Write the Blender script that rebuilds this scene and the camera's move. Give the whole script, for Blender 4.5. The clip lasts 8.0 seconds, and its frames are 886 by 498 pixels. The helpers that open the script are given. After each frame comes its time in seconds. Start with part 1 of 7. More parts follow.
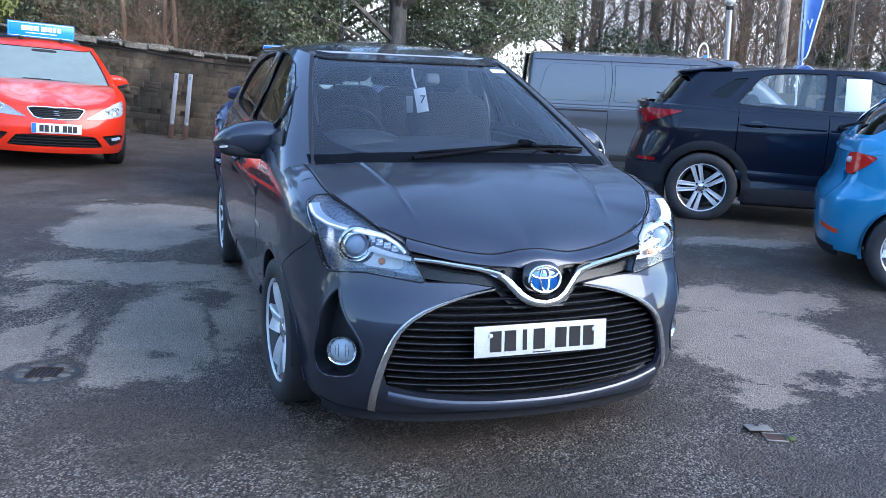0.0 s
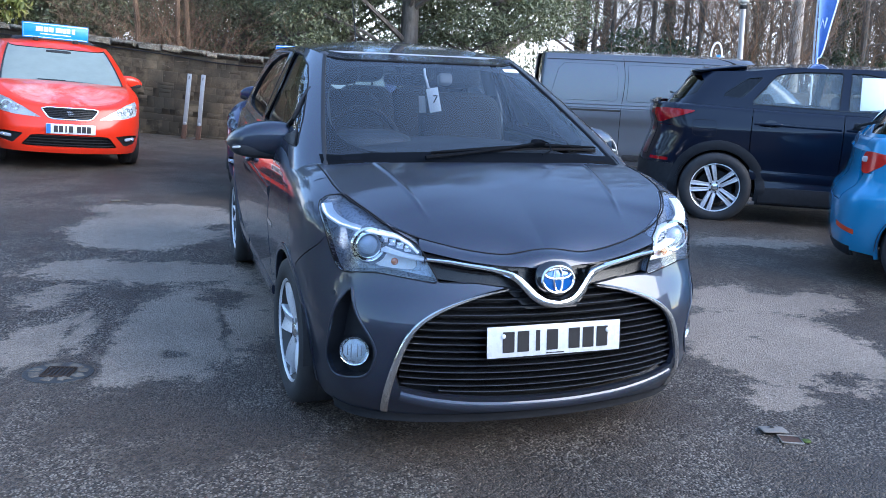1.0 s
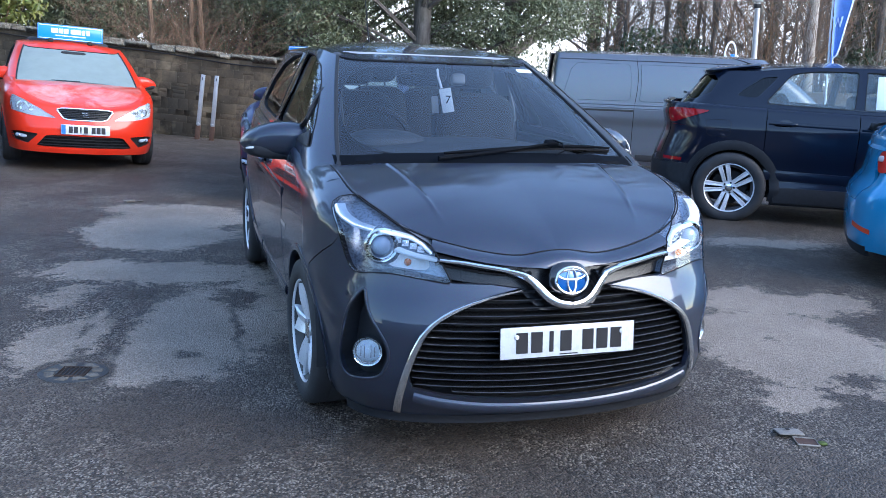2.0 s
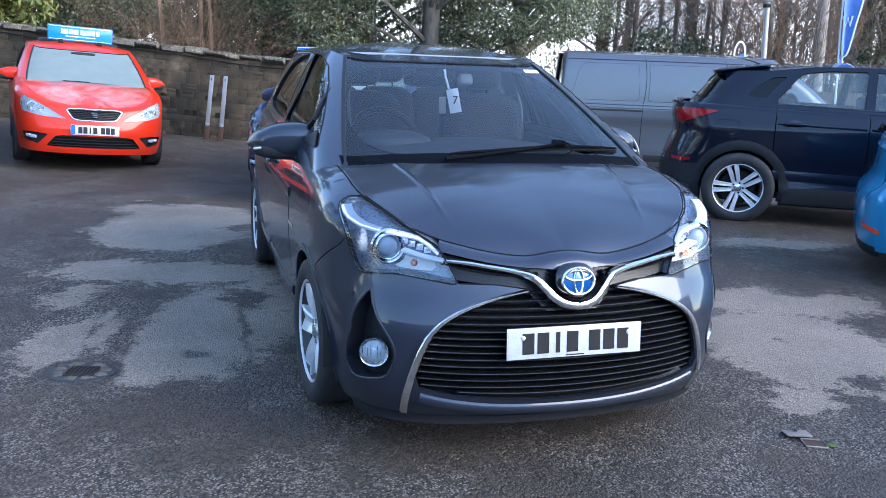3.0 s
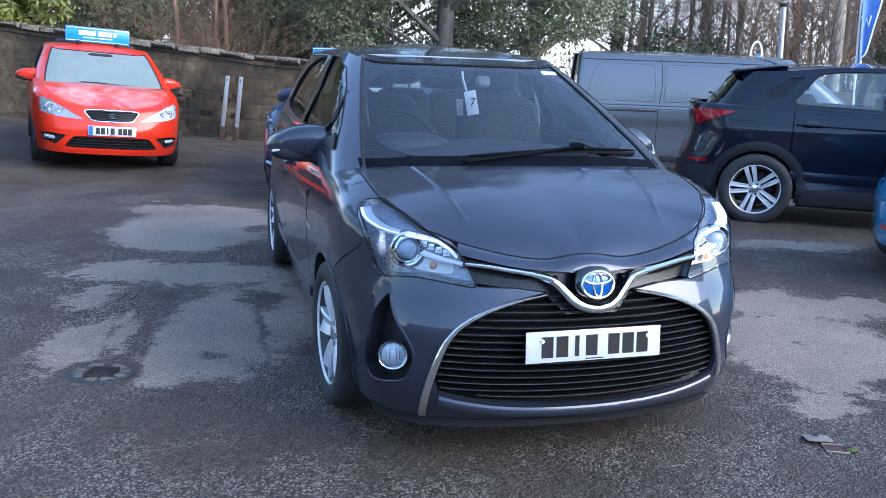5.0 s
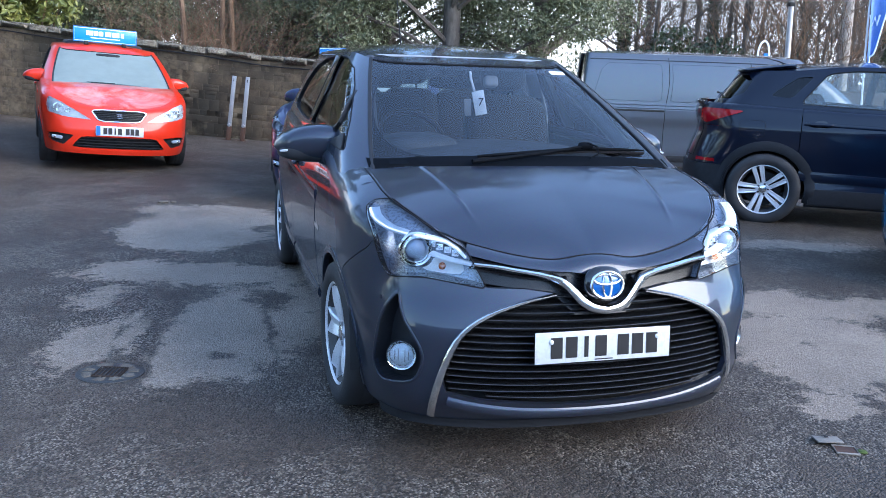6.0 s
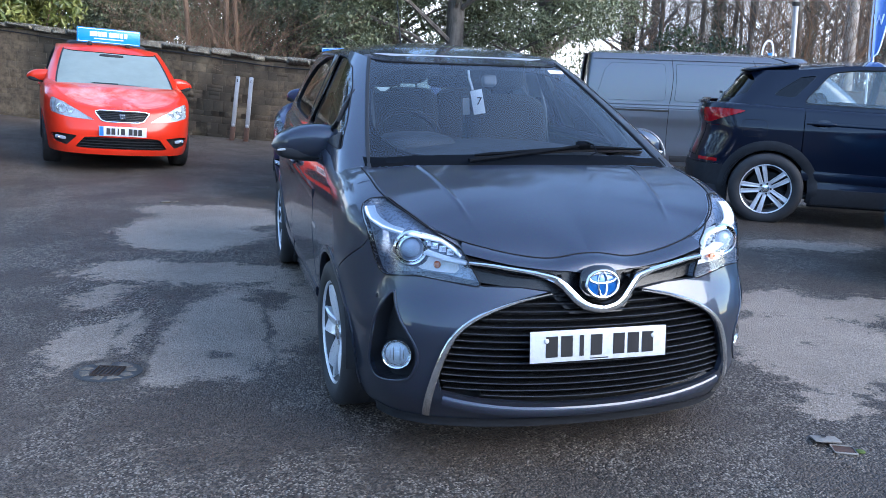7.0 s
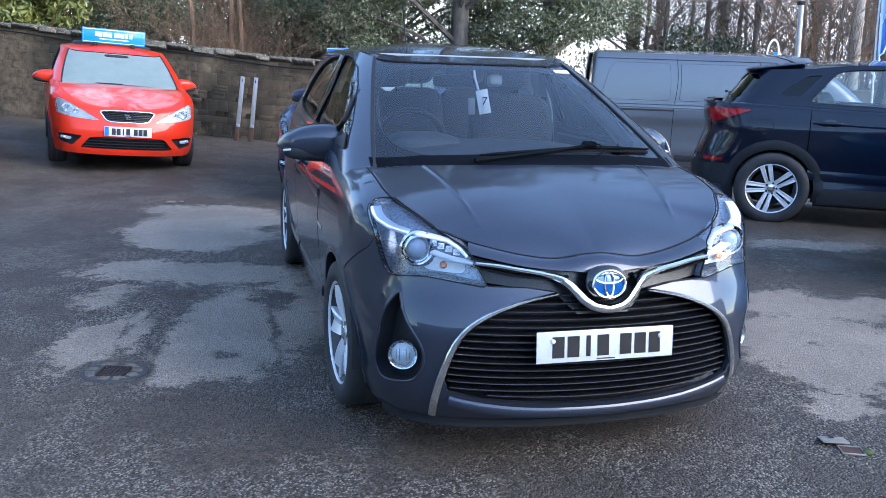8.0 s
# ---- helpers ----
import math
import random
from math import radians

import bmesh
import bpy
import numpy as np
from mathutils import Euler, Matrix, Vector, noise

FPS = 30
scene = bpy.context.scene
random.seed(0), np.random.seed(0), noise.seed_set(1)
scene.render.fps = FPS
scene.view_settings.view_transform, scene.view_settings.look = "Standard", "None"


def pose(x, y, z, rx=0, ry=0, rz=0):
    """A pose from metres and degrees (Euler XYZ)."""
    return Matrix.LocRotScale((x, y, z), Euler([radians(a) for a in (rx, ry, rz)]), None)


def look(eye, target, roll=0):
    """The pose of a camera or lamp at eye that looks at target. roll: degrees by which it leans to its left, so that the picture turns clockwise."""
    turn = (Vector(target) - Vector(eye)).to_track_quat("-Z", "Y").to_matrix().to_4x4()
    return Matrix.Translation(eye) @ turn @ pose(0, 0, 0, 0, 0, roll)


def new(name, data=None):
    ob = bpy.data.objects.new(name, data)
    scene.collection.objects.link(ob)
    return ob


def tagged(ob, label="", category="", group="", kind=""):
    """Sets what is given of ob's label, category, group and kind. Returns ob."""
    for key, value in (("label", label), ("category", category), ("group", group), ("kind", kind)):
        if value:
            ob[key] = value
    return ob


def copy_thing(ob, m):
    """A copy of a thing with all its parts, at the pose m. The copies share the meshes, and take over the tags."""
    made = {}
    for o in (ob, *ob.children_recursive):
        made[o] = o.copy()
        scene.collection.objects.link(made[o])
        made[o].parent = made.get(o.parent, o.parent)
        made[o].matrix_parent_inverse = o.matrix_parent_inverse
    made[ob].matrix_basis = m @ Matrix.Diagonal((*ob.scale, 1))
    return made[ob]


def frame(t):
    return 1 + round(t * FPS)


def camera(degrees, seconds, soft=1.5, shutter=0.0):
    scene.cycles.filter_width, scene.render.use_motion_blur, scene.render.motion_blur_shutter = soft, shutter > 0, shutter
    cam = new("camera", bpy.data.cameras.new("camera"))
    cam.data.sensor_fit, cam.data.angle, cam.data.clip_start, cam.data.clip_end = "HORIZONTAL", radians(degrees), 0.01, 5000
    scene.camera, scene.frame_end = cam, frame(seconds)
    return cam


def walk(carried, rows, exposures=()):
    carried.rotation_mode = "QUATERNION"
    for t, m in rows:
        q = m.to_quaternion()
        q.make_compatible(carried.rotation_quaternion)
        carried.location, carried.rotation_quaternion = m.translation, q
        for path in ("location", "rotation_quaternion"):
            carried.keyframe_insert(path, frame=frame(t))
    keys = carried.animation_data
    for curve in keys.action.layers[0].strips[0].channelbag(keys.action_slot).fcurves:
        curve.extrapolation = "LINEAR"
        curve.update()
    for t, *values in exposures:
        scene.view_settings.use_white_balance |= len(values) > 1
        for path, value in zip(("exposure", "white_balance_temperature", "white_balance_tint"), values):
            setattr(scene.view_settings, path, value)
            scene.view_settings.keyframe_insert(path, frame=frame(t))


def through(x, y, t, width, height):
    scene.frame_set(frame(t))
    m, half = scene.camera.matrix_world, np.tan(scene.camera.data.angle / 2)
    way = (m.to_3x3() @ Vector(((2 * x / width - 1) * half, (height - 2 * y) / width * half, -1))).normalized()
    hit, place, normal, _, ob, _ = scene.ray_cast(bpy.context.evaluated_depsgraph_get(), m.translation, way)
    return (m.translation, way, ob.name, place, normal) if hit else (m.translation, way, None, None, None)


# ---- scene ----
cam = camera(55.93, 8.0, soft=.8)
walk(cam, [
    (0.0, pose(-0.0053, -0.0263, 1.4062, 77.490, -2.537, -3.860)),
    (0.5, pose(-0.0078, -0.0203, 1.4032, 77.490, -2.481, -3.450)),
    (1.0, pose(-0.0083, -0.0170, 1.4040, 77.470, -2.406, -3.065)),
    (1.5, pose(-0.0130, -0.0122, 1.4043, 77.461, -2.317, -2.625)),
    (3.0, pose(-0.0048, -0.0118, 1.4063, 77.435, -2.179, -1.661)),
    (3.5, pose(-0.0017, -0.0164, 1.4081, 77.420, -2.170, -1.418)),
    (4.0, pose(-0.0005, -0.0092, 1.4088, 77.405, -2.134, -1.202)),
    (4.5, pose(-0.0124, -0.0081, 1.4172, 77.392, -2.110, -0.964)),
    (6.0, pose(-0.0365, -0.0022, 1.4161, 77.372, -2.037, -0.363)),
    (6.5, pose(-0.0144, 0.0025, 1.4163, 77.403, -1.977, -0.140)),
    (7.0, pose(-0.0000, 0.0000, 1.4108, 77.389, -1.944, -0.000)),
    (7.5, pose(-0.0033, 0.0019, 1.4123, 77.366, -1.890, 0.127)),
    (8.0, pose(-0.0070, 0.0058, 1.4106, 77.368, -1.852, 0.276)),
], exposures=[(0.0, 1.45, 5800, 10), (8.0, 1.45, 5800, 10)])

# ---- light ----
SUN_UP, SUN_ROUND = 24.0, 118.0   # height, and bearing from the way ahead towards the right, in degrees
world = bpy.data.worlds.new("sky")
scene.world = world
world.use_nodes = True
wn, wl = world.node_tree.nodes, world.node_tree.links
wn.clear()
sky = wn.new("ShaderNodeTexSky")
sky.sky_type, sky.sun_disc = "NISHITA", False
sky.sun_elevation, sky.sun_rotation = radians(SUN_UP), radians(SUN_ROUND)
sky.air_density, sky.dust_density, sky.ozone_density = 1.0, .6, 2.5
soft_white = wn.new("ShaderNodeMix")
soft_white.data_type = "RGBA"
soft_white.inputs[0].default_value = .03
soft_white.inputs[7].default_value = (8.6, 9.1, 9.9, 1)      # thin high cloud
bg = wn.new("ShaderNodeBackground")
bg.inputs["Strength"].default_value = .27
wl.new(sky.outputs[0], soft_white.inputs[6])
wl.new(soft_white.outputs[2], bg.inputs["Color"])
wl.new(bg.outputs[0], wn.new("ShaderNodeOutputWorld").inputs["Surface"])
sun_data = bpy.data.lights.new("sun", "SUN")
sun_data.energy, sun_data.angle, sun_data.color = 1.7, radians(45), (1.0, .90, .76)
sun = new("sun", sun_data)
_b, _e = radians(SUN_ROUND), radians(SUN_UP)
sun.matrix_world = look((0, 0, 0), (-math.sin(_b) * math.cos(_e), -math.cos(_b) * math.cos(_e), -math.sin(_e)))

# ---- materials ----
class Mat:
    """A node material, built up by short calls."""

    def __init__(self, name):
        self.m = bpy.data.materials.new(name)
        self.m.use_nodes = True
        self.t = self.m.node_tree
        self.n, self.l = self.t.nodes, self.t.links
        self.b = self.n["Principled BSDF"]
        self.out = self.n["Material Output"]

    def node(self, kind, **inputs):
        k = self.n.new(kind)
        for key, value in inputs.items():
            self.put(k, key.replace("_", " "), value)
        return k

    def put(self, k, key, value):
        if isinstance(value, bpy.types.NodeSocket):
            self.l.new(value, k.inputs[key])
        else:
            k.inputs[key].default_value = value

    def set(self, **inputs):
        for key, value in inputs.items():
            self.put(self.b, key.replace("_", " "), value)
        return self

    def place(self, scale=1.0, kind="Object"):
        c = self.node("ShaderNodeTexCoord")
        mp = self.node("ShaderNodeMapping")
        mp.inputs["Scale"].default_value = scale if isinstance(scale, tuple) else (scale,) * 3
        self.l.new(c.outputs[kind], mp.inputs["Vector"])
        return mp.outputs[0]

    def noise(self, scale, detail=4.0, rough=.55, vec=None, warp=0.0):
        k = self.node("ShaderNodeTexNoise", Scale=scale, Detail=detail, Roughness=rough, Distortion=warp)
        self.l.new(vec if vec is not None else self.place(), k.inputs["Vector"])
        return k.outputs["Fac"]

    def cells(self, scale, vec=None, feature="F1"):
        k = self.node("ShaderNodeTexVoronoi", Scale=scale)
        k.feature = feature
        self.l.new(vec if vec is not None else self.place(), k.inputs["Vector"])
        return k

    def ramp(self, fac, *stops):
        k = self.node("ShaderNodeValToRGB", Fac=fac)
        e = k.color_ramp.elements
        while len(e) < len(stops):
            e.new(.5)
        for el, (at, col) in zip(e, stops):
            el.position = at
            el.color = (*col, 1) if isinstance(col, tuple) else (col, col, col, 1)
        return k.outputs["Color"]

    def mix(self, fac, a, b, kind="MIX"):
        k = self.node("ShaderNodeMix")
        k.data_type, k.blend_type = "RGBA", kind
        for i, v in ((0, fac), (6, a), (7, b)):
            if isinstance(v, bpy.types.NodeSocket):
                self.l.new(v, k.inputs[i])
            else:
                k.inputs[i].default_value = v if i == 0 else (*v, 1) if isinstance(v, tuple) else (v, v, v, 1)
        return k.outputs[2]

    def math(self, op, a, b=0.0, c=0.0):
        k = self.node("ShaderNodeMath")
        k.operation = op
        for i, v in enumerate((a, b, c)):
            if isinstance(v, bpy.types.NodeSocket):
                self.l.new(v, k.inputs[i])
            else:
                k.inputs[i].default_value = v
        return k.outputs[0]

    def bump(self, height, strength=.3, distance=.01):
        k = self.node("ShaderNodeBump", Strength=strength, Distance=distance, Height=height)
        self.l.new(k.outputs[0], self.b.inputs["Normal"])
        return self


def plain(name, colour, rough=.5, metal=0.0, grain=60.0, vary=.12, bump=.05, coat=0.0, shine=.5):
    """A surface with grain and soft blotches."""
    m = Mat(name)
    v = m.place()
    blot = m.noise(grain * .06, 3, .6, v)
    fine = m.noise(grain, 3, .6, v)
    both = m.math("ADD", m.math("MULTIPLY", blot, .6), m.math("MULTIPLY", fine, .4))
    dark, light = tuple(c * (1 - vary * 1.6) for c in colour), tuple(min(c * (1 + vary * 1.6), 1) for c in colour)
    m.set(Base_Color=m.ramp(both, (.3, dark), (.7, light)), Metallic=metal,
          Roughness=m.math("MULTIPLY_ADD", fine, .18, max(rough - .09, .01)), Coat_Weight=coat, Specular_IOR_Level=shine)
    if bump:
        m.bump(fine, bump, .004)
    return m.m


def paint(name, colour, metal=.0, rough=.32, coat=1.0, flake=.0, dirt=.25, grime=(.10, .095, .085), gloss=1.5, clear=.03):
    """Car paint: pigment with fine flake under a clear coat, a thin film of road dirt in blotches."""
    m = Mat(name)
    v = m.place()
    col = m.node("ShaderNodeRGB")
    col.outputs[0].default_value = (*colour, 1)
    base = col.outputs[0]
    if flake:
        fl = m.cells(1400, v).outputs["Color"]
        base = m.mix(flake, base, m.mix(1.0, base, fl, "SCREEN"))
    film = m.math("MULTIPLY", m.ramp(m.noise(2.3, 6, .62, v, .6), (.42, 0.0), (.75, 1.0)), dirt)
    m.set(Base_Color=m.mix(film, base, grime), Metallic=metal, Roughness=m.math("MULTIPLY_ADD", film, .3, rough), Coat_Weight=coat,
          Coat_Roughness=m.math("MULTIPLY_ADD", film, .25, clear), Coat_IOR=gloss, Specular_IOR_Level=.12)
    return m.m


def pane(name, tint=(.75, .82, .82), gloss=1.5, film=0.0, film_colour=(.6, .65, .68)):
    """Clear glass sheet: lets light through and mirrors by Fresnel; film is a thin haze of frost or of brightness put
    into the glass.
    """
    m = Mat(name)
    m.n.remove(m.b)
    tr = m.node("ShaderNodeBsdfTransparent", Color=(*tint, 1))
    gl = m.node("ShaderNodeBsdfGlossy", Color=(1, 1, 1, 1), Roughness=.015)
    fr = m.node("ShaderNodeFresnel", IOR=gloss)
    mix = m.node("ShaderNodeMixShader", Fac=fr.outputs[0])
    m.l.new(tr.outputs[0], mix.inputs[1])
    m.l.new(gl.outputs[0], mix.inputs[2])
    last = mix
    if film:
        df = m.node("ShaderNodeBsdfDiffuse", Color=(*film_colour, 1))
        k = m.ramp(m.noise(5, 5, .6), (.3, film * .92), (.75, min(film * 1.08, 1)))
        last = m.node("ShaderNodeMixShader", Fac=k)
        m.l.new(mix.outputs[0], last.inputs[1])
        m.l.new(df.outputs[0], last.inputs[2])
    m.l.new(last.outputs[0], m.out.inputs["Surface"])
    return m.m


def lens(name, colour, rough=.06, through=.85):
    """Clear or coloured lamp plastic."""
    m = Mat(name)
    m.set(Base_Color=(*colour, 1), Roughness=rough, Transmission_Weight=through, IOR=1.2, Coat_Weight=.6, Coat_Roughness=.03)
    m.bump(m.noise(90, 2), .03, .002)
    return m.m


GREY_PAINT = paint("grey_metallic_paint", (.0155, .022, .041), .55, .40, flake=.03, dirt=.012, gloss=1.45, clear=.05)
RED_PAINT = paint("red_paint", (.55, .024, .007), .0, .35, dirt=.16, grime=(.55, .11, .06), coat=.6)
RED_FROSTED = paint("red_paint_with_frost", (.60, .032, .009), .0, .4, dirt=.85, grime=(.66, .42, .38))
BLACK_PAINT = paint("black_paint", (.003, .006, .016), .0, .3, dirt=.012, gloss=1.36)
VAN_PAINT = paint("van_grey_paint", (.070, .082, .104), .45, .34, flake=.05, dirt=.05, gloss=1.42, clear=.12)
BLUE_PAINT = paint("bright_blue_paint", (.004, .22, .44), .25, .34, flake=.05, dirt=.03)
NAVY_PAINT = paint("navy_paint", (.003, .007, .05), .2, .34, flake=.03, dirt=.03)
DARK_PAINT = paint("charcoal_paint", (.012, .013, .016), .2, .34, dirt=.03)
CHROME = plain("satin_chrome", (.78, .79, .80), .16, 1.0, 220, .03, .0)
SILVER = plain("wheel_silver", (.66, .67, .70), .30, .35, 160, .06, .02, .4)
BARREL = plain("wheel_barrel", (.055, .056, .06), .5, .5, 120, .15, .05)
DULL_METAL = plain("dull_metal", (.30, .30, .31), .45, .9, 120, .12, .05)
BLACK_GLOSS = plain("gloss_black_plastic", (.010, .011, .014), .14, 0, 90, .1, .0, .3)
BLACK_PLASTIC = plain("grained_black_plastic", (.020, .021, .024), .5, 0, 500, .12, .10, shine=.15)
GRILLE_BLACK = plain("grille_black", (.006, .0065, .008), .28, 0, 300, .12, .05, shine=.3)
# near-black; the shade of wells, pits and openings is put into it
DARK_VOID = plain("dark_void_black", (.010, .010, .011), .8, 0, 40, .1, .0)
RUBBER = plain("tyre_rubber", (.022, .022, .024), .72, 0, 180, .25, .25)
WIPER_BLACK = plain("wiper_black", (.002, .003, .005), .7, 0, 60, .1, .0, shine=.06)
SEAL = plain("window_rubber", (.012, .012, .014), .6, 0, 40, .1, .0, shine=.12)
FABRIC = plain("charcoal_seat_fabric", (.022, .024, .029), .9, 0, 160, .12, .1)
TRIM = plain("dark_cabin_plastic", (.034, .038, .046), .6, 0, 160, .15, .12)
PALE_TRIM = plain("pale_pillar_trim", (.24, .25, .26), .7, 0, 200, .06, .05)
WHITE = plain("white_plastic", (.80, .81, .82), .35, 0, 60, .03, .0)
PLATE_WHITE = plain("plate_white", (.54, .55, .57), .28, 0, 40, .03, .0, .4)
PLATE_YELLOW = plain("plate_yellow", (.75, .55, .03), .3, 0, 40, .03, .0, .4)
PLATE_BLACK = plain("plate_black", (.010, .010, .012), .4, 0, 40, .1, .0)
PLATE_BLUE = plain("plate_blue", (.02, .12, .55), .3, 0, 40, .05, .0)
SIGN_BLUE = plain("sign_blue", (.012, .20, .62), .35, 0, 20, .05, .0, .2)
SIGN_WHITE = plain("sign_white", (.80, .84, .88), .4, 0, 20, .03, .0)
GLASS = pane("clear_glass", (.80, .86, .86), 1.5)
SCREEN = pane("windscreen_glass", (.94, .97, .98), 1.45)
# pale film imitates a bright patch seen through the rear glass
REAR_GLASS = pane("pale_film_rear_glass", (.70, .76, .75), 1.5, .16, (.62, .66, .68))
# pale film puts the sky's reflection into the side glass colour
SUV_GLASS = pane("sky_sheen_side_glass", (.80, .86, .86), 1.6, .10, (.50, .62, .66))
SIDE_GLASS = pane("tinted_glass", (.45, .52, .50), 1.7)
PRIVACY = pane("privacy_glass", (.04, .045, .045), 1.45)
FROST = pane("misted_glass", (.6, .68, .68), 1.25, .90, (.205, .245, .235))
LAMP_COVER = pane("clear_lamp_cover", (.94, .97, 1.0), 1.5)
CLEAR_SIDE = pane("lightly_tinted_glass", (.86, .91, .90), 1.6)
LAMP_INNER = plain("lamp_inner_grey", (.21, .24, .30), .28, .4, 120, .03, .0)
SLAT_EDGE = plain("slat_edge", (.045, .048, .055), .25, .2, 120, .1, .0)
LAMP_DIFFUSER = lens("ribbed_lamp_glass", (.85, .88, .9), .12, .5)
LENS_RED = lens("red_lamp", (.30, .004, .008), .1, .1)
LENS_AMBER = lens("amber_lamp", (.85, .28, .12), .15, .4)
LENS_SCARLET = lens("scarlet_lamp", (.55, .022, .014), .1, .1)
LENS_ORANGE = lens("orange_red_reflector", (.62, .07, .025), .18, .1)
LAMP_PALE = plain("pale_lamp_bowl", (.62, .62, .60), .3, .3, 90, .15, .05)
LENS_GREY = plain("projector_glass", (.32, .37, .45), .08, 0, 40, .1, .0, 1.0)
BOWL = plain("ribbed_bowl", (.90, .90, .90), .35, .0, 240, .2, .3)
MIRROR_BRIGHT = plain("lamp_reflector", (.85, .86, .88), .10, 1.0, 150, .03, .0)
EMBLEM_BLUE = plain("emblem_blue", (.008, .10, .36), .15, .2, 40, .2, .0, 1.0)

# ---- smooth curves and the shells of cars ----
def smooth(xs, ys):
    """A smooth monotone-keeping curve through the points; takes numbers or arrays."""
    xs, ys = np.array(xs, float), np.array(ys, float)
    h, d = np.diff(xs), np.diff(ys) / np.diff(xs)
    m = np.zeros(len(xs))
    m[0], m[-1] = d[0], d[-1]
    for i in range(1, len(xs) - 1):
        if d[i - 1] * d[i] > 0:
            w1, w2 = 2 * h[i] + h[i - 1], h[i] + 2 * h[i - 1]
            m[i] = (w1 + w2) / (w1 / d[i - 1] + w2 / d[i])

    def f(x):
        x = np.clip(np.asarray(x, float), xs[0], xs[-1])
        i = np.clip(np.searchsorted(xs, x, side="right") - 1, 0, len(xs) - 2)
        t = (x - xs[i]) / h[i]
        return ((1 + 2 * t) * (1 - t) ** 2 * ys[i] + t * (1 - t) ** 2 * h[i] * m[i]
                + t * t * (3 - 2 * t) * ys[i + 1] + t * t * (t - 1) * h[i] * m[i + 1])
    return f


def blur(y, k, left, right):
    """Gaussian blur of evenly spaced values, k samples wide; ends mirrored (1) or turned over (-1)."""
    n = 4 * k
    a = y[n:0:-1] if left > 0 else 2 * y[0] - y[n:0:-1]
    b = y[-2:-n - 2:-1] if right > 0 else 2 * y[-1] - y[-2:-n - 2:-1]
    w = np.exp(-.5 * (np.arange(-n, n + 1) / k) ** 2)
    return np.convolve(np.concatenate([a, y, b]), w / w.sum(), "valid")


def fair(pts, width, left=-1):
    """The smooth curve through the points, eased so that reflections run evenly over it."""
    x0, x1 = pts[0][0], pts[-1][0]
    f = smooth(*zip(*pts))
    x = np.linspace(x0, x1, 2400)
    y = blur(f(x), max(1, int(width / (x[1] - x[0]))), left, -1)
    return lambda q: np.interp(q, x, y)


def ease(a, b, x):
    t = np.clip((np.asarray(x, float) - a) / (b - a), 0, 1)
    return t * t * (3 - 2 * t)


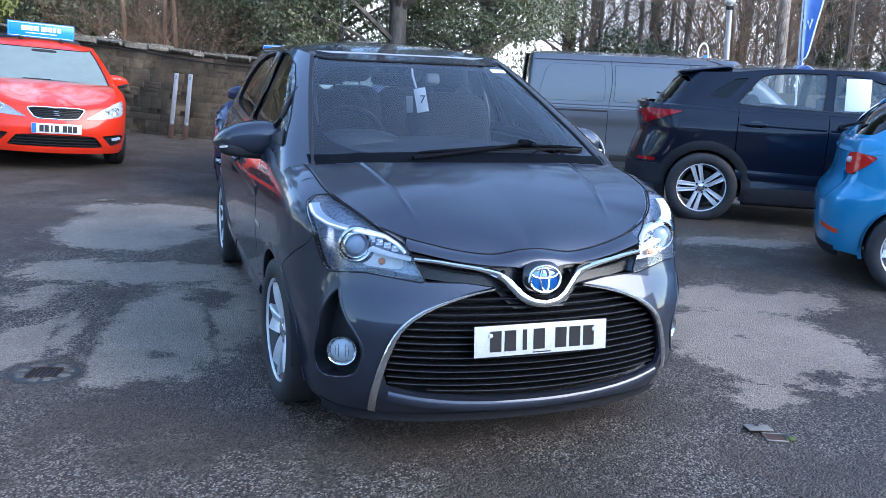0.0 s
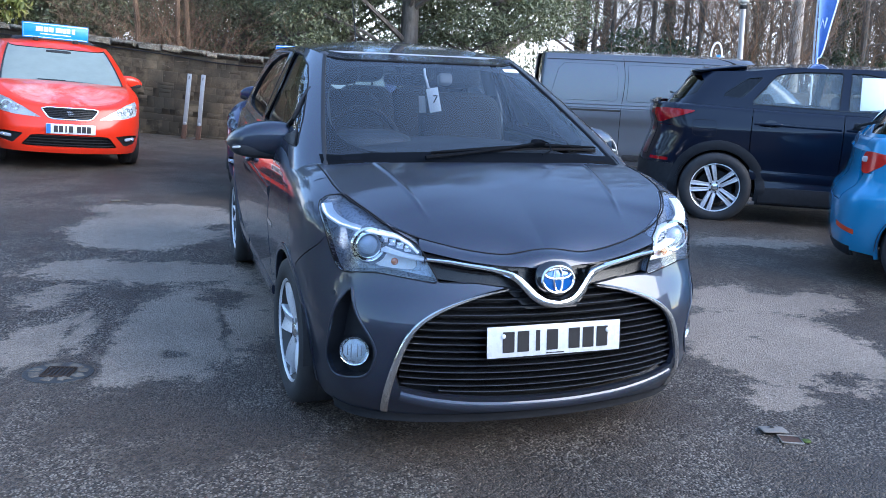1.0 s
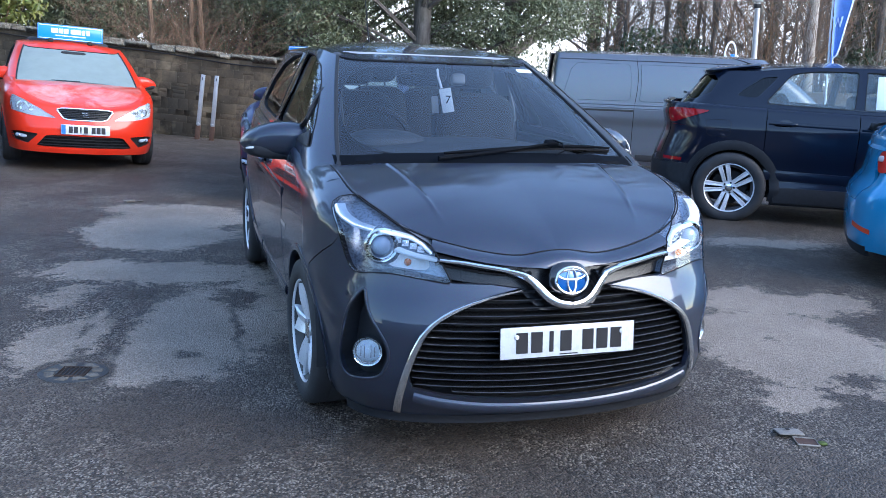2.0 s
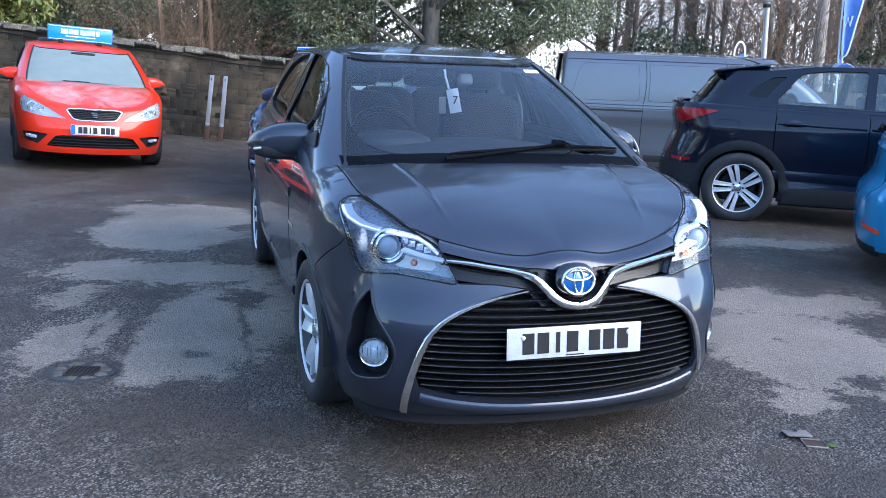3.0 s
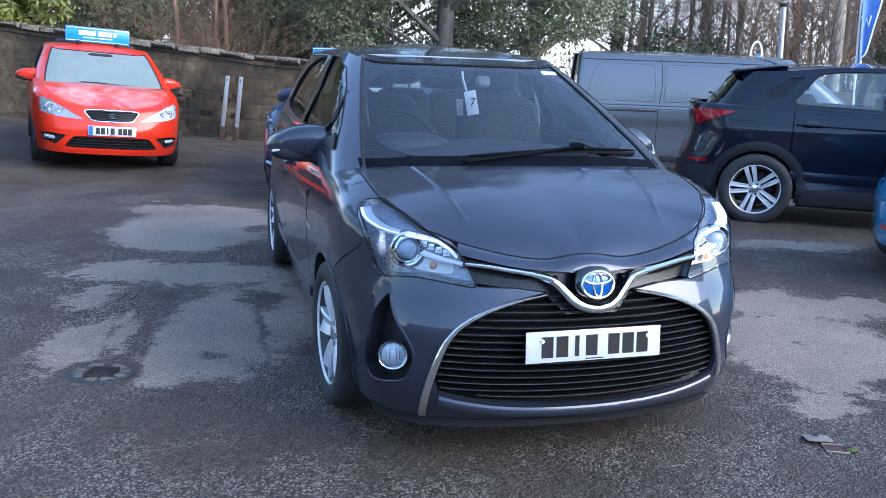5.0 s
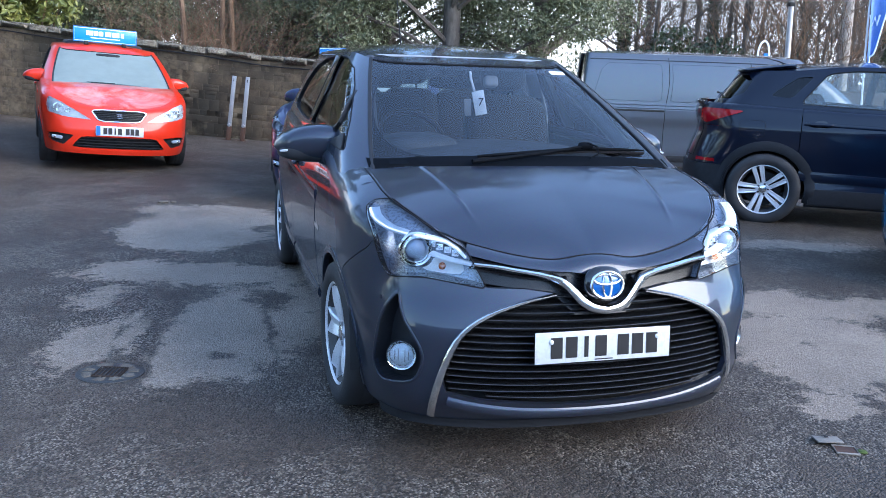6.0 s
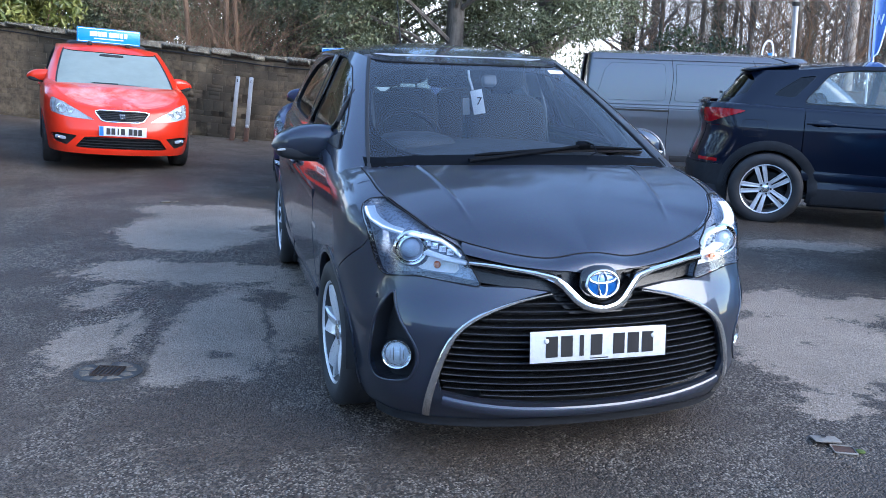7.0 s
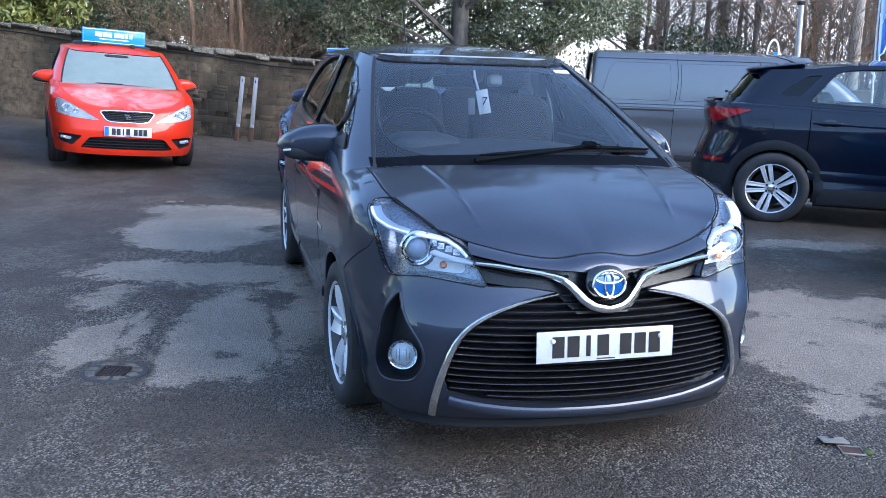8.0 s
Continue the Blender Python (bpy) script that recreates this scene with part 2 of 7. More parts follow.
class Shell:
    """The lower body of a car: a plan outline drawn in by a profile that changes with height.
    x to the car's left, y back from the nose, z up; s runs along the outline from the nose's middle, negative on the car's right."""

    def __init__(self, plan, low, top, nose, side, tail, turn, rim):
        pts = [(-x, y) for x, y in plan[:0:-1]] + list(plan)
        n = len(plan) - 1
        pts = np.array(pts + [(-x, y) for x, y in plan[-2:-5:-1]], float)
        # Catmull-Rom through the outline, then walked at even steps
        fine = []
        for i in range(1, len(pts) - 2):
            t = np.linspace(0, 1, 60, endpoint=False)[:, None]
            p0, p1, p2, p3 = pts[i - 1], pts[i], pts[i + 1], pts[i + 2]
            d1, d2, d0 = np.linalg.norm(p2 - p1) ** .5, np.linalg.norm(p3 - p2) ** .5, np.linalg.norm(p1 - p0) ** .5
            m1 = (p1 - p0) / d0 - (p2 - p0) / (d0 + d1) + (p2 - p1) / d1
            m2 = (p2 - p1) / d1 - (p3 - p1) / (d1 + d2) + (p3 - p2) / d2
            m1, m2 = m1 * d1, m2 * d1
            fine.append((2 * t ** 3 - 3 * t ** 2 + 1) * p1 + (t ** 3 - 2 * t ** 2 + t) * m1 + (3 * t ** 2 - 2 * t ** 3) * p2 + (t ** 3 - t ** 2) * m2)
        fine = np.concatenate(fine)
        k0 = int(np.argmin(np.abs(fine[:, 0]) + np.abs(fine[:, 1] - plan[0][1]) * 2))
        fine = fine[k0:]
        k1 = int(np.argmax(fine[:, 1] - np.abs(fine[:, 0]) * .0 - (fine[:, 0] < -.001) * 9))
        fine = fine[:k1 + 1]
        fine[0] = plan[0]
        fine[-1, 0] = 0
        self.cs = np.concatenate([[0], np.cumsum(np.linalg.norm(np.diff(fine, axis=0), axis=1))])
        self.length = self.cs[-1]
        u = np.linspace(0, self.length, 2000)
        k = int(.035 / (u[1] - u[0]))
        self.cx, self.cy = blur(np.interp(u, self.cs, fine[:, 0]), k, -1, -1), blur(np.interp(u, self.cs, fine[:, 1]), k, 1, 1)
        self.cs = u
        tx, ty = np.gradient(self.cx, self.cs), np.gradient(self.cy, self.cs)
        tx[0], ty[0], tx[-1], ty[-1] = 1, 0, -1, 0
        self.nx, self.ny = ty, -tx
        self.low, self.top = fair(low, .06, 1), fair(top, .03, 1)
        self.nose, self.side, self.tail = fair(nose, .016), fair(side, .016), fair(tail, .016)
        self.turn, self.rim = turn, (fair(rim[0], .08, 1), fair(rim[1], .08, 1))

    def s_at(self, y=None, x=None, rear=False):
        """s of the outline (car's left) where it reaches y, or x on the nose (or the tail)."""
        if y is not None:
            return float(np.interp(y, self.cy, self.cs))
        k = int(np.argmax(self.cx))
        if rear:
            return float(np.interp(-x, -self.cx[k:], self.cs[k:]))
        return float(np.interp(x, self.cx[:k], self.cs[:k]))

    def inset(self, s, z):
        a = np.abs(s)
        f = ease(self.turn[0], self.turn[1], a)
        r = ease(self.length - self.turn[1], self.length - self.turn[0], a)
        base = self.nose(z) * (1 - f) + self.side(z) * f * (1 - r) + self.tail(z) * r
        rx, rz, zt = self.rim[0](a), self.rim[1](a), self.top(a)
        q = np.clip((z - (zt - rz)) / rz, 0, 1)
        return base + rx * (1 - np.sqrt(1 - q * q))

    def point(self, s, z, off=0.0):
        s, z = np.asarray(s, float), np.asarray(z, float)
        a = np.abs(s)
        k = self.inset(s, z) - off
        nx, ny = np.interp(a, self.cs, self.nx), np.interp(a, self.cs, self.ny)
        x, y = np.interp(a, self.cs, self.cx) - nx * k, np.interp(a, self.cs, self.cy) - ny * k
        return np.stack([np.where(s < 0, -1, 1) * np.maximum(x, 0), y, z * np.ones_like(x)], -1)

    def edge(self, s):
        return self.point(s, self.top(np.abs(s)))


class Cabin:
    """The glasshouse: at each height a rounded outline; a is the angle along it, 0 at the middle of the windscreen, 1 at the start of the sides, 2 at their end, 3 at the tail's middle."""

    def __init__(self, front, back, width, power, reach, taper, flare=0.0):
        self.front, self.back, self.width = smooth(*zip(*front)), smooth(*zip(*back)), smooth(*zip(*width))
        self.power, self.reach, self.taper, self.flare = power, reach, taper, flare

    def point(self, a, z, off=0.0):
        a, z = np.asarray(a, float), np.asarray(z, float)
        z = z * np.ones_like(a)
        b = np.abs(a)
        w = self.width(z)
        yf, yb = self.front(z), self.back(z)
        (rf, rb), (nf, nb) = self.reach, self.power
        t1, t3 = np.clip(b, 0, 1) * np.pi / 2, np.clip(3 - b, 0, 1) * np.pi / 2
        x1, y1 = w * np.sin(t1) ** (2 / nf), yf + rf * (1 - np.cos(t1) ** (2 / nf))
        x3, y3 = w * np.sin(t3) ** (2 / nb), yb - rb * (1 - np.cos(t3) ** (2 / nb))
        t2 = np.clip(b - 1, 0, 1)
        x2, y2 = w, yf + rf + t2 * (yb - rb - yf - rf)
        x = np.where(b < 1, x1, np.where(b < 2, x2, x3))
        y = np.where(b < 1, y1, np.where(b < 2, y2, y3))
        m = (y - 1.2) / 2.5
        x = x * (1 - self.taper * np.clip(m, 0, 1) ** 2 + self.flare * ease(1.15, 2.3, y))
        p = np.stack([np.where(a < 0, -1, 1) * x, y, z], -1)
        if np.any(off):
            e = 1e-3
            da = self.point(a + e, z) - self.point(a - e, z)
            dz = self.point(a, z + e) - self.point(a, z - e)
            n = np.cross(da, dz)
            n /= np.linalg.norm(n, axis=-1, keepdims=True) + 1e-12
            p = p + n * np.asarray(off)[..., None] if np.ndim(off) else p + n * off
        return p

    def a_at(self, y, z):
        """The angle on the car's left side at which the outline at height z reaches y."""
        g = np.linspace(0, 3, 1201)
        return float(np.interp(y, self.point(g, np.full(g.shape, z))[:, 1], g))

HATCH_PLAN = [(0, 0), (.25, .014), (.45, .052), (.60, .11), (.72, .21), (.797, .38), (.832, .60), (.842, .9), (.846, 1.3), (.847, 2.0), (.845, 2.8),
              (.83, 3.25), (.79, 3.60), (.70, 3.82), (.45, 3.92), (0, 3.95)]
hatch = Shell(
    HATCH_PLAN,
    low=[(0, .175), (.6, .175), (.95, .165), (1.3, .19), (3.8, .2), (4.6, .25), (5.2, .25)],
    top=[(0, .770), (.07, .764), (.16, .750), (.25, .757), (.45, .79), (.75, .85), (1.05, .925), (1.3, .975), (1.6, 1.0), (3.0, 1.03), (4.2, 1.06), (5.2, 1.05)],
    nose=[(.15, .085), (.21, .045), (.27, .018), (.36, .008), (.50, .012), (.58, .035), (.65, .068), (.72, .088), (.80, .105), (1.05, .15)],
    side=[(.15, .075), (.22, .05), (.34, .028), (.52, .008), (.66, .0), (.78, .004), (.90, .022), (1.0, .045), (1.1, .07)],
    tail=[(.15, .06), (.3, .02), (.5, .0), (.7, .02), (.9, .05), (1.1, .1)],
    turn=(.55, 1.15),
    rim=([(0, .05), (.5, .07), (1.0, .12), (1.5, .10), (1.8, .03), (5.2, .03)], [(0, .045), (.5, .06), (1.0, .10), (1.5, .10), (1.8, .04), (5.2, .04)]))
cabin = Cabin(front=[(.94, .675), (1.0, .80), (1.1, 1.0), (1.2, 1.205), (1.3, 1.415), (1.4, 1.635), (1.47, 1.80)],
              back=[(.94, 3.86), (1.05, 3.80), (1.2, 3.72), (1.4, 3.56), (1.47, 3.5)],
              width=[(.94, .80), (1.0, .782), (1.07, .76), (1.14, .732), (1.22, .697), (1.3, .66), (1.37, .624), (1.42, .595), (1.47, .56)],
              power=(4.2, 3.0), reach=(.36, .4), taper=.05, flare=.0)

# ---- building tools ----
from mathutils.geometry import delaunay_2d_cdt


def mesh_of(name, bm, material, smooth_shade=True):
    me = bpy.data.meshes.new(name)
    bm.normal_update()
    lay, flag = bm.verts.layers.float_vector.get("lie"), bm.faces.layers.int.get("skin")
    own = [tuple(lp.vert[lay]) if f[flag] else tuple(f.normal) for f in bm.faces for lp in f.loops] if lay and flag else None
    bm.to_mesh(me)
    bm.free()
    for m in (material if isinstance(material, (list, tuple)) else [material]):
        me.materials.append(m)
    if smooth_shade:
        me.shade_smooth()
    if own:
        me.normals_split_custom_set(own)
    return me


def part(name, bm, material, parent=None, label="", sharp=38, smooth_shade=True):
    """Links a bmesh as one mesh object under a thing or a part."""
    if smooth_shade and sharp:
        bm.normal_update()
        for e in bm.edges:
            if len(e.link_faces) == 2 and e.calc_face_angle(0) > radians(sharp):
                e.smooth = False
    ob = new(name, mesh_of(name, bm, material, smooth_shade))
    if parent is not None:
        ob.parent = parent
    if label:
        tagged(ob, label)
    return ob


def thing(name, m, label, category, group="", kind=""):
    e = new(name)
    e.empty_display_size = .1
    e.matrix_world = m
    return tagged(e, label, category, group, kind)


def box(size, at=(0, 0, 0), rot=(0, 0, 0), bevel=0.0, bm=None, seg=2):
    bm = bm or bmesh.new()
    r = bmesh.ops.create_cube(bm, size=1.0, matrix=pose(*at, *rot) @ Matrix.Diagonal((*size, 1)))
    if bevel:
        es = list({e for v in r["verts"] for e in v.link_edges})
        bmesh.ops.bevel(bm, geom=es, offset=bevel, segments=seg, affect="EDGES", profile=.5)
    return bm


def lathe(profile, n=48, bm=None, m=None, closed=False):
    """Turns (radius, height) pairs round z."""
    bm = bm or bmesh.new()
    m = m or Matrix()
    rings = []
    for r, h in profile:
        rings.append([bm.verts.new(m @ Vector((r * math.cos(2 * math.pi * i / n), r * math.sin(2 * math.pi * i / n), h))) for i in range(n)])
    pairs = list(zip(rings, rings[1:])) + ([(rings[-1], rings[0])] if closed else [])
    for a, b in pairs:
        for i in range(n):
            j = (i + 1) % n
            bm.faces.new((a[i], a[j], b[j], b[i]))
    if not closed:
        for ring, flip in ((rings[0], True), (rings[-1], False)):
            if profile[0 if flip else -1][0] > 1e-5:
                f = bm.faces.new(ring[::-1] if flip else ring)
    bmesh.ops.remove_doubles(bm, verts=bm.verts, dist=1e-6)
    bmesh.ops.recalc_face_normals(bm, faces=bm.faces)
    return bm


def tube(path, radius, n=8, bm=None, flat=None, closed=False):
    """A rod along a path; radius a number or one for each point; flat=(w, t) and up vectors give a strip instead."""
    bm = bm or bmesh.new()
    p = [Vector(q) for q in path]
    rad = radius if hasattr(radius, "__len__") else [radius] * len(p)
    rings, side = [], None
    for i, q in enumerate(p):
        d = (p[(i + 1) % len(p)] - p[i - 1]) if closed else (p[min(i + 1, len(p) - 1)] - p[max(i - 1, 0)])
        d = d.normalized() if d.length > 1e-9 else Vector((0, 0, 1))
        if side is None:
            side = d.orthogonal().normalized()
        side = (side - d * side.dot(d))
        side = side.normalized() if side.length > 1e-6 else d.orthogonal().normalized()
        up = d.cross(side)
        rings.append([bm.verts.new(q + rad[i] * (math.cos(2 * math.pi * k / n) * side + math.sin(2 * math.pi * k / n) * up)) for k in range(n)])
    for a, b in list(zip(rings, rings[1:])) + ([(rings[-1], rings[0])] if closed else []):
        for k in range(n):
            j = (k + 1) % n
            bm.faces.new((a[k], a[j], b[j], b[k]))
    if not closed:
        bm.faces.new(rings[0][::-1])
        bm.faces.new(rings[-1])
    bmesh.ops.recalc_face_normals(bm, faces=bm.faces)
    return bm


def ribbon(lift, path, width, height, bm=None, sink=.004):
    """A bar with a rounded top that follows a path (u, v) drawn on a surface; width and height are numbers or one for each point."""
    bm = bm or bmesh.new()
    uv = np.array(path, float)
    n = len(uv)
    w = np.broadcast_to(np.asarray(width, float), n)
    h = np.broadcast_to(np.asarray(height, float), n)
    mid = lift(uv[:, 0], uv[:, 1], np.zeros(n))
    nor = normal_at(lift, uv)
    d = np.gradient(mid, axis=0)
    d /= np.linalg.norm(d, axis=1, keepdims=True) + 1e-12
    across = np.cross(nor, d)
    across /= np.linalg.norm(across, axis=1, keepdims=True) + 1e-12
    rings = []
    for a, k in ((-.5, -1), (-.47, .55), (-.25, 1), (.25, 1), (.47, .55), (.5, -1)):
        off = np.where(k < 0, -sink, h * k)
        rings.append([bm.verts.new(Vector(q)) for q in mid + across * (a * w)[:, None] + nor * off[:, None]])
    rings.append(rings[0])
    for r0, r1 in zip(rings, rings[1:]):
        for i in range(n - 1):
            bm.faces.new((r0[i], r0[i + 1], r1[i + 1], r1[i]))
    for i in (0, n - 1):
        bm.faces.new([r[i] for r in rings[:-1]])
    bmesh.ops.recalc_face_normals(bm, faces=bm.faces)
    return bm


def normal_at(lift, uv):
    e = 1e-3
    u, v = uv[:, 0], uv[:, 1]
    z = np.zeros(len(uv))
    c = lift(u, v, z)
    n = lift(u, v, z + .01) - c
    return n / (np.linalg.norm(n, axis=1, keepdims=True) + 1e-12)


def inside(poly, pts):
    """Which points lie in the polygon."""
    x, y = pts[:, 0], pts[:, 1]
    res = np.zeros(len(pts), bool)
    p = np.asarray(poly, float)
    for (x0, y0), (x1, y1) in zip(p, np.roll(p, -1, 0)):
        if y0 == y1:
            continue
        c = (y0 > y) != (y1 > y)
        res ^= c & (x < (x1 - x0) * (y - y0) / (y1 - y0) + x0)
    return res


def rounded(poly, times=2, keep=.25):
    p = np.asarray(poly, float)
    for _ in range(times):
        q = np.roll(p, -1, 0)
        p = np.stack([p * (1 - keep) + q * keep, p * keep + q * (1 - keep)], 1).reshape(-1, 2)
    return p


def dense(poly, step, closed=True):
    p = np.asarray(poly, float)
    q = np.roll(p, -1, 0) if closed else p[1:]
    out = []
    for a, b in zip(p if closed else p[:-1], q):
        k = max(1, int(np.ceil(np.linalg.norm(b - a) / step)))
        out += [a + (b - a) * i / k for i in range(k)]
    if not closed:
        out.append(p[-1])
    return np.array(out)


def grown(poly, d):
    """The polygon moved outwards by d (inwards when negative)."""
    p = np.asarray(poly, float)
    area = np.sum(p[:, 0] * np.roll(p[:, 1], -1) - np.roll(p[:, 0], -1) * p[:, 1])
    t = np.roll(p, -1, 0) - np.roll(p, 1, 0)
    n = np.stack([t[:, 1], -t[:, 0]], 1) * (1 if area > 0 else -1)
    return p + n / (np.linalg.norm(n, axis=1, keepdims=True) + 1e-12) * d


def disc(u, v, r, n=56, squash=1.0):
    a = np.linspace(0, 2 * np.pi, n, endpoint=False)
    return np.stack([u + r * np.cos(a), v + r * squash * np.sin(a)], 1)


def panel(lift, outline, holes=(), step=.03, depth=.012, extra=None, raise_by=0.0):
    """A sheet on a surface, trimmed to an outline with holes, its edges turned in by depth. Returns a bmesh."""
    edge_step = step
    loops = [dense(outline, edge_step)] + [dense(h, edge_step) for h in holes]
    lo, hi = loops[0].min(0), loops[0].max(0)
    gu, gv = np.arange(lo[0] + step / 2, hi[0], step), np.arange(lo[1] + step / 2, hi[1], step)
    g = np.stack(np.meshgrid(gu, gv, indexing="ij"), -1).reshape(-1, 2)
    if extra is not None and len(extra):
        g = np.concatenate([g, extra])
    ring = np.concatenate(loops)
    keep = inside(loops[0], g)
    for h in loops[1:]:
        keep &= ~inside(h, g)
    g = g[keep]
    if len(g):
        near = np.zeros(len(g), bool)
        for a in range(0, len(ring), 64):
            near |= (np.linalg.norm(g[:, None] - ring[None, a:a + 64], axis=2) < step * .42).any(1)
        g = g[~near]
    pts, edges, k = [], [], 0
    for lp in loops:
        pts += [Vector(q) for q in lp]
        edges += [(k + i, k + (i + 1) % len(lp)) for i in range(len(lp))]
        k += len(lp)
    pts += [Vector(q) for q in g]
    v2, _, f2, *_ = delaunay_2d_cdt(pts, edges, [], 0, 1e-6)
    uv = np.array([tuple(q) for q in v2])
    f2 = np.array([f for f in f2 if len(f) == 3])
    cen = uv[f2].mean(1)
    ok = inside(loops[0], cen)
    for h in loops[1:]:
        ok &= ~inside(h, cen)
    f2 = f2[ok]
    top = lift(uv[:, 0], uv[:, 1], np.full(len(uv), raise_by))
    bm = bmesh.new()
    lay, flag = bm.verts.layers.float_vector.new("lie"), bm.faces.layers.int.new("skin")
    vs = [bm.verts.new(q) for q in top]
    bm.verts.index_update()
    e, hold = 3e-3, np.full(len(uv), raise_by)
    lie = np.cross(lift(uv[:, 0] + e, uv[:, 1], hold) - lift(uv[:, 0] - e, uv[:, 1], hold), lift(uv[:, 0], uv[:, 1] + e, hold) - lift(uv[:, 0], uv[:, 1] - e, hold))
    lie *= np.sign(np.sum(lie * (lift(uv[:, 0], uv[:, 1], hold + .01) - top), 1) + 1e-15)[:, None]
    lie /= np.linalg.norm(lie, axis=1, keepdims=True) + 1e-15
    for v, q in zip(vs, lie):
        v[lay] = q
    for f in f2:
        try:
            bm.faces.new([vs[i] for i in f])[flag] = 1
        except ValueError:
            pass
    bm.normal_update()
    # turn the faces outwards
    up = lift(uv[:, 0], uv[:, 1], np.full(len(uv), raise_by + .01)) - top
    bm.faces.ensure_lookup_table()
    if len(bm.faces) and sum(f.normal.dot(Vector(up[f.verts[0].index])) for f in bm.faces[:200]) < 0:
        bmesh.ops.reverse_faces(bm, faces=bm.faces[:])
    if depth:
        low = lift(uv[:, 0], uv[:, 1], np.full(len(uv), raise_by - depth))
        rim = [e for e in bm.edges if len(e.link_faces) == 1]
        under = {}
        for e in rim:
            for v in e.verts:
                if v.index not in under:
                    under[v.index] = bm.verts.new(low[v.index])
        for e in rim:
            lp = e.link_loops[0]
            a, b = lp.vert, lp.link_loop_next.vert
            f = bm.faces.new((b, a, under[a.index], under[b.index]))
        for e in rim:
            e.smooth = False
    for v in [v for v in bm.verts if not v.link_faces]:
        bm.verts.remove(v)
    return bm


def grid_sheet(P, bm=None, closed_u=False, flip=False):
    """Quads over an array of points (m, n, 3)."""
    bm = bm or bmesh.new()
    m, n = P.shape[:2]
    vs = [[bm.verts.new(P[i, j]) for j in range(n)] for i in range(m)]
    for i in range(m if closed_u else m - 1):
        for j in range(n - 1):
            q = (vs[i][j], vs[(i + 1) % m][j], vs[(i + 1) % m][j + 1], vs[i][j + 1])
            bm.faces.new(q[::-1] if flip else q)
    return bm


def blob(size, at=(0, 0, 0), rot=(0, 0, 0), power=(.6, .6), nu=24, nv=16, bm=None, warp=None):
    """A superellipsoid; power under 1 makes it boxier. warp(p) may bend it."""
    bm = bm or bmesh.new()
    m = pose(*at, *rot)
    f = lambda c, e: math.copysign(abs(c) ** e, c)
    rows = []
    for j in range(nv + 1):
        ph = -math.pi / 2 + math.pi * j / nv
        row = []
        for i in range(nu):
            th = 2 * math.pi * i / nu
            p = Vector((f(math.cos(ph), power[1]) * f(math.cos(th), power[0]) * size[0] / 2, f(math.cos(ph), power[1]) * f(math.sin(th), power[0]) * size[1] / 2,
                        f(math.sin(ph), power[1]) * size[2] / 2))
            row.append(bm.verts.new(m @ (warp(p) if warp else p)))
        rows.append(row)
    for a, b in zip(rows, rows[1:]):
        for i in range(nu):
            j = (i + 1) % nu
            bm.faces.new((a[i], a[j], b[j], b[i]))
    bmesh.ops.remove_doubles(bm, verts=bm.verts, dist=1e-5)
    bmesh.ops.recalc_face_normals(bm, faces=bm.faces)
    return bm

# ---- cars ----
def twist(sgn):
    """A wheel's own axis z turned to point out of the car's side."""
    return pose(0, 0, 0, 0, 90 * sgn, 0)


def spoke_mesh(r0, r1, w0, w1, d0, d1, thick, bm, turn, shift0=0.0, shift1=0.0, groove=0.0):
    """One tapered spoke from the hub out to the rim, its face at heights d0 (hub) to d1 (rim)."""
    m = Matrix.Rotation(turn, 4, "Z")
    n, rows = 7, []
    for i in range(n):
        t = i / (n - 1)
        r, w, d = r0 + (r1 - r0) * t, w0 + (w1 - w0) * t ** 1.3, d0 + (d1 - d0) * t + .010 * math.sin(math.pi * t)
        c = shift0 + (shift1 - shift0) * t
        row = [(c - w / 2, d - thick), (c - w / 2, d - .008), (c - w / 2 + .006, d), (c, d - groove), (c + w / 2 - .006, d), (c + w / 2, d - .008), (c + w / 2, d - thick)]
        rows.append([bm.verts.new(m @ Vector((r, a, b))) for a, b in row])
    for a, b in zip(rows, rows[1:]):
        for k in range(6):
            bm.faces.new((a[k], b[k], b[k + 1], a[k + 1]))
    bm.faces.new(rows[0])
    bm.faces.new(rows[-1][::-1])


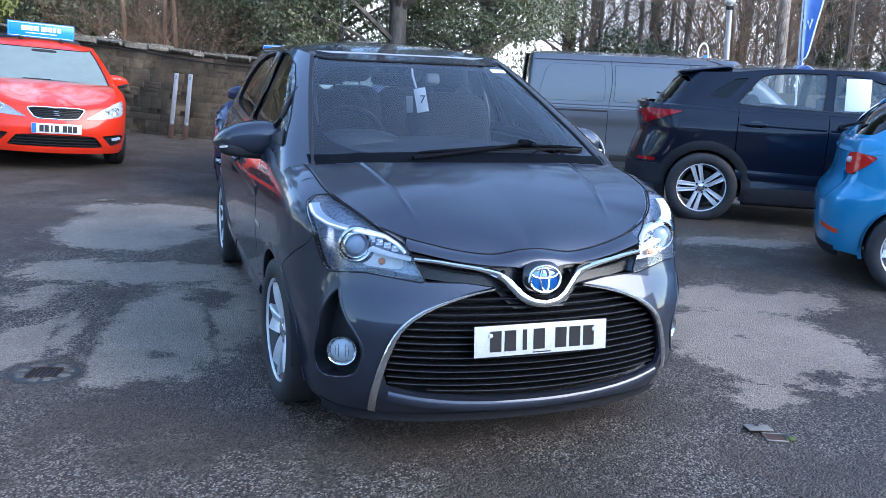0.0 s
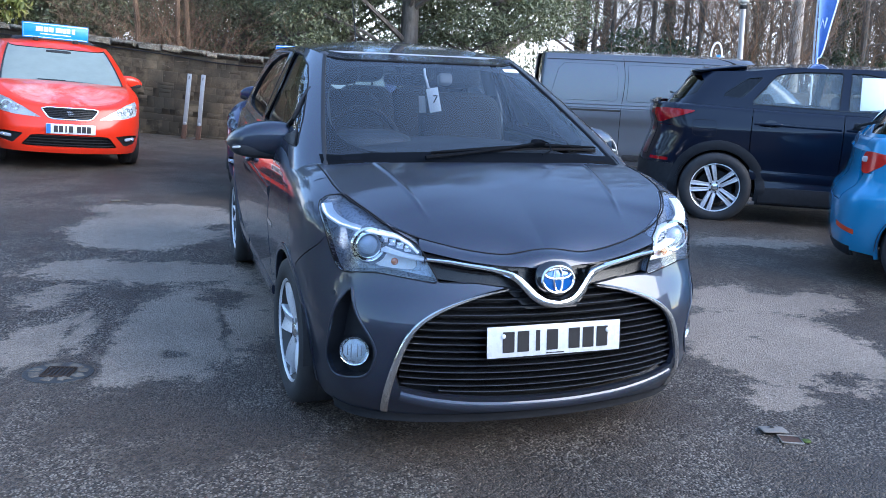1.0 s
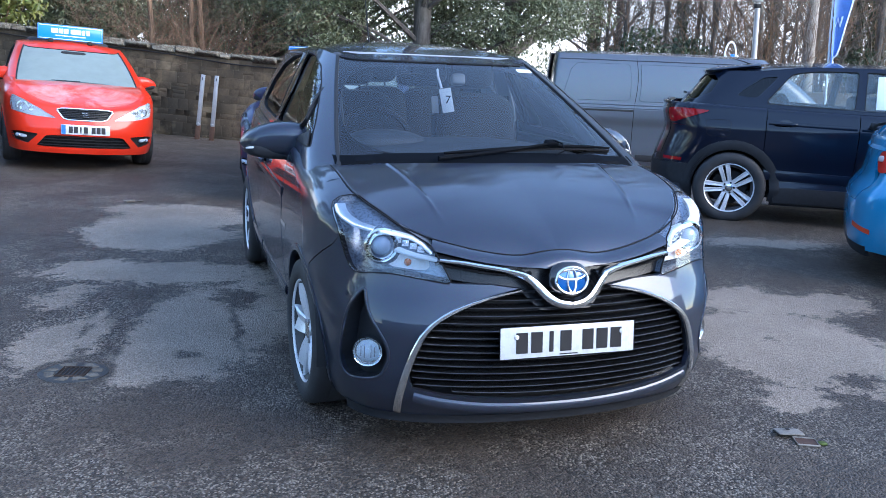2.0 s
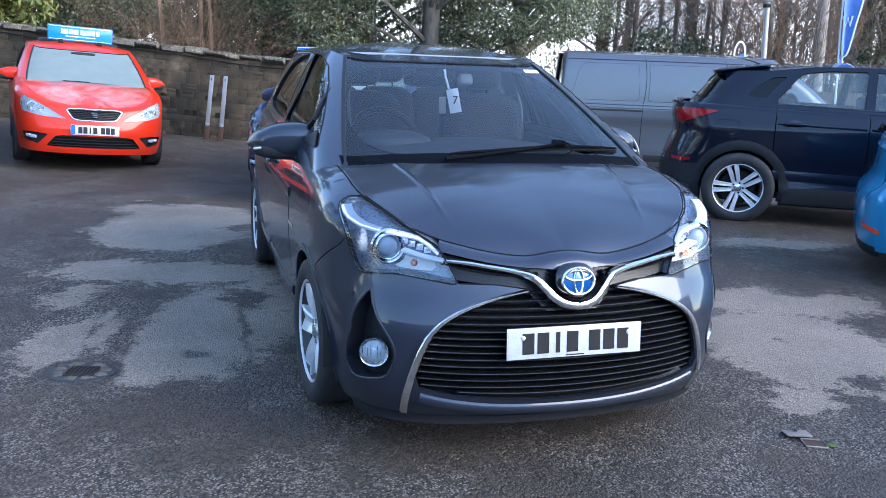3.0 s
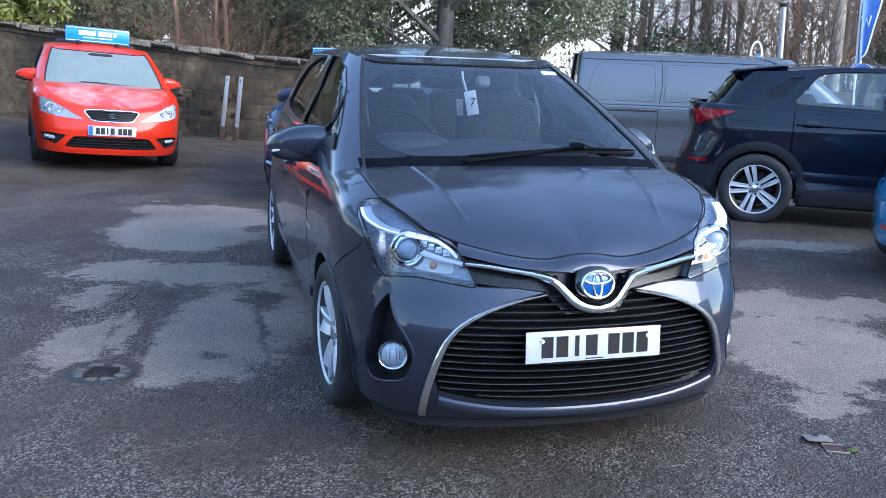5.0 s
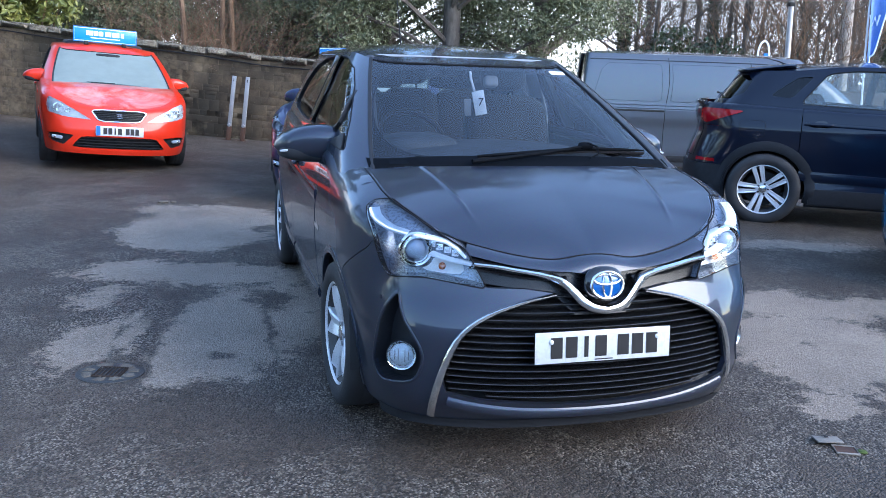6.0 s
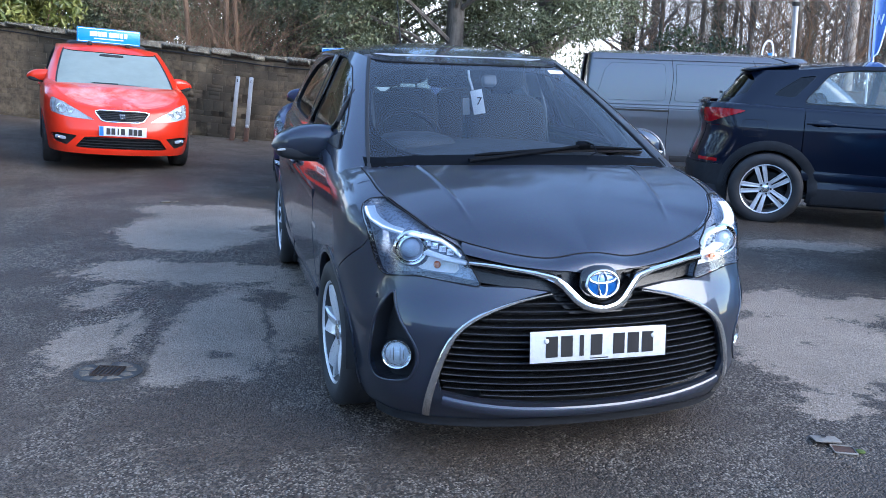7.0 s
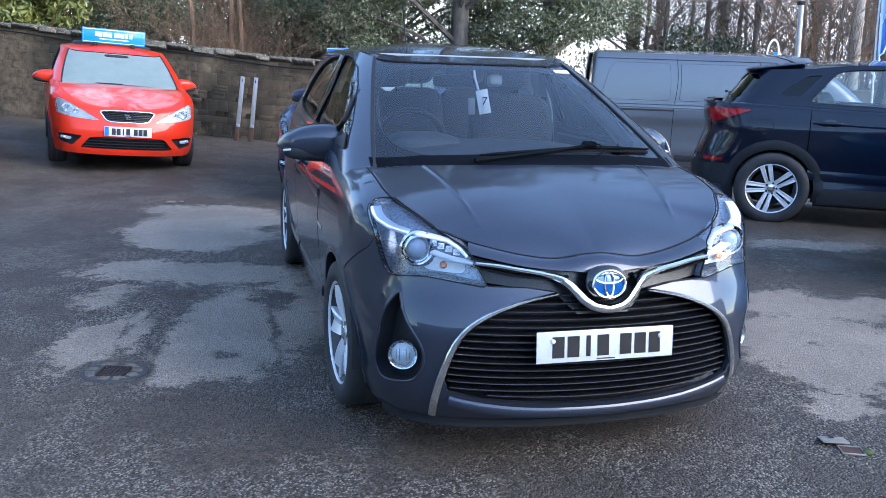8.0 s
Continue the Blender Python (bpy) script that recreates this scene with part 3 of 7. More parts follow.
def wheel(car, x, y, sgn, radius, rim, width, style="twin", steer=0.0, dull=False):
    """wheel > tyre, alloy_rim, brake_disc, centre_cap; x is the middle of the tread, z of the wheel its outward axis."""
    m = pose(x, y, radius, 0, 0, steer) @ twist(sgn)
    h = width / 2
    barrel = lathe([(rim * .93, -h * .85), (rim * .86, -h * .4), (rim * .84, h * .5), (rim * .93, h * .78), (rim, h * .86), (rim * 1.012, h * .92),
                    (rim * .985, h * .93), (rim * .95, h * .84), (rim * .90, h * .6), (rim * .88, h * .3), (rim * .89, -h * .4), (rim * .95, -h * .84)], 56, closed=True)
    w = part("wheel", barrel, BARREL, car)
    w.matrix_local = m
    part("rim_lip", lathe([(rim * .955, h * .80), (rim * 1.002, h * .875), (rim * 1.016, h * .935), (rim * .985, h * .955), (rim * .955, h * .90)], 64, closed=True), SILVER, w)
    side = [(rim * .985, -h * .9), (rim * 1.02, -h), (rim + (radius - rim) * .5, -h * 1.08), (radius * .965, -h * .96), (radius * .99, -h * .82), (radius, -h * .6), (radius * 1.0, -h * .3)]
    prof = side + [(radius * .992, -h * .26), (radius * .992, -h * .22), (radius, -h * .18), (radius, h * .18), (radius * .992, h * .22), (radius * .992, h * .26)] + [(r, -a) for r, a in side[::-1]]
    part("tyre", lathe(prof, 72, closed=True), RUBBER, w, sharp=60)
    part("brake_disc", lathe([(.05, -.01), (rim * .70, -.01), (rim * .70, .012), (.05, .012)], 32, closed=True), DARK_VOID, w)
    bm = bmesh.new()
    hub, face = rim * .27, h * .62
    if style == "twin":
        for i in range(5):
            for k in (-1, 1):
                spoke_mesh(hub * .7, rim * .97, rim * .15, rim * .20, face, h * .86, .03, bm, 2 * math.pi * i / 5 + .3, k * rim * .09, k * rim * .155, .004)
    elif style == "broad":
        for i in range(5):
            spoke_mesh(hub * .7, rim * .97, rim * .36, rim * .56, face, h * .86, .032, bm, 2 * math.pi * i / 5 + .31, 0, 0, .016)
    else:
        for i in range(10):
            spoke_mesh(hub * .7, rim * .97, rim * .12, rim * .16, face, h * .84, .03, bm, 2 * math.pi * i / 10 + .1, 0, 0, .003)
    lathe([(hub, face - .03), (hub, face - .006), (hub * .93, face + .001), (hub * .5, face + .004), (0, face + .004)], 32, bm)
    part("alloy_rim", bm, SILVER, w, sharp=30)
    cap = lathe([(rim * .155, face), (rim * .155, face + .008), (rim * .12, face + .012), (0, face + .012)], 28)
    part("centre_cap", cap, CHROME if not dull else SILVER, w)
    for i in range(5):
        a = 2 * math.pi * (i + .5) / 5 + .3
        nut = lathe([(.010, face - .01), (.010, face + .007), (0, face + .008)], 10, None, Matrix.Translation((hub * .78 * math.cos(a), hub * .78 * math.sin(a), 0)))
        part("wheel_nut", nut, DARK_VOID if style == "twin" else DULL_METAL, w)
    return w


def lift_of(sh):
    return lambda s, z, off=0.0: sh.point(s, np.minimum(z, sh.top(np.abs(s)) - 2e-4), off)


def top_rows(sh, s0, s1, step=.03):
    """Extra points in the rounded shoulder, where heights bunch up."""
    out = []
    for s in np.arange(min(s0, s1), max(s0, s1), step):
        zt, rz = float(sh.top(abs(s))), float(sh.rim[1](abs(s)))
        out += [(s, zt - rz * (1 - q)) for q in (.15, .4, .62, .8, .92, .975, .995)]
    return np.array(out)


def strip(sh, s0, s1, zlo=None, zhi=None, n=48):
    """The outline of the shell between two places along it."""
    a = np.linspace(s0, s1, n)
    lo = [(s, (zlo(s) if zlo else float(sh.low(abs(s))))) for s in a]
    hi = [(s, (zhi(s) if zhi else float(sh.top(abs(s))) - 1e-4)) for s in a]
    return np.array(lo + hi[::-1])


def arch_hole(sh, y, z, r, sgn, n=60):
    a = np.linspace(0, 2 * np.pi, n, endpoint=False)
    return np.array([(sgn * sh.s_at(y=y + r * np.cos(t)), z + r * np.sin(t)) for t in a])


def arch_lip(sh, y, z, r, sgn, car, mat, wide=.035, proud=.008, name="wheel_arch"):
    """The rolled edge round a wheel opening, and the dark well behind it."""
    a = np.linspace(-.28, np.pi + .28, 44)
    low = float(sh.low(sh.s_at(y=y)))
    path = [(sgn * sh.s_at(y=y + (r + wide * .35) * np.cos(t)), z + (r + wide * .35) * np.sin(t)) for t in a]
    path = [p for p in path if p[1] > low - .03]
    part(name, ribbon(lift_of(sh), path, wide, proud, sink=.02), mat, car)
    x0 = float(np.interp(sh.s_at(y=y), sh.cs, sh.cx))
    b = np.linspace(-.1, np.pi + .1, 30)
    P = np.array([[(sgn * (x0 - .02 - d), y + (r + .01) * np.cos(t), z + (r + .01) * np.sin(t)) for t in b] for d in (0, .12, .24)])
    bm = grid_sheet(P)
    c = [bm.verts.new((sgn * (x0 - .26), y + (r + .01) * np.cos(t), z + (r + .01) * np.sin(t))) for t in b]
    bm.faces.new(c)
    # well sheet is near-black, its shade put into the colour
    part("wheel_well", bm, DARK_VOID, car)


class House:
    """Glasshouse surfaces laid out flat: u runs round the car, in rough metres."""

    def __init__(self, cb):
        self.cb = cb

    def a(self, u):
        u = np.asarray(u, float)
        b = np.abs(u)
        r = np.where(b < .8, b / .8, np.where(b < 2.4, 1 + (b - .8) / 1.6, 2 + (b - 2.4) / .8))
        return np.where(u < 0, -r, r)

    def u(self, a):
        return np.where(a < 1, a * .8, np.where(a < 2, .8 + (a - 1) * 1.6, 2.4 + (a - 2) * .8))

    def lift(self, u, z, off=0.0):
        return self.cb.point(self.a(u), z, off)

    def at(self, pts, sgn=1):
        """(y, z) places on the car's side as places on the flat."""
        return np.array([(sgn * float(self.u(self.cb.a_at(y, z))), z) for y, z in pts])


def glasshouse(car, cb, mat, windows, zlo, zhi, screen_a, spec, crown=.07, header=0.0, rear_glass=None, run=.30, drop=0.0):
    """Roof, pillars and panes. windows: outlines (y, z) on the side, with their glass; header: how much lower the roof starts over the windscreen."""
    H = House(cb)
    us = screen_a * .8
    rail = lambda u: zhi - header * (1 - ease(us * .55, us + .30, np.abs(u))) - drop * ease(1.5, 2.6, np.abs(u))
    # windscreen
    z = np.linspace(zlo, float(rail(us)) - .003, 24)
    edge = np.array([(us, q) for q in z])
    top = np.array([(q, float(rail(q)) - .003) for q in np.linspace(us, -us, 24)])[1:-1]
    outline = np.concatenate([edge, top, edge[::-1] * (-1, 1)])
    zs = float(rail(0))
    part("windscreen", panel(H.lift, grown(outline, -.004), step=.045, depth=.005, raise_by=-.004), spec["screen"], car, spec.get("screen_label", ""))
    frit = .05
    inner = rounded([(us - frit * .55, zlo + .075), (us - frit * .5, zs - .020), (-us + frit * .5, zs - .020), (-us + frit * .55, zlo + .075)], 3)
    part("screen_border", panel(H.lift, grown(outline, -.004), [inner], step=.045, depth=.002, raise_by=-.011), SEAL, car)
    for sgn in (1, -1):
        edge_u = 3.2 - .02
        body = np.concatenate([[(sgn * us, q) for q in np.linspace(zlo, float(rail(us)), 14)], [(sgn * q, float(rail(q))) for q in np.linspace(us, edge_u, 40)],
                               [(sgn * edge_u, q) for q in np.linspace(float(rail(edge_u)), zlo, 8)], [(sgn * q, zlo) for q in np.linspace(edge_u, us, 40)]])
        holes, rg = [], []
        for w in windows:
            holes.append(rounded(H.at(dense(w["outline"], .09), sgn), 2, .25))
        if rear_glass:
            holes.append(rounded(np.array([(sgn * q, zz) for q, zz in rear_glass]), 1))
        part("side_frame", panel(H.lift, body, holes, step=.04, depth=.02), mat, car)
        for w, h in zip(windows, holes):
            wp = part("side_window", panel(H.lift, grown(h, -.002), step=.05, depth=.004, raise_by=-.010), w["glass"], car)
            loop = np.concatenate([dense(h, .03), dense(h, .03)[:1]])
            part("window_seal", ribbon(H.lift, loop, .007, .002, sink=.012), w.get("seal", SEAL), wp)
        if rear_glass:
            part("rear_window", panel(H.lift, grown(holes[-1], .0), step=.05, depth=.004, raise_by=-.008), spec["rear"], car)
    # roof
    a = np.concatenate([np.linspace(-3, 3, 161)[:-1]])
    rim = cb.point(a, rail(np.where(a < 0, -1, 1) * H.u(np.abs(a))))
    yf, yb = rim[:, 1].min() + run, rim[:, 1].max() - .30
    mid = np.stack([0 * a, np.clip(rim[:, 1], yf, yb), rim[:, 2]], 1)
    ts = np.array([1, .985, .96, .92, .86, .78, .68, .56, .42, .28, .14, .0])
    lev = []
    for t in ts:
        p = mid + (rim - mid) * t
        along = 1 - .35 * ((p[:, 1] - (yf + yb) / 2 + (run - .3) / 2) / ((yb - yf + run - .3) / 2 + .3)) ** 2
        p[:, 2] = rim[:, 2] + (zhi + crown * along - drop * ease(yf + .6, yb + .3, p[:, 1]) - rim[:, 2]) * (1 - t ** 1.9)
        lev.append(p)
    part("roof", grid_sheet(np.array(lev).transpose(1, 0, 2), closed_u=True, flip=True), mat, car, sharp=0)
    # screen surround strips
    for sgn in (1, -1):
        path = [(sgn * (us + .002), q) for q in np.linspace(zlo, float(rail(us)), 24)]
        part("screen_trim", ribbon(H.lift, path, .018, .004), spec.get("edge", BLACK_PLASTIC), car)
    path = [(q, float(rail(q)) - .003) for q in np.linspace(-us, us, 40)]
    part("screen_header", ribbon(H.lift, path, .005, .001), spec.get("edge", BLACK_PLASTIC), car)
    return H


def bonnet_patch(sh, reach, rear, centre, crease=None, drop=2.4, n=44, lift_by=0.0, fine=46):
    """The bonnet between the two shoulder edges; centre(y) is its middle line; reach: how far back along s its edge runs; rear: y of its rear edge in the middle."""
    s = np.linspace(0, reach, n)
    E = sh.edge(s)
    y0 = E[0, 1]
    yc = y0 + (rear - y0) * (s / reach) ** 1.15
    t = np.concatenate([np.linspace(0, .9, fine), [.93, .955, .975, .99, 1.0]])
    rows = []
    for sgn in (-1, 1):
        for k in (t[::-1] if sgn < 0 else t[1:]):
            x = E[:, 0] * k
            y = yc + (E[:, 1] - yc) * k ** 1.6
            z = centre(yc) + (E[:, 2] - centre(yc)) * k ** drop
            if crease is not None:
                z = z + crease(x, y) * (1 - k ** 6)
            rows.append(np.stack([sgn * x, y, z + lift_by], 1))
    return np.array(rows)


def seat(car, x, y, z, back=None, rest=True, wide=.50):
    """A car seat: cushion and backrest as one part, headrest another."""
    bm = blob((wide, .52, .20), (x, y, z), (6, 0, 0), (.45, .5), 20, 12)
    blob((wide, .17, .66), (x, y + .30, z + .36), (-18, 0, 0), (.5, .4), 20, 14, bm)
    st = part("seat", bm, FABRIC, car)
    if rest:
        hb = blob((.27, .11, .19), (x, y + .43, z + .80), (-12, 0, 0), (.55, .5), 18, 12)
        tube([(x - .06, y + .41, z + .66), (x - .06, y + .43, z + .76)], .007, 8, hb)
        tube([(x + .06, y + .41, z + .66), (x + .06, y + .43, z + .76)], .007, 8, hb)
        part("headrest", hb, FABRIC, st)


def number_plate(car, m, colour=PLATE_WHITE, blue=False, wide=.52, high=.111, screws=True):
    """number_plate > backing edge, bars, screw caps; x along it, z up, it faces -y."""
    p = part("number_plate", box((wide, .004, high), bevel=.0018), colour, car, "white plate with black bars" if colour is PLATE_WHITE else "yellow plate with black bars")
    p.matrix_local = m
    x0 = -wide / 2 + (.075 if blue else .052)
    pitch = (wide / 2 - .045 - x0 - .03) / 7
    for i in range(7):
        a = x0 + i * pitch + (.03 if i > 3 else 0)
        b = part("character_bar", box((.044 if i != 2 else .016, .0016, .074), (a + pitch / 2, -.0028, -.001)), PLATE_BLACK, p)
    if blue:
        part("plate_band", box((.045, .0012, high - .006), (-wide / 2 + .026, -.0024, 0)), PLATE_BLUE, p)
    part("maker_line", box((.07, .001, .004), (0, -.0024, -high / 2 + .007)), PLATE_BLACK, p)
    if screws:
        for sx in (-wide * .385, wide * .40):
            part("screw_cap", lathe([(.0085, 0), (.0085, .003), (.006, .005), (0, .0055)], 14, None, pose(sx, -.002, high * .19, 90, 0, 0)), PLATE_WHITE, p)
    return p


def mirror_shell(size, sgn):
    """The housing of a door mirror, lofted from its inner end to its tip."""
    w, d, h = size
    top = smooth([0, .08, .3, .55, .8, .94, 1], [.46, .53, .53, .47, .30, .10, -.10])
    bot = smooth([0, .08, .3, .6, .85, .95, 1], [-.46, -.52, -.50, -.44, -.34, -.27, -.17])
    rows = []
    for t in (0, .012, .04, .10, .2, .32, .44, .56, .67, .77, .86, .93, .97, .99, 1.0):
        zt, zb = float(top(t)) * h, float(bot(t)) * h
        end = min(1.0, .80 + t * 7) * (1 - .75 * max(0, t - .9) / .1)
        c, hz, hy = (zt + zb) / 2, (zt - zb) / 2, d / 2 * (1 - .35 * t * t) * end
        yc = .06 * t * t + (d / 2 - hy) * .35
        row = []
        for a in np.linspace(-1.5 * math.pi, .5 * math.pi, 33):
            f = lambda v, e: math.copysign(abs(v) ** e, v)
            row.append((sgn * (t - .5) * w, yc - hy * f(math.cos(a + math.pi), .62), c + hz * f(math.sin(a + math.pi), .72)))
        rows.append(row)
    bm = grid_sheet(np.array(rows))
    bm.verts.ensure_lookup_table()
    bm.faces.new([bm.verts[i] for i in range(32)])
    bm.faces.new([bm.verts[len(rows) * 33 - 33 + i] for i in range(32)])
    bmesh.ops.remove_doubles(bm, verts=bm.verts, dist=1e-5)
    bmesh.ops.recalc_face_normals(bm, faces=bm.faces)
    return bm


def door_mirror(car, at, sgn, mat, size=(.25, .17, .155), sweep=-12, lower=BLACK_PLASTIC):
    """door_mirror > stalk, glass, lower shell."""
    mr = part("door_mirror", mirror_shell(size, sgn), mat, car, sharp=50)
    mr.matrix_local = pose(*at, 0, 0, sweep * sgn)
    w, d, h = size
    part("mirror_base", blob((w * .90, d * .86, h * .42), (0, .012, -h * .36), (0, 0, 0), (.5, .55), 30, 14, None, lambda p: Vector((p.x, p.y + .05 * (p.x * sgn / w + .5) ** 2, p.z + h * .12 * (p.x * sgn / w + .5) ** 2))), lower, mr)
    part("mirror_stalk", box((.12, .08, .05), (-sgn * w * .52, .03, -h * .46), (0, sgn * 10, 0), .018, None, 3), lower, mr)
    part("mirror_glass", blob((w * .78, .01, h * .72), (0, d * .46, -.005), (0, 0, 0), (.5, .6), 20, 10), MIRROR_BRIGHT, mr)
    return mr

# ---- the grey hatchback in the middle ----
def grey_hatchback():
    car = thing("hatchback_car", pose(0.585, 2.760, 0, 0, 0, 15.59), "dark grey metallic hatchback car parked on wet tarmac, wide black grille", "car")
    sh, cb, P = hatch, cabin, GREY_PAINT
    L = lift_of(sh)
    W = [(.805, .302), (3.315, .302)]
    lamp = rounded([(1.062, .893), (1.064, .914), (1.036, .922), (.927, .896), (.777, .858), (.620, .818), (.518, .788), (.482, .744), (.428, .660),
                    (.543, .676), (.684, .690), (.837, .677), (.870, .694), (.905, .739), (.953, .822)], 2, .16)
    fog = rounded([(.780, .640), (.831, .575), (.855, .515), (.878, .435), (.902, .341), (.862, .292), (.768, .304), (.695, .322), (.668, .352),
                   (.650, .401), (.657, .445), (.690, .492), (.735, .545), (.764, .593)], 2)
    mouth_half = [(.177, .645), (.273, .627), (.366, .601), (.436, .572), (.493, .534), (.528, .492), (.555, .433), (.580, .355), (.565, .300), (.444, .276), (.282, .262), (.113, .253)]
    mouth = [(.177, .69)] + mouth_half + [(-a, b) for a, b in mouth_half[::-1]] + [(-.177, .69)]
    nose_top = [(1.20, .20), (1.20, .60), (1.17, .636), (.967, .754), (.93, .80), (.60, .74), (.431, .665), (.29, .662), (.177, .647)]
    # bumper
    bump = [(s, float(sh.low(abs(s)))) for s in np.linspace(-1.2, 1.2, 60)] + nose_top[1:] + [(-a, b) for a, b in nose_top[:0:-1]]
    holes = [mouth]
    for sgn in (1, -1):
        holes += [lamp * (sgn, 1), fog * (sgn, 1), arch_hole(sh, *W[0], .338, sgn)]
    part("front_bumper", panel(L, bump, holes, step=.024, depth=.02), P, car)
    lower = [(s, float(sh.low(abs(s))) - .030) for s in np.linspace(-.93, .93, 50)] + [(s, float(sh.low(abs(s))) + .010) for s in np.linspace(.93, -.93, 50)]
    part("lower_lip", panel(L, lower, step=.03, depth=.03, raise_by=.004), BLACK_PLASTIC, car)
    # sill-high chin bar that catches the light
    chin = [(s, .232 - .016 * (1 - (s / .56) ** 2) + .035 * abs(s / .56) ** 3) for s in np.linspace(-.56, .56, 60)]
    part("chin_bar", ribbon(L, chin, .040 * np.ones(60), .014), P, car)
    doors = [1.30, 2.34, 3.22]
    for sgn in (1, -1):
        S = lambda y: sh.s_at(y=y)
        ex = lambda a, b: top_rows(sh, sgn * a, sgn * b)
        fen = np.concatenate([[(.97, .757), (1.172, .640), (1.20, .60), (1.20, .18)], [(s, float(sh.low(s))) for s in np.linspace(1.22, S(doors[0]) - .004, 14)],
                              [(S(doors[0]) - .004 + .10 * max(0, (z - .70)) ** 1.2, z) for z in np.linspace(.2, float(sh.top(S(doors[0]))), 14)],
                              [(s, float(sh.top(s)) - 1e-4) for s in np.linspace(S(doors[0]) + .03, .90, 30)], [(.93, .80)]])
        part("front_wing", panel(L, fen * (sgn, 1), [lamp * (sgn, 1), arch_hole(sh, *W[0], .338, sgn)], step=.026, depth=.02, extra=ex(.9, S(doors[0]))), P, car)
        for name, y0, y1 in (("front_door", doors[0], doors[1]), ("rear_door", doors[1], doors[2])):
            lo = lambda s: float(sh.low(abs(s))) + .055
            skin = strip(sh, S(y0) + .004, S(y1) - .004, lo)
            if name == "front_door":
                skin[:, 0] += np.where(skin[:, 0] < S(y0) + .03, .10 * np.maximum(0, skin[:, 1] - .70) ** 1.2, 0)
            d = part(name, panel(L, skin * (sgn, 1), [arch_hole(sh, *W[1], .338, sgn)], step=.03, depth=.02, extra=ex(S(y0), S(y1))), P, car)
            yh = y1 - .20
            grip = blob((.035, .20, .035), (0, 0, 0), (0, 0, 0), (.7, .7), 20, 12)
            h = part("door_handle", grip, P, d)
            h.matrix_local = Matrix.Translation(Vector(sh.point(sgn * S(yh), .86, .022)))
            cup = panel(L, disc(sgn * S(yh), .86, .06, 28, .7), step=.02, depth=.004, raise_by=.001)
            part("handle_cup", cup, BLACK_GLOSS, d)
            crease = [(sgn * s, .80 + .02 * (s - S(doors[0]))) for s in np.linspace(S(y0) + .02, S(y1) - .02, 20)]
            part("door_crease", ribbon(L, crease, .05, .006), P, d)
            rub = [(sgn * s, .335) for s in np.linspace(S(y0) + .02, S(y1) - .03, 14)]
            part("lower_moulding", ribbon(L, rub, .05, .008), P, d)
        sill = strip(sh, S(1.16), S(2.98), None, lambda s: float(sh.low(abs(s))) + .05)
        part("sill", panel(L, sill * (sgn, 1), step=.03, depth=.03), P, car)
        qp = strip(sh, S(doors[2]) + .004, sh.length - .78)
        part("rear_quarter", panel(L, qp * (sgn, 1), [arch_hole(sh, *W[1], .338, sgn)], step=.035, depth=.02, extra=ex(S(doors[2]), sh.length - .78)), P, car)
        for y, z in W:
            arch_lip(sh, y, z, .338, sgn, car, P, .03, .006)
        for (y, z), steer in zip(W, (3, 0)):
            wheel(car, sgn * .735, y, sgn, .302, .214, .19, "broad", steer)
        # headlamp
        bucket = panel(L, lamp * (sgn, 1), step=.03, depth=-.085, raise_by=-.085)
        hl = part("headlamp", bucket, LAMP_INNER, car, "clear wrap-around headlamp with a projector lens")
        part("lamp_cover", panel(L, grown(lamp, -.003) * (sgn, 1), step=.03, depth=.004, raise_by=.001), LAMP_COVER, hl)
        edge = np.concatenate([lamp, lamp[:1]])
        part("lamp_seal", ribbon(L, edge * (sgn, 1), .0045, .0015), SEAL, hl)
        c = Vector(sh.point(sgn * .765, .772, -.042))
        aim = pose(c.x, c.y, c.z, 90, 0, 0)
        part("projector_ring", lathe([(.062, -.03), (.064, .005), (.058, .012), (.050, .004), (.047, -.012), (.043, -.012), (.046, .010), (.042, .014), (.038, .004), (.036, -.02)], 48, None, aim), MIRROR_BRIGHT, hl)
        part("projector_lens", lathe([(.037, -.015), (.036, .002), (.030, .013), (.018, .020), (0, .023)], 40, None, aim), LENS_GREY, hl, "grey glass projector lens")
        drl = [(1.036, .885), (1.0, .866), (.961, .851), (.894, .834), (.826, .826), (.715, .817), (.610, .803), (.555, .785), (.515, .760)]
        drl = [(float(np.interp(t, range(9), [a for a, _ in drl])), float(np.interp(t, range(9), [b for _, b in drl]))) for t in np.linspace(0, 8, 50)]
        sunk = lambda s, z, off=0.0: L(s, z, np.asarray(off) - .012)
        part("light_guide", ribbon(sunk, np.array(drl) * (sgn, 1), np.linspace(.016, .011, 50), .010, sink=.03), WHITE, hl, "white daytime light guide strip")
        low = [(.675, .767), (.63, .757), (.58, .748), (.53, .742), (.492, .738)]
        part("light_guide", ribbon(sunk, np.array(low) * (sgn, 1), .011, .008, sink=.03), WHITE, hl)
        for a, z in ((.685, .795), (.645, .786), (.603, .777), (.563, .768)):
            q = Vector(sh.point(sgn * a, z, -.045))
            led = box((.026, .03, .022), (0, 0, 0), bevel=.003)
            lathe([(.008, 0), (.007, .006), (0, .008)], 12, led, pose(0, -.015, 0, 90, 0, 0))
            o = part("led", led, MIRROR_BRIGHT, hl)
            o.matrix_local = pose(q.x, q.y, q.z, 0, 0, sgn * 25)
        ind = rounded([(.722, .708), (.680, .724), (.664, .752), (.584, .745), (.533, .736), (.518, .692), (.6, .694)], 1)
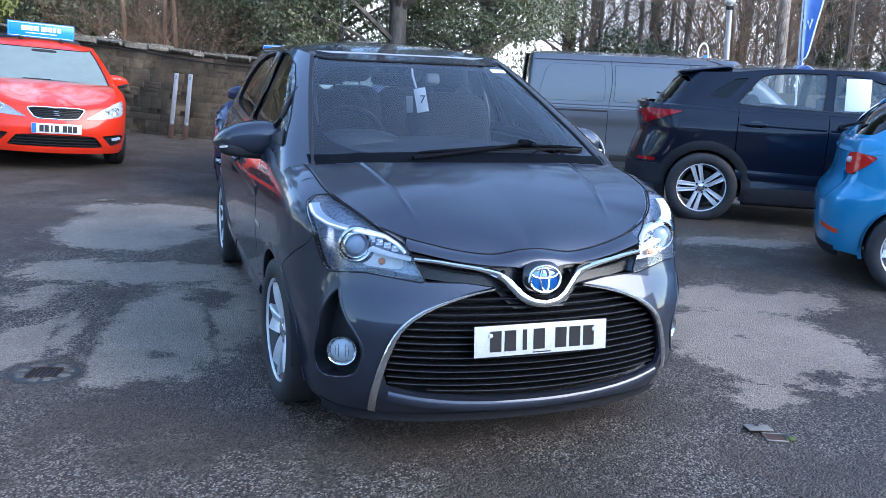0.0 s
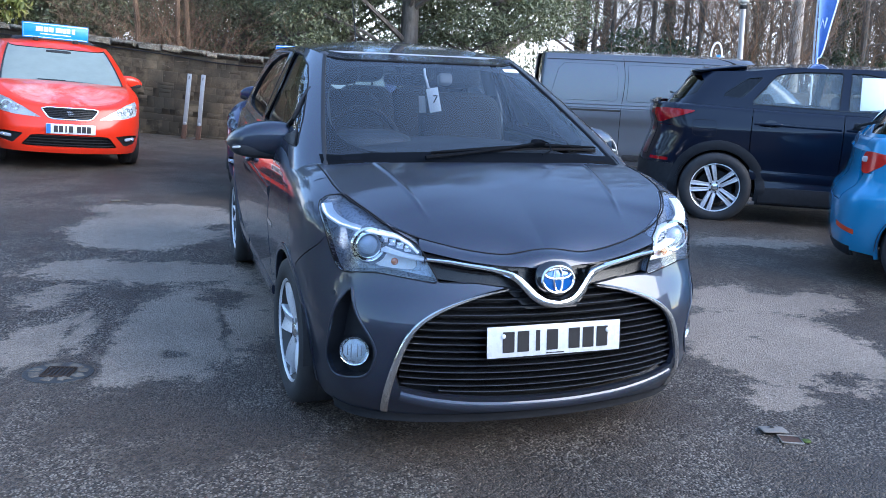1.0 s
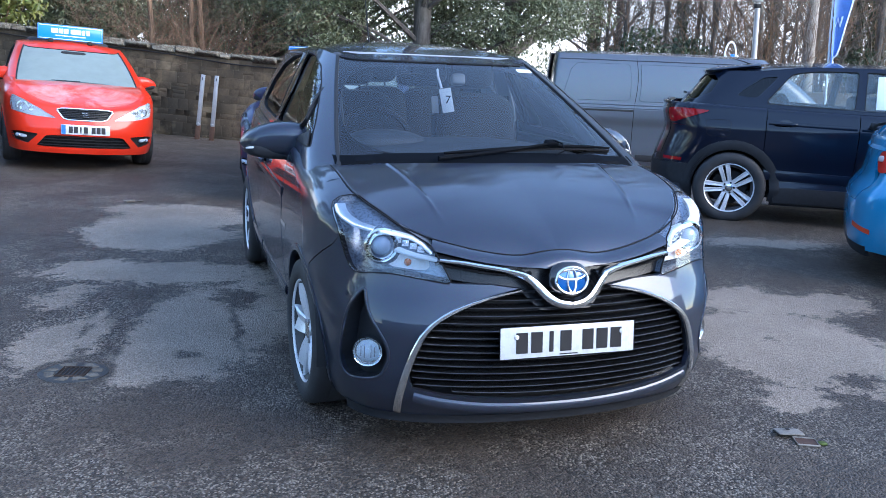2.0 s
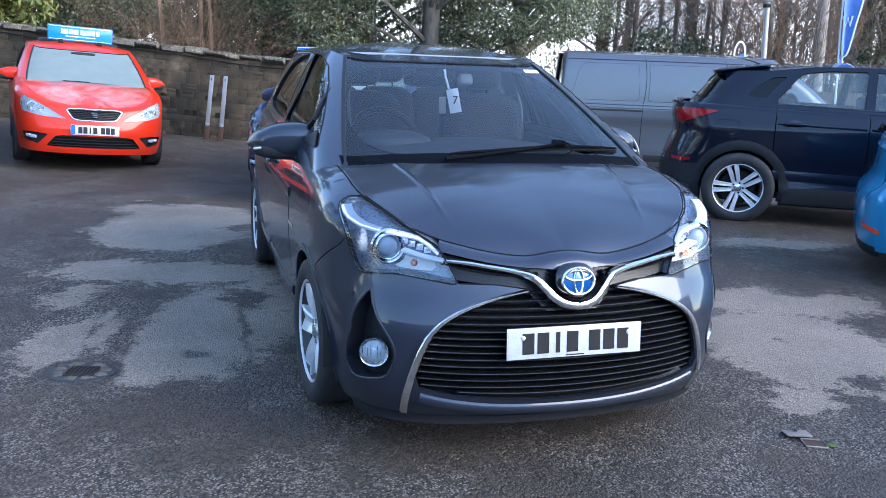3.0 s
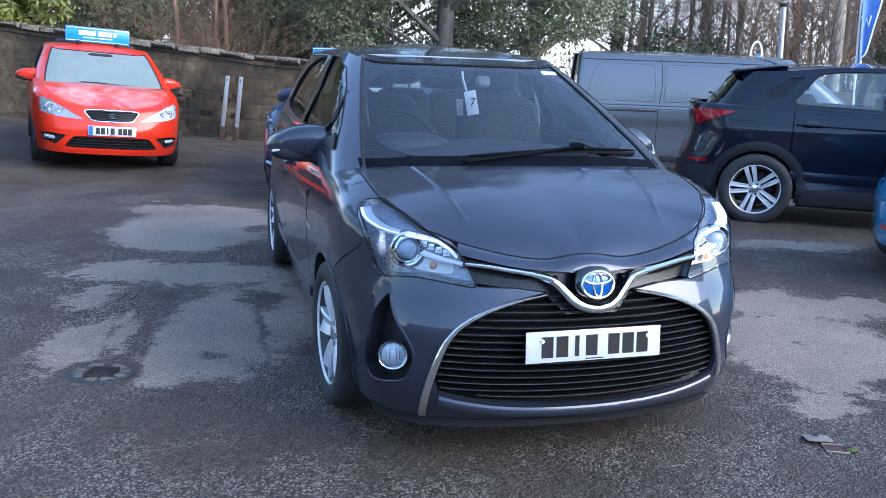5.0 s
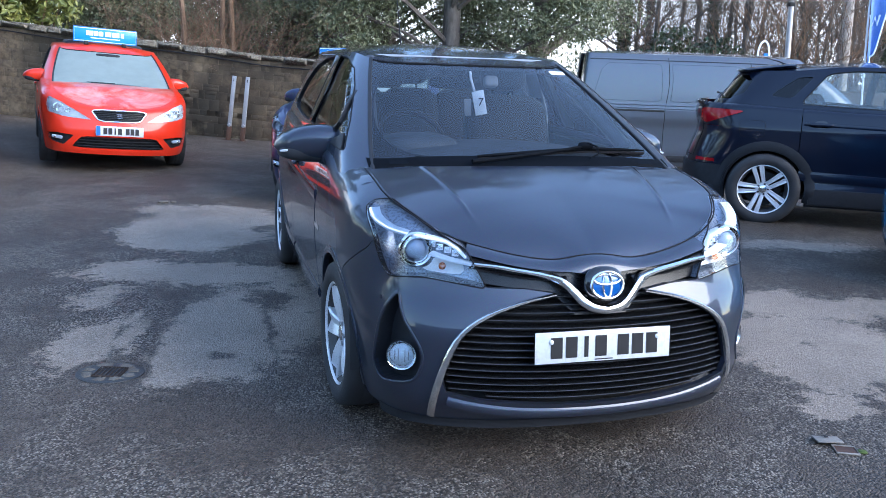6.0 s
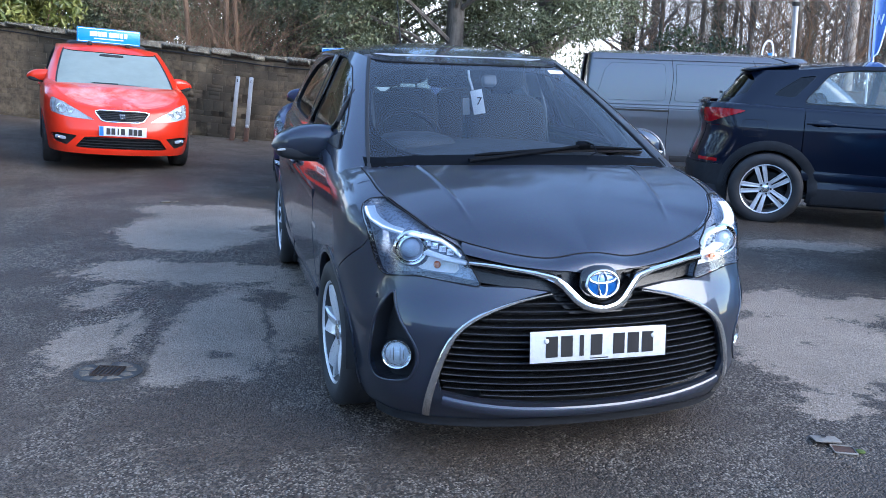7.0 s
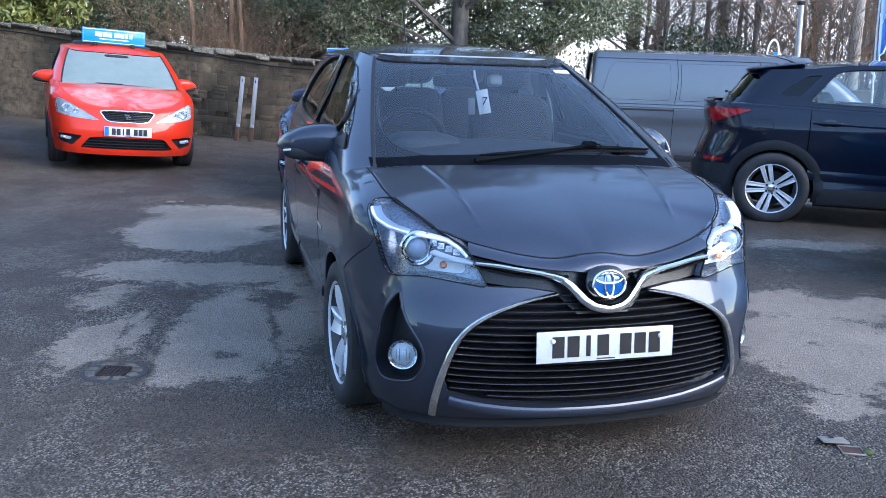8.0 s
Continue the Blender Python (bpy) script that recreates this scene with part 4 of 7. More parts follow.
        part("indicator_reflector", panel(lambda s, z, off=0.0: L(s, z, np.asarray(off) - .05 + .16 * (np.abs(s) - .62)), ind * (sgn, 1), step=.012, depth=.02), BOWL, hl, "ribbed silver indicator bowl")
        q = Vector(sh.point(sgn * .620, .724, -.030))
        part("indicator_bulb", blob((.026, .026, .026), q, (0, 0, 0), (1, 1), 14, 10), LENS_AMBER, hl)
        # fog lamp in its pocket
        fl = part("fog_lamp", panel(L, fog * (sgn, 1), step=.025, depth=-.07, raise_by=-.07), BLACK_PLASTIC, car, "round fog lamp in a black pocket")
        rim = np.concatenate([fog, fog[:1]])
        part("pocket_edge", ribbon(L, rim * (sgn, 1), .012, .004), P, fl)
        c = Vector(sh.point(sgn * .764, .398, -.035))
        aim = pose(c.x, c.y, c.z, 90, 0, sgn * 22)
        part("fog_ring", lathe([(.054, -.03), (.056, 0), (.053, .007), (.048, .003), (.045, -.006)], 44, None, aim), CHROME, fl)
        part("fog_bowl", lathe([(.043, -.004), (.036, -.016), (.024, -.026), (.012, -.03), (0, -.03)], 9, None, aim), BOWL, fl, smooth_shade=False)
        part("fog_lens", lathe([(.044, .0), (.040, .006), (.022, .012), (0, .014)], 36, None, aim), LAMP_COVER, fl)
        part("fog_bulb", lathe([(.012, -.02), (.013, -.006), (.009, -.002), (0, -.001)], 16, None, aim), WHITE, fl)
        for k in (-2, -1, 1, 2):
            part("fog_rib", box((.0035, .006, .062 - .012 * abs(k)), (0, 0, 0), bevel=.001), MIRROR_BRIGHT, fl).matrix_local = aim @ pose(k * .012, 0, -.004, -90, 0, 0)
        # mirrors, badge, repeaters
        m = door_mirror(car, (sgn * .872, 1.42, 1.028), sgn, P, (.258, .19, .162), -8)
        part("mirror_indicator", blob((.045, .02, .012), (sgn * .102, -.008, -.034), (0, sgn * 8, sgn * 30), (.6, .7), 18, 8), LAMP_DIFFUSER, m)
        part("side_badge", ribbon(L, np.array([(S(1.17) + .004 * i, .672) for i in range(34)]) * (sgn, 1), .024, .002), CHROME, car)
        part("sensor", lathe([(.009, -.004), (.009, .002), (0, .003)], 12, None, Matrix.Translation(Vector(sh.point(sgn * .86, .60, .0))) @ pose(0, 0, 0, 90, 0, sgn * 60)), P, car)
    # grille: dark back, slats, surround
    back = lambda s, z, off=0.0: L(s, z, np.asarray(off) - .075)
    gr = part("main_grille", panel(back, grown(mouth, .03), step=.05, depth=.01), DARK_VOID, car, "wide black slatted front grille")
    edge_r = smooth([b for _, b in mouth_half[9::-1]][:1] + [.30, .355, .433, .492, .534, .572, .601, .627, .645], [.50, .565, .580, .555, .528, .493, .436, .366, .273, .177])
    n = 15
    for i in range(n):
        z0 = .285 + (.632 - .285) * i / (n - 1)
        w = float(edge_r(z0)) - .012
        if i == 0:
            w = .42
        path = [(t * w, z0 - .012 * (1 - t * t) * (1 - i / n)) for t in np.linspace(-1, 1, 48)]
        part("slat", ribbon(lambda s, z, off=0.0: L(s, z, np.asarray(off) - .045), path, .009, .024, sink=.02), GRILLE_BLACK, gr)
        fine = lambda s, z, off=0.0: L(s, z, np.asarray(off) - .0195)
        part("slat_edge", ribbon(fine, path, .003, .0015, sink=.001), SLAT_EDGE, gr)
    sur = mouth_half[:8] + [(.600, .281), (.622, .192)]
    u = np.linspace(0, len(sur) - 1, 60)
    a, b = smooth(range(len(sur)), [p[0] for p in sur])(u), smooth(range(len(sur)), [p[1] for p in sur])(u)
    for sgn in (1, -1):
        path = np.stack([sgn * (a + .006 * np.clip((u - 3) / 4, 0, 1)), b], 1)
        part("grille_surround", ribbon(L, path, np.interp(u, [0, 2, 6, 9], [.010, .016, .024, .030]), .012), CHROME, gr, "satin chrome edge of the grille")
    # upper grille, wing bar, emblem
    up = [(s, float(sh.top(abs(s))) + .002) for s in np.linspace(-.53, .53, 50)] + [(.44, .672), (.29, .655), (.177, .640), (.1, .57), (-.1, .57), (-.177, .640), (-.29, .655), (-.44, .672)]
    ug = part("upper_grille", panel(lambda s, z, off=0.0: sh.point(s, np.minimum(z, sh.top(np.abs(s)) - 2e-4), np.asarray(off) - .030), up, step=.03, depth=.01), GRILLE_BLACK, car)
    for k, dz in ((.03, .016), (.055, .03)):
        for sgn in (1, -1):
            path = [(sgn * s, float(sh.top(s)) - k - .015 * (s / .5)) for s in np.linspace(.13, .50, 24)]
            part("upper_slat", ribbon(lambda s, z, off=0.0: L(s, z, np.asarray(off) - .020), path, .011, .014), GRILLE_BLACK, ug)
    half = [(.482, .742), (.40, .7355), (.333, .726), (.26, .7155), (.207, .705), (.165, .693), (.138, .676), (.112, .650), (.082, .622), (.045, .604), (0, .597)]
    hs_ = smooth(range(11), [p[0] for p in half])
    hz = smooth(range(11), [p[1] for p in half])
    u = np.linspace(0, 10, 60)
    path = np.concatenate([np.stack([hs_(u), hz(u)], 1), np.stack([-hs_(u), hz(u)], 1)[-2::-1]])
    out = np.interp(np.abs(path[:, 0]), [0, .12, .2, .5], [.038, .034, .020, .006])
    for_bar = lambda s, z, off=0.0: L(s, z, np.asarray(off) + np.interp(np.abs(s), [0, .12, .2, .5], [.030, .026, .010, .0]))
    part("chrome_wing_bar", ribbon(for_bar, path, np.interp(np.abs(path[:, 0]), [0, .1, .17, .25, .5], [.026, .030, .024, .014, .012]), .010, sink=.03), CHROME, ug, "satin chrome bar dipping under the emblem")
    c = Vector(sh.point(0, .682, .034))
    em = part("emblem", blob((.150, .05, .118), (c.x, c.y + .015, c.z), (-12, 0, 0), (1, .8), 40, 18), BLACK_GLOSS, car, "oval blue and chrome emblem")
    tilt = pose(c.x, c.y - .0155, c.z, -12, 0, 0)
    ring = lambda rx, rz, r, dx=0, dz=0: tube([tilt @ Vector((dx + rx * math.cos(t), 0, dz + rz * math.sin(t))) for t in np.linspace(0, 2 * math.pi, 48, endpoint=False)], r, 8, closed=True)
    part("emblem_field", blob((.118, .010, .090), (c.x, c.y - .008, c.z), (-12, 0, 0), (1, .8), 36, 10), EMBLEM_BLUE, em)
    part("emblem_ring", ring(.060, .046, .0055), CHROME, em)
    part("emblem_ring", ring(.050, .0165, .0042, 0, .0205), CHROME, em)
    part("emblem_ring", ring(.0165, .042, .0042, 0, 0), CHROME, em)
    number_plate(car, pose(0, .020, .468, -6, 0, 0))
    part("plate_holder", box((.50, .03, .10), (0, .040, .468), (-6, 0, 0), .008), GRILLE_BLACK, car)
    skirt = [(s, float(sh.top(abs(s))) - 2e-4) for s in np.linspace(-.515, .515, 60)]
    skirt += [(s, float(sh.top(abs(s))) - .030 - .035 * math.exp(-(s / .10) ** 2)) for s in np.linspace(.515, -.515, 60)]
    part("nose_panel", panel(L, skirt, step=.016, depth=.02, extra=top_rows(sh, -.5, .5, .02)), P, car)
    part("nose_gap", ribbon(lambda s, z, off=0.0: sh.point(s, z, off), [(s, float(sh.top(abs(s))) - .0006) for s in np.linspace(-.52, .52, 50)], .0035, .001), SEAL, car)
    # bonnet
    E0 = sh.edge(np.array([0.0]))[0]
    line = fair([(E0[1], E0[2]), (.20, .804), (.30, .856), (.45, .912), (.60, .956), (.78, 1.001)], .05)
    xc = lambda y: np.interp(y, [.15, .30, .80], [.35, .395, .475])
    crease = lambda x, y: .0036 * np.exp(-((np.abs(x) - xc(y)) / .0075) ** 2) * ease(.24, .42, y) - .05 * np.maximum(0, np.abs(x) - xc(y))
    hood = bonnet_patch(sh, 1.40, .78, line, crease, n=60, fine=150)
    part("bonnet", grid_sheet(hood, flip=False), P, car, "long sloping bonnet with two soft creases", sharp=0)
    for sgn in (1, -1):
        gap = [(sgn * s, float(sh.top(s)) - .001) for s in np.linspace(.52, 1.40, 50)]
        part("bonnet_gap", ribbon(lambda s, z, off=0.0: sh.point(s, z, off), gap, .004, .001), SEAL, car)
    # cowl and wipers
    def on_screen(x, z, off):
        q = (abs(x) / float(cb.width(z))) ** (cb.power[0] / 2)
        return Vector(cb.point(np.array([math.copysign(math.asin(q) * 2 / math.pi, x)]), np.array([z]), off)[0])

    rear_edge = [q for q in hood[:, -1, :] if abs(q[0]) < .69]
    rows = [[tuple(q + np.array([0, -.004, -.022])) for q in rear_edge], [tuple(q + np.array([0, .006, -.007])) for q in rear_edge],
            [tuple(on_screen(q[0], q[2] + .012, .004)) for q in rear_edge], [tuple(on_screen(q[0], q[2] + .032, .003)) for q in rear_edge], [tuple(on_screen(q[0], q[2] + .034, -.006)) for q in rear_edge]]
    part("scuttle_panel", grid_sheet(np.array(rows), flip=True), WIPER_BLACK, car)
    blade = [on_screen(x, z, .012) for x, z in ((-.22, 1.024), (-.15, 1.028), (-.02, 1.035), (.15, 1.045), (.32, 1.052), (.46, 1.050), (.60, 1.044))]
    wp = part("wiper_blade", tube(blade, [.005, .007, .008, .008, .008, .007, .004], 8), WIPER_BLACK, car)
    part("blade_rubber", tube([p + Vector((0, .004, -.012)) for p in blade], .006, 6), SEAL, wp)
    part("wiper_arm", tube([on_screen(.32, 1.054, .026), on_screen(.10, 1.030, .024), on_screen(-.10, 1.012, .022), on_screen(-.26, 1.0, .02)], [.006, .007, .009, .010], 8), WIPER_BLACK, wp)
    part("wiper_clip", blob((.070, .035, .026), on_screen(.30, 1.054, .024), (25, 0, 0), (.5, .6), 18, 10), WIPER_BLACK, wp)
    part("washer_hose", tube([on_screen(.30, 1.058, .035), on_screen(.335, 1.040, .042), on_screen(.33, 1.018, .036), on_screen(.28, 1.008, .028)], .003, 6), WIPER_BLACK, wp)
    # glasshouse
    wins = [dict(outline=[(1.03, 1.035), (1.21, 1.141), (1.365, 1.22), (1.515, 1.294), (1.70, 1.372), (1.88, 1.416), (2.04, 1.430), (2.20, 1.432), (2.16, 1.07), (1.7, 1.055), (1.3, 1.04)], glass=CLEAR_SIDE),
            dict(outline=[(2.25, 1.072), (2.29, 1.434), (2.70, 1.415), (2.98, 1.365), (3.16, 1.26), (3.22, 1.13), (3.05, 1.095), (2.7, 1.08)], glass=CLEAR_SIDE)]
    H = glasshouse(car, cb, P, wins, .955, 1.452, .51, dict(screen=SCREEN, rear=REAR_GLASS), .068, header=.042, run=.85,
                   rear_glass=[(2.62, 1.12), (3.18, 1.10), (3.18, 1.40), (2.66, 1.40)])
    for sgn in (1, -1):
        bp = H.at([(2.15, 1.065), (2.255, 1.07), (2.295, 1.432), (2.195, 1.434)], sgn)
        part("b_pillar", panel(H.lift, bp, step=.05, depth=.006, raise_by=.003), BLACK_GLOSS, car)
        q = H.at([(1.40, 1.045), (1.46, 1.272)], sgn)
        part("quarter_bar", ribbon(H.lift, dense(q, .03, False), .016, .002, sink=.014), BLACK_PLASTIC, car)
        tri = H.at([(1.06, 1.037), (1.16, 1.098), (1.25, 1.07), (1.30, 1.042)], sgn)
        part("mirror_sail", panel(H.lift, tri, step=.05, depth=.01, raise_by=.004), BLACK_PLASTIC, car)
    part("aerial", tube([(-.06, 3.0, 1.50), (-.06, 3.06, 1.62), (-.06, 3.2, 1.93)], [.006, .004, .002], 6), BLACK_PLASTIC, car)
    rear_end(car, sh, P, .78)
    # cabin
    part("dashboard", blob((1.36, .62, .34), (0, 1.22, .86), (0, 0, 0), (.35, .5), 40, 16, None, lambda p: Vector((p.x, p.y, p.z + .03 * math.cos(p.x * 3.2)))), TRIM, car)
    part("instrument_hood", blob((.36, .30, .14), (-.36, 1.30, 1.02), (0, 0, 0), (.6, .7), 24, 12), TRIM, car)
    sw = tube([(-.36 + .185 * math.cos(t), 1.50 + .06 * math.sin(t), 1.0 + .172 * math.sin(t)) for t in np.linspace(0, 2 * math.pi, 40, endpoint=False)], .015, 10, closed=True)
    blob((.15, .07, .12), (-.36, 1.49, .99), (-20, 0, 0), (.7, .7), 18, 10, sw)
    part("steering_wheel", sw, BLACK_PLASTIC, car)
    for x, y, r in ((-.36, 1.75, 1), (.36, 1.75, 1)):
        seat(car, x, y, .56)
    for x in (-.36, .0, .36):
        seat(car, x, 2.62, .56, wide=.40)
    part("cabin_floor", box((1.5, 2.6, .05), (0, 2.2, .26), bevel=.01), TRIM, car)
    part("parcel_shelf", box((1.25, .45, .03), (0, 3.32, 1.0), bevel=.008), TRIM, car)
    part("firewall", box((1.45, .03, .60), (0, .98, .60), bevel=.005), DARK_VOID, car)
    part("headlining", blob((1.16, 1.5, .03), (0, 2.55, 1.435), (0, 0, 0), (.3, .4), 24, 8), PALE_TRIM, car)
    for sgn in (1, -1):
        part("pillar_trim", tube([(sgn * .62, 1.12, 1.04), (sgn * .575, 1.45, 1.22), (sgn * .50, 1.80, 1.41)], .035, 10), TRIM, car)
        part("pillar_trim", tube([(sgn * .72, 2.30, .7), (sgn * .66, 2.30, 1.15), (sgn * .56, 2.30, 1.42)], .04, 10), PALE_TRIM, car)
        part("door_card", blob((.07, 1.9, .62), (sgn * .755, 2.2, .70), (0, 0, 0), (.4, .4), 24, 12), TRIM, car)
        belt = tube([(sgn * .62, 2.24, 1.22), (sgn * .55, 2.12, .95), (sgn * .50, 2.05, .70)], .018, 6)
        part("seat_belt", belt, TRIM, car)
    mirror = part("interior_mirror", blob((.23, .035, .065), (-.09, 1.72, 1.315), (10, 0, -10), (.5, .6), 24, 12), BLACK_PLASTIC, car)
    part("mirror_arm", tube([(-.06, 1.71, 1.33), (0, 1.69, 1.41)], .012, 8), BLACK_PLASTIC, mirror)
    part("sensor_box", blob((.075, .05, .06), (.105, 1.66, 1.325), (-20, 0, 0), (.5, .5), 18, 10), PALE_TRIM, car)
    tag = part("price_tag", box((.060, .0025, .122), (.030, 1.60, 1.220), (0, -12, -14), .001), SIGN_WHITE, car, "white paper tag hanging from the mirror")
    part("tag_strap", tube([(-.02, 1.62, 1.375), (-.02, 1.605, 1.34), (.0, 1.60, 1.28)], .006, 6), SIGN_WHITE, tag)
    fig = bpy.data.curves.new("numeral", "FONT")
    fig.body, fig.size, fig.extrude = "7", .058, .0005
    fig.materials.append(PLATE_BLACK)
    fo = new("numeral", fig)
    fo.parent = tag
    fo.matrix_local = pose(.020, 1.5965, 1.205, 90, 0, -14)
    part("key_fob", box((.035, .006, .085), (-.022, 1.63, 1.195), (0, -4, -12), .004), PALE_TRIM, car)
    part("permit_sticker", box((.085, .001, .032), (.457, 1.625, 1.381), (-62, 0, 10)), SIGN_WHITE, car)
    return car


def rear_end(car, sh, P, reach, lamps=True):
    """The tail of a car: tailgate skin, bumper and lamps."""
    L = lift_of(sh)
    n = sh.length
    # s here: distance from the tail's middle, positive on the car's left
    def flat(s, z, off=0.0):
        s = np.asarray(s, float)
        return L(np.where(s >= 0, 1, -1) * (n - np.abs(s)), z, off)
    zt = float(sh.top(n))
    lo = float(sh.low(n))
    gate = [(s, .60) for s in np.linspace(-.55, .55, 12)] + [(s, zt - .01) for s in np.linspace(.62, -.62, 16)]
    part("tailgate", panel(flat, gate, step=.05, depth=.02), P, car)
    bum = [(s, lo) for s in np.linspace(-reach, reach, 24)] + [(reach, .62), (.63, .62), (.58, .595)] + [(s, .595) for s in np.linspace(.5, -.5, 10)] + [(-.58, .595), (-.63, .62), (-reach, .62)]
    part("rear_bumper", panel(flat, bum, step=.05, depth=.03), P, car)
    for sgn in (1, -1):
        lamp = [(sgn * .64, .625), (sgn * reach, .625), (sgn * reach, zt - .02), (sgn * .66, zt - .02)]
        part("tail_lamp", panel(flat, lamp, step=.04, depth=.03, raise_by=.006), LENS_RED, car)


grey_hatchback()

# ---- the other vehicles ----
def stand(x, y):
    """Height of the yard's surface: level round the middle, and behind it falling gently from left to right."""
    x, y = np.asarray(x, float), np.asarray(y, float)
    across = np.interp(x, [-14, -8, -6, -4.2, -3, 0, 3, 8], [.48, .30, .12, .03, -.03, -.11, -.2, -.25])
    return ease(8.7, 11.2, y) * across - .02 * np.clip(y - 11, 0, 6)


def plain_car(name, m, label, sh, cb, P, spec, group="", category="car"):
    """A whole car from its shell, glasshouse and a few settings."""
    car = thing(name, m, label, category, group)
    L = lift_of(sh)
    S = lambda y: sh.s_at(y=y)
    W, R, ar = spec["axles"], spec["tyre"], spec["arch"]
    hood_s, nose_s = spec["hood_s"], spec["nose_s"]
    d = spec["doors"]
    holes = list(spec.get("front_holes", []))
    for sgn in (1, -1):
        holes += [arch_hole(sh, W[0], R, ar, sgn)] + [np.array(h) * (sgn, 1) for h in spec.get("front_pairs", [])]
    front = strip(sh, -nose_s, nose_s, None, lambda s: float(sh.top(abs(s))) - .0008, 70)
    part("front_bumper", panel(L, front, holes, step=.035, depth=.02, extra=top_rows(sh, -nose_s, nose_s, .05)), P, car)
    n = sh.length
    for sgn in (1, -1):
        lo = (lambda s: float(sh.low(abs(s))) + .05)
        names = ["front_wing", "front_door", "rear_door"][:len(d)]
        ys = [None] + d
        cuts = [nose_s + .004] + [S(y) for y in d]
        for k, nm in enumerate(names):
            skin = strip(sh, cuts[k] + .004, cuts[k + 1] - .004, None if k == 0 else lo)
            hs2 = [arch_hole(sh, W[0], R, ar, sgn), arch_hole(sh, W[1], R, ar, sgn)] + [np.array(h) * (sgn, 1) for h in spec.get("front_pairs", [])]
            p = part(nm, panel(L, skin * (sgn, 1), hs2, step=.045, depth=.02, extra=top_rows(sh, sgn * cuts[k], sgn * cuts[k + 1], .06)), P, car)
            if k:
                yh = d[k] - .17
                h = part("door_handle", blob((.035, .21, .035), (0, 0, 0), (0, 0, 0), (.7, .7), 18, 10), spec.get("handle", P), p)
                h.matrix_local = Matrix.Translation(Vector(sh.point(sgn * S(yh), spec["handle_z"], .022)))
                part("handle_cup", panel(L, disc(sgn * S(yh), spec["handle_z"], .065, 24, .6), step=.03, depth=.004, raise_by=.001), BLACK_GLOSS, p)
                for zc, wide, proud in spec.get("creases", []):
                    path = [(sgn * s, zc + spec.get("crease_rise", .02) * (s - cuts[1])) for s in np.linspace(cuts[k] + .02, cuts[k + 1] - .02, 16)]
                    part("door_crease", ribbon(L, path, wide, proud), P, p)
        q = strip(sh, cuts[-1] + .004, n - spec["tail_s"])
        qh = [arch_hole(sh, W[1], R, ar, sgn)] + [np.array(h) * (sgn, 1) for h in spec.get("tail_pairs", [])]
        part("rear_quarter", panel(L, q * (sgn, 1), qh, step=.04, depth=.02, extra=top_rows(sh, sgn * cuts[-1], sgn * (n - spec["tail_s"]), .06)), P, car)
        part("sill", panel(L, strip(sh, S(W[0] + ar), S(W[1] - ar), None, lambda s: float(sh.low(abs(s))) + .048) * (sgn, 1), step=.05, depth=.03), spec.get("sill", P), car)
        for y in W:
            arch_lip(sh, y, R, ar, sgn, car, spec.get("arch_mat", P), *spec.get("lip", (.03, .006)))
            wheel(car, sgn * spec["track"], y, sgn, R, spec["rim"], spec["tread"], spec["wheel"], 0, spec.get("dull", False))
        if "mirror" in spec:
            door_mirror(car, (sgn * spec["mirror"][0], *spec["mirror"][1:]), sgn, spec.get("mirror_mat", P), (.24, .16, .15), -8)
    E0 = sh.edge(np.array([0.0]))[0]
    ry = spec["hood_rear"]
    line = fair([(E0[1], E0[2]), (E0[1] + .12, E0[2] + .06), (E0[1] + .30, E0[2] + .115), (ry * .7, spec["hood_z"] - .03), (ry, spec["hood_z"])], .05)
    part("bonnet", grid_sheet(bonnet_patch(sh, hood_s, ry, line)), spec.get("bonnet_mat", P), car, sharp=0)
    xs = np.linspace(-spec["cowl"], spec["cowl"], 30)
    rows = [[(x, ry + dy + .12 * (x / spec["cowl"]) ** 2, spec["hood_z"] + z - .012 * (x / spec["cowl"]) ** 2) for x in xs] for dy, z in ((-.02, -.03), (0, -.002), (.08, .008), (.16, .0), (.18, -.04))]
    part("scuttle_panel", grid_sheet(np.array(rows), flip=True), BLACK_PLASTIC, car)
    H = glasshouse(car, cb, spec.get("roof_mat", P), spec["windows"], spec["zlo"], spec["zhi"], spec.get("screen_a", .5), spec, spec.get("crown", .06), header=spec.get("header", 0.0), rear_glass=spec.get("rear_glass"), drop=spec.get("drop", 0.0))
    rear_end(car, sh, P, spec["tail_s"], spec.get("lamps", True)) if "own_tail" not in spec else spec["own_tail"](car, sh, L)
    part("dashboard", blob((1.3, .55, .30), (0, ry + .42, spec["zlo"] - .1), (0, 0, 0), (.35, .5), 28, 12), TRIM, car)
    part("cabin_floor", box((1.4, 2.4, .05), (0, ry + 1.4, .27), bevel=.01), TRIM, car)
    for x in (-.36, .36):
        seat(car, x, ry + .95, .56 + spec.get("seat_up", 0))
        seat(car, x, ry + 1.80, .56 + spec.get("seat_up", 0))
    part("firewall", box((1.4, .03, .6), (0, ry + .2, .62), bevel=.004), DARK_VOID, car)
    return car, H, L


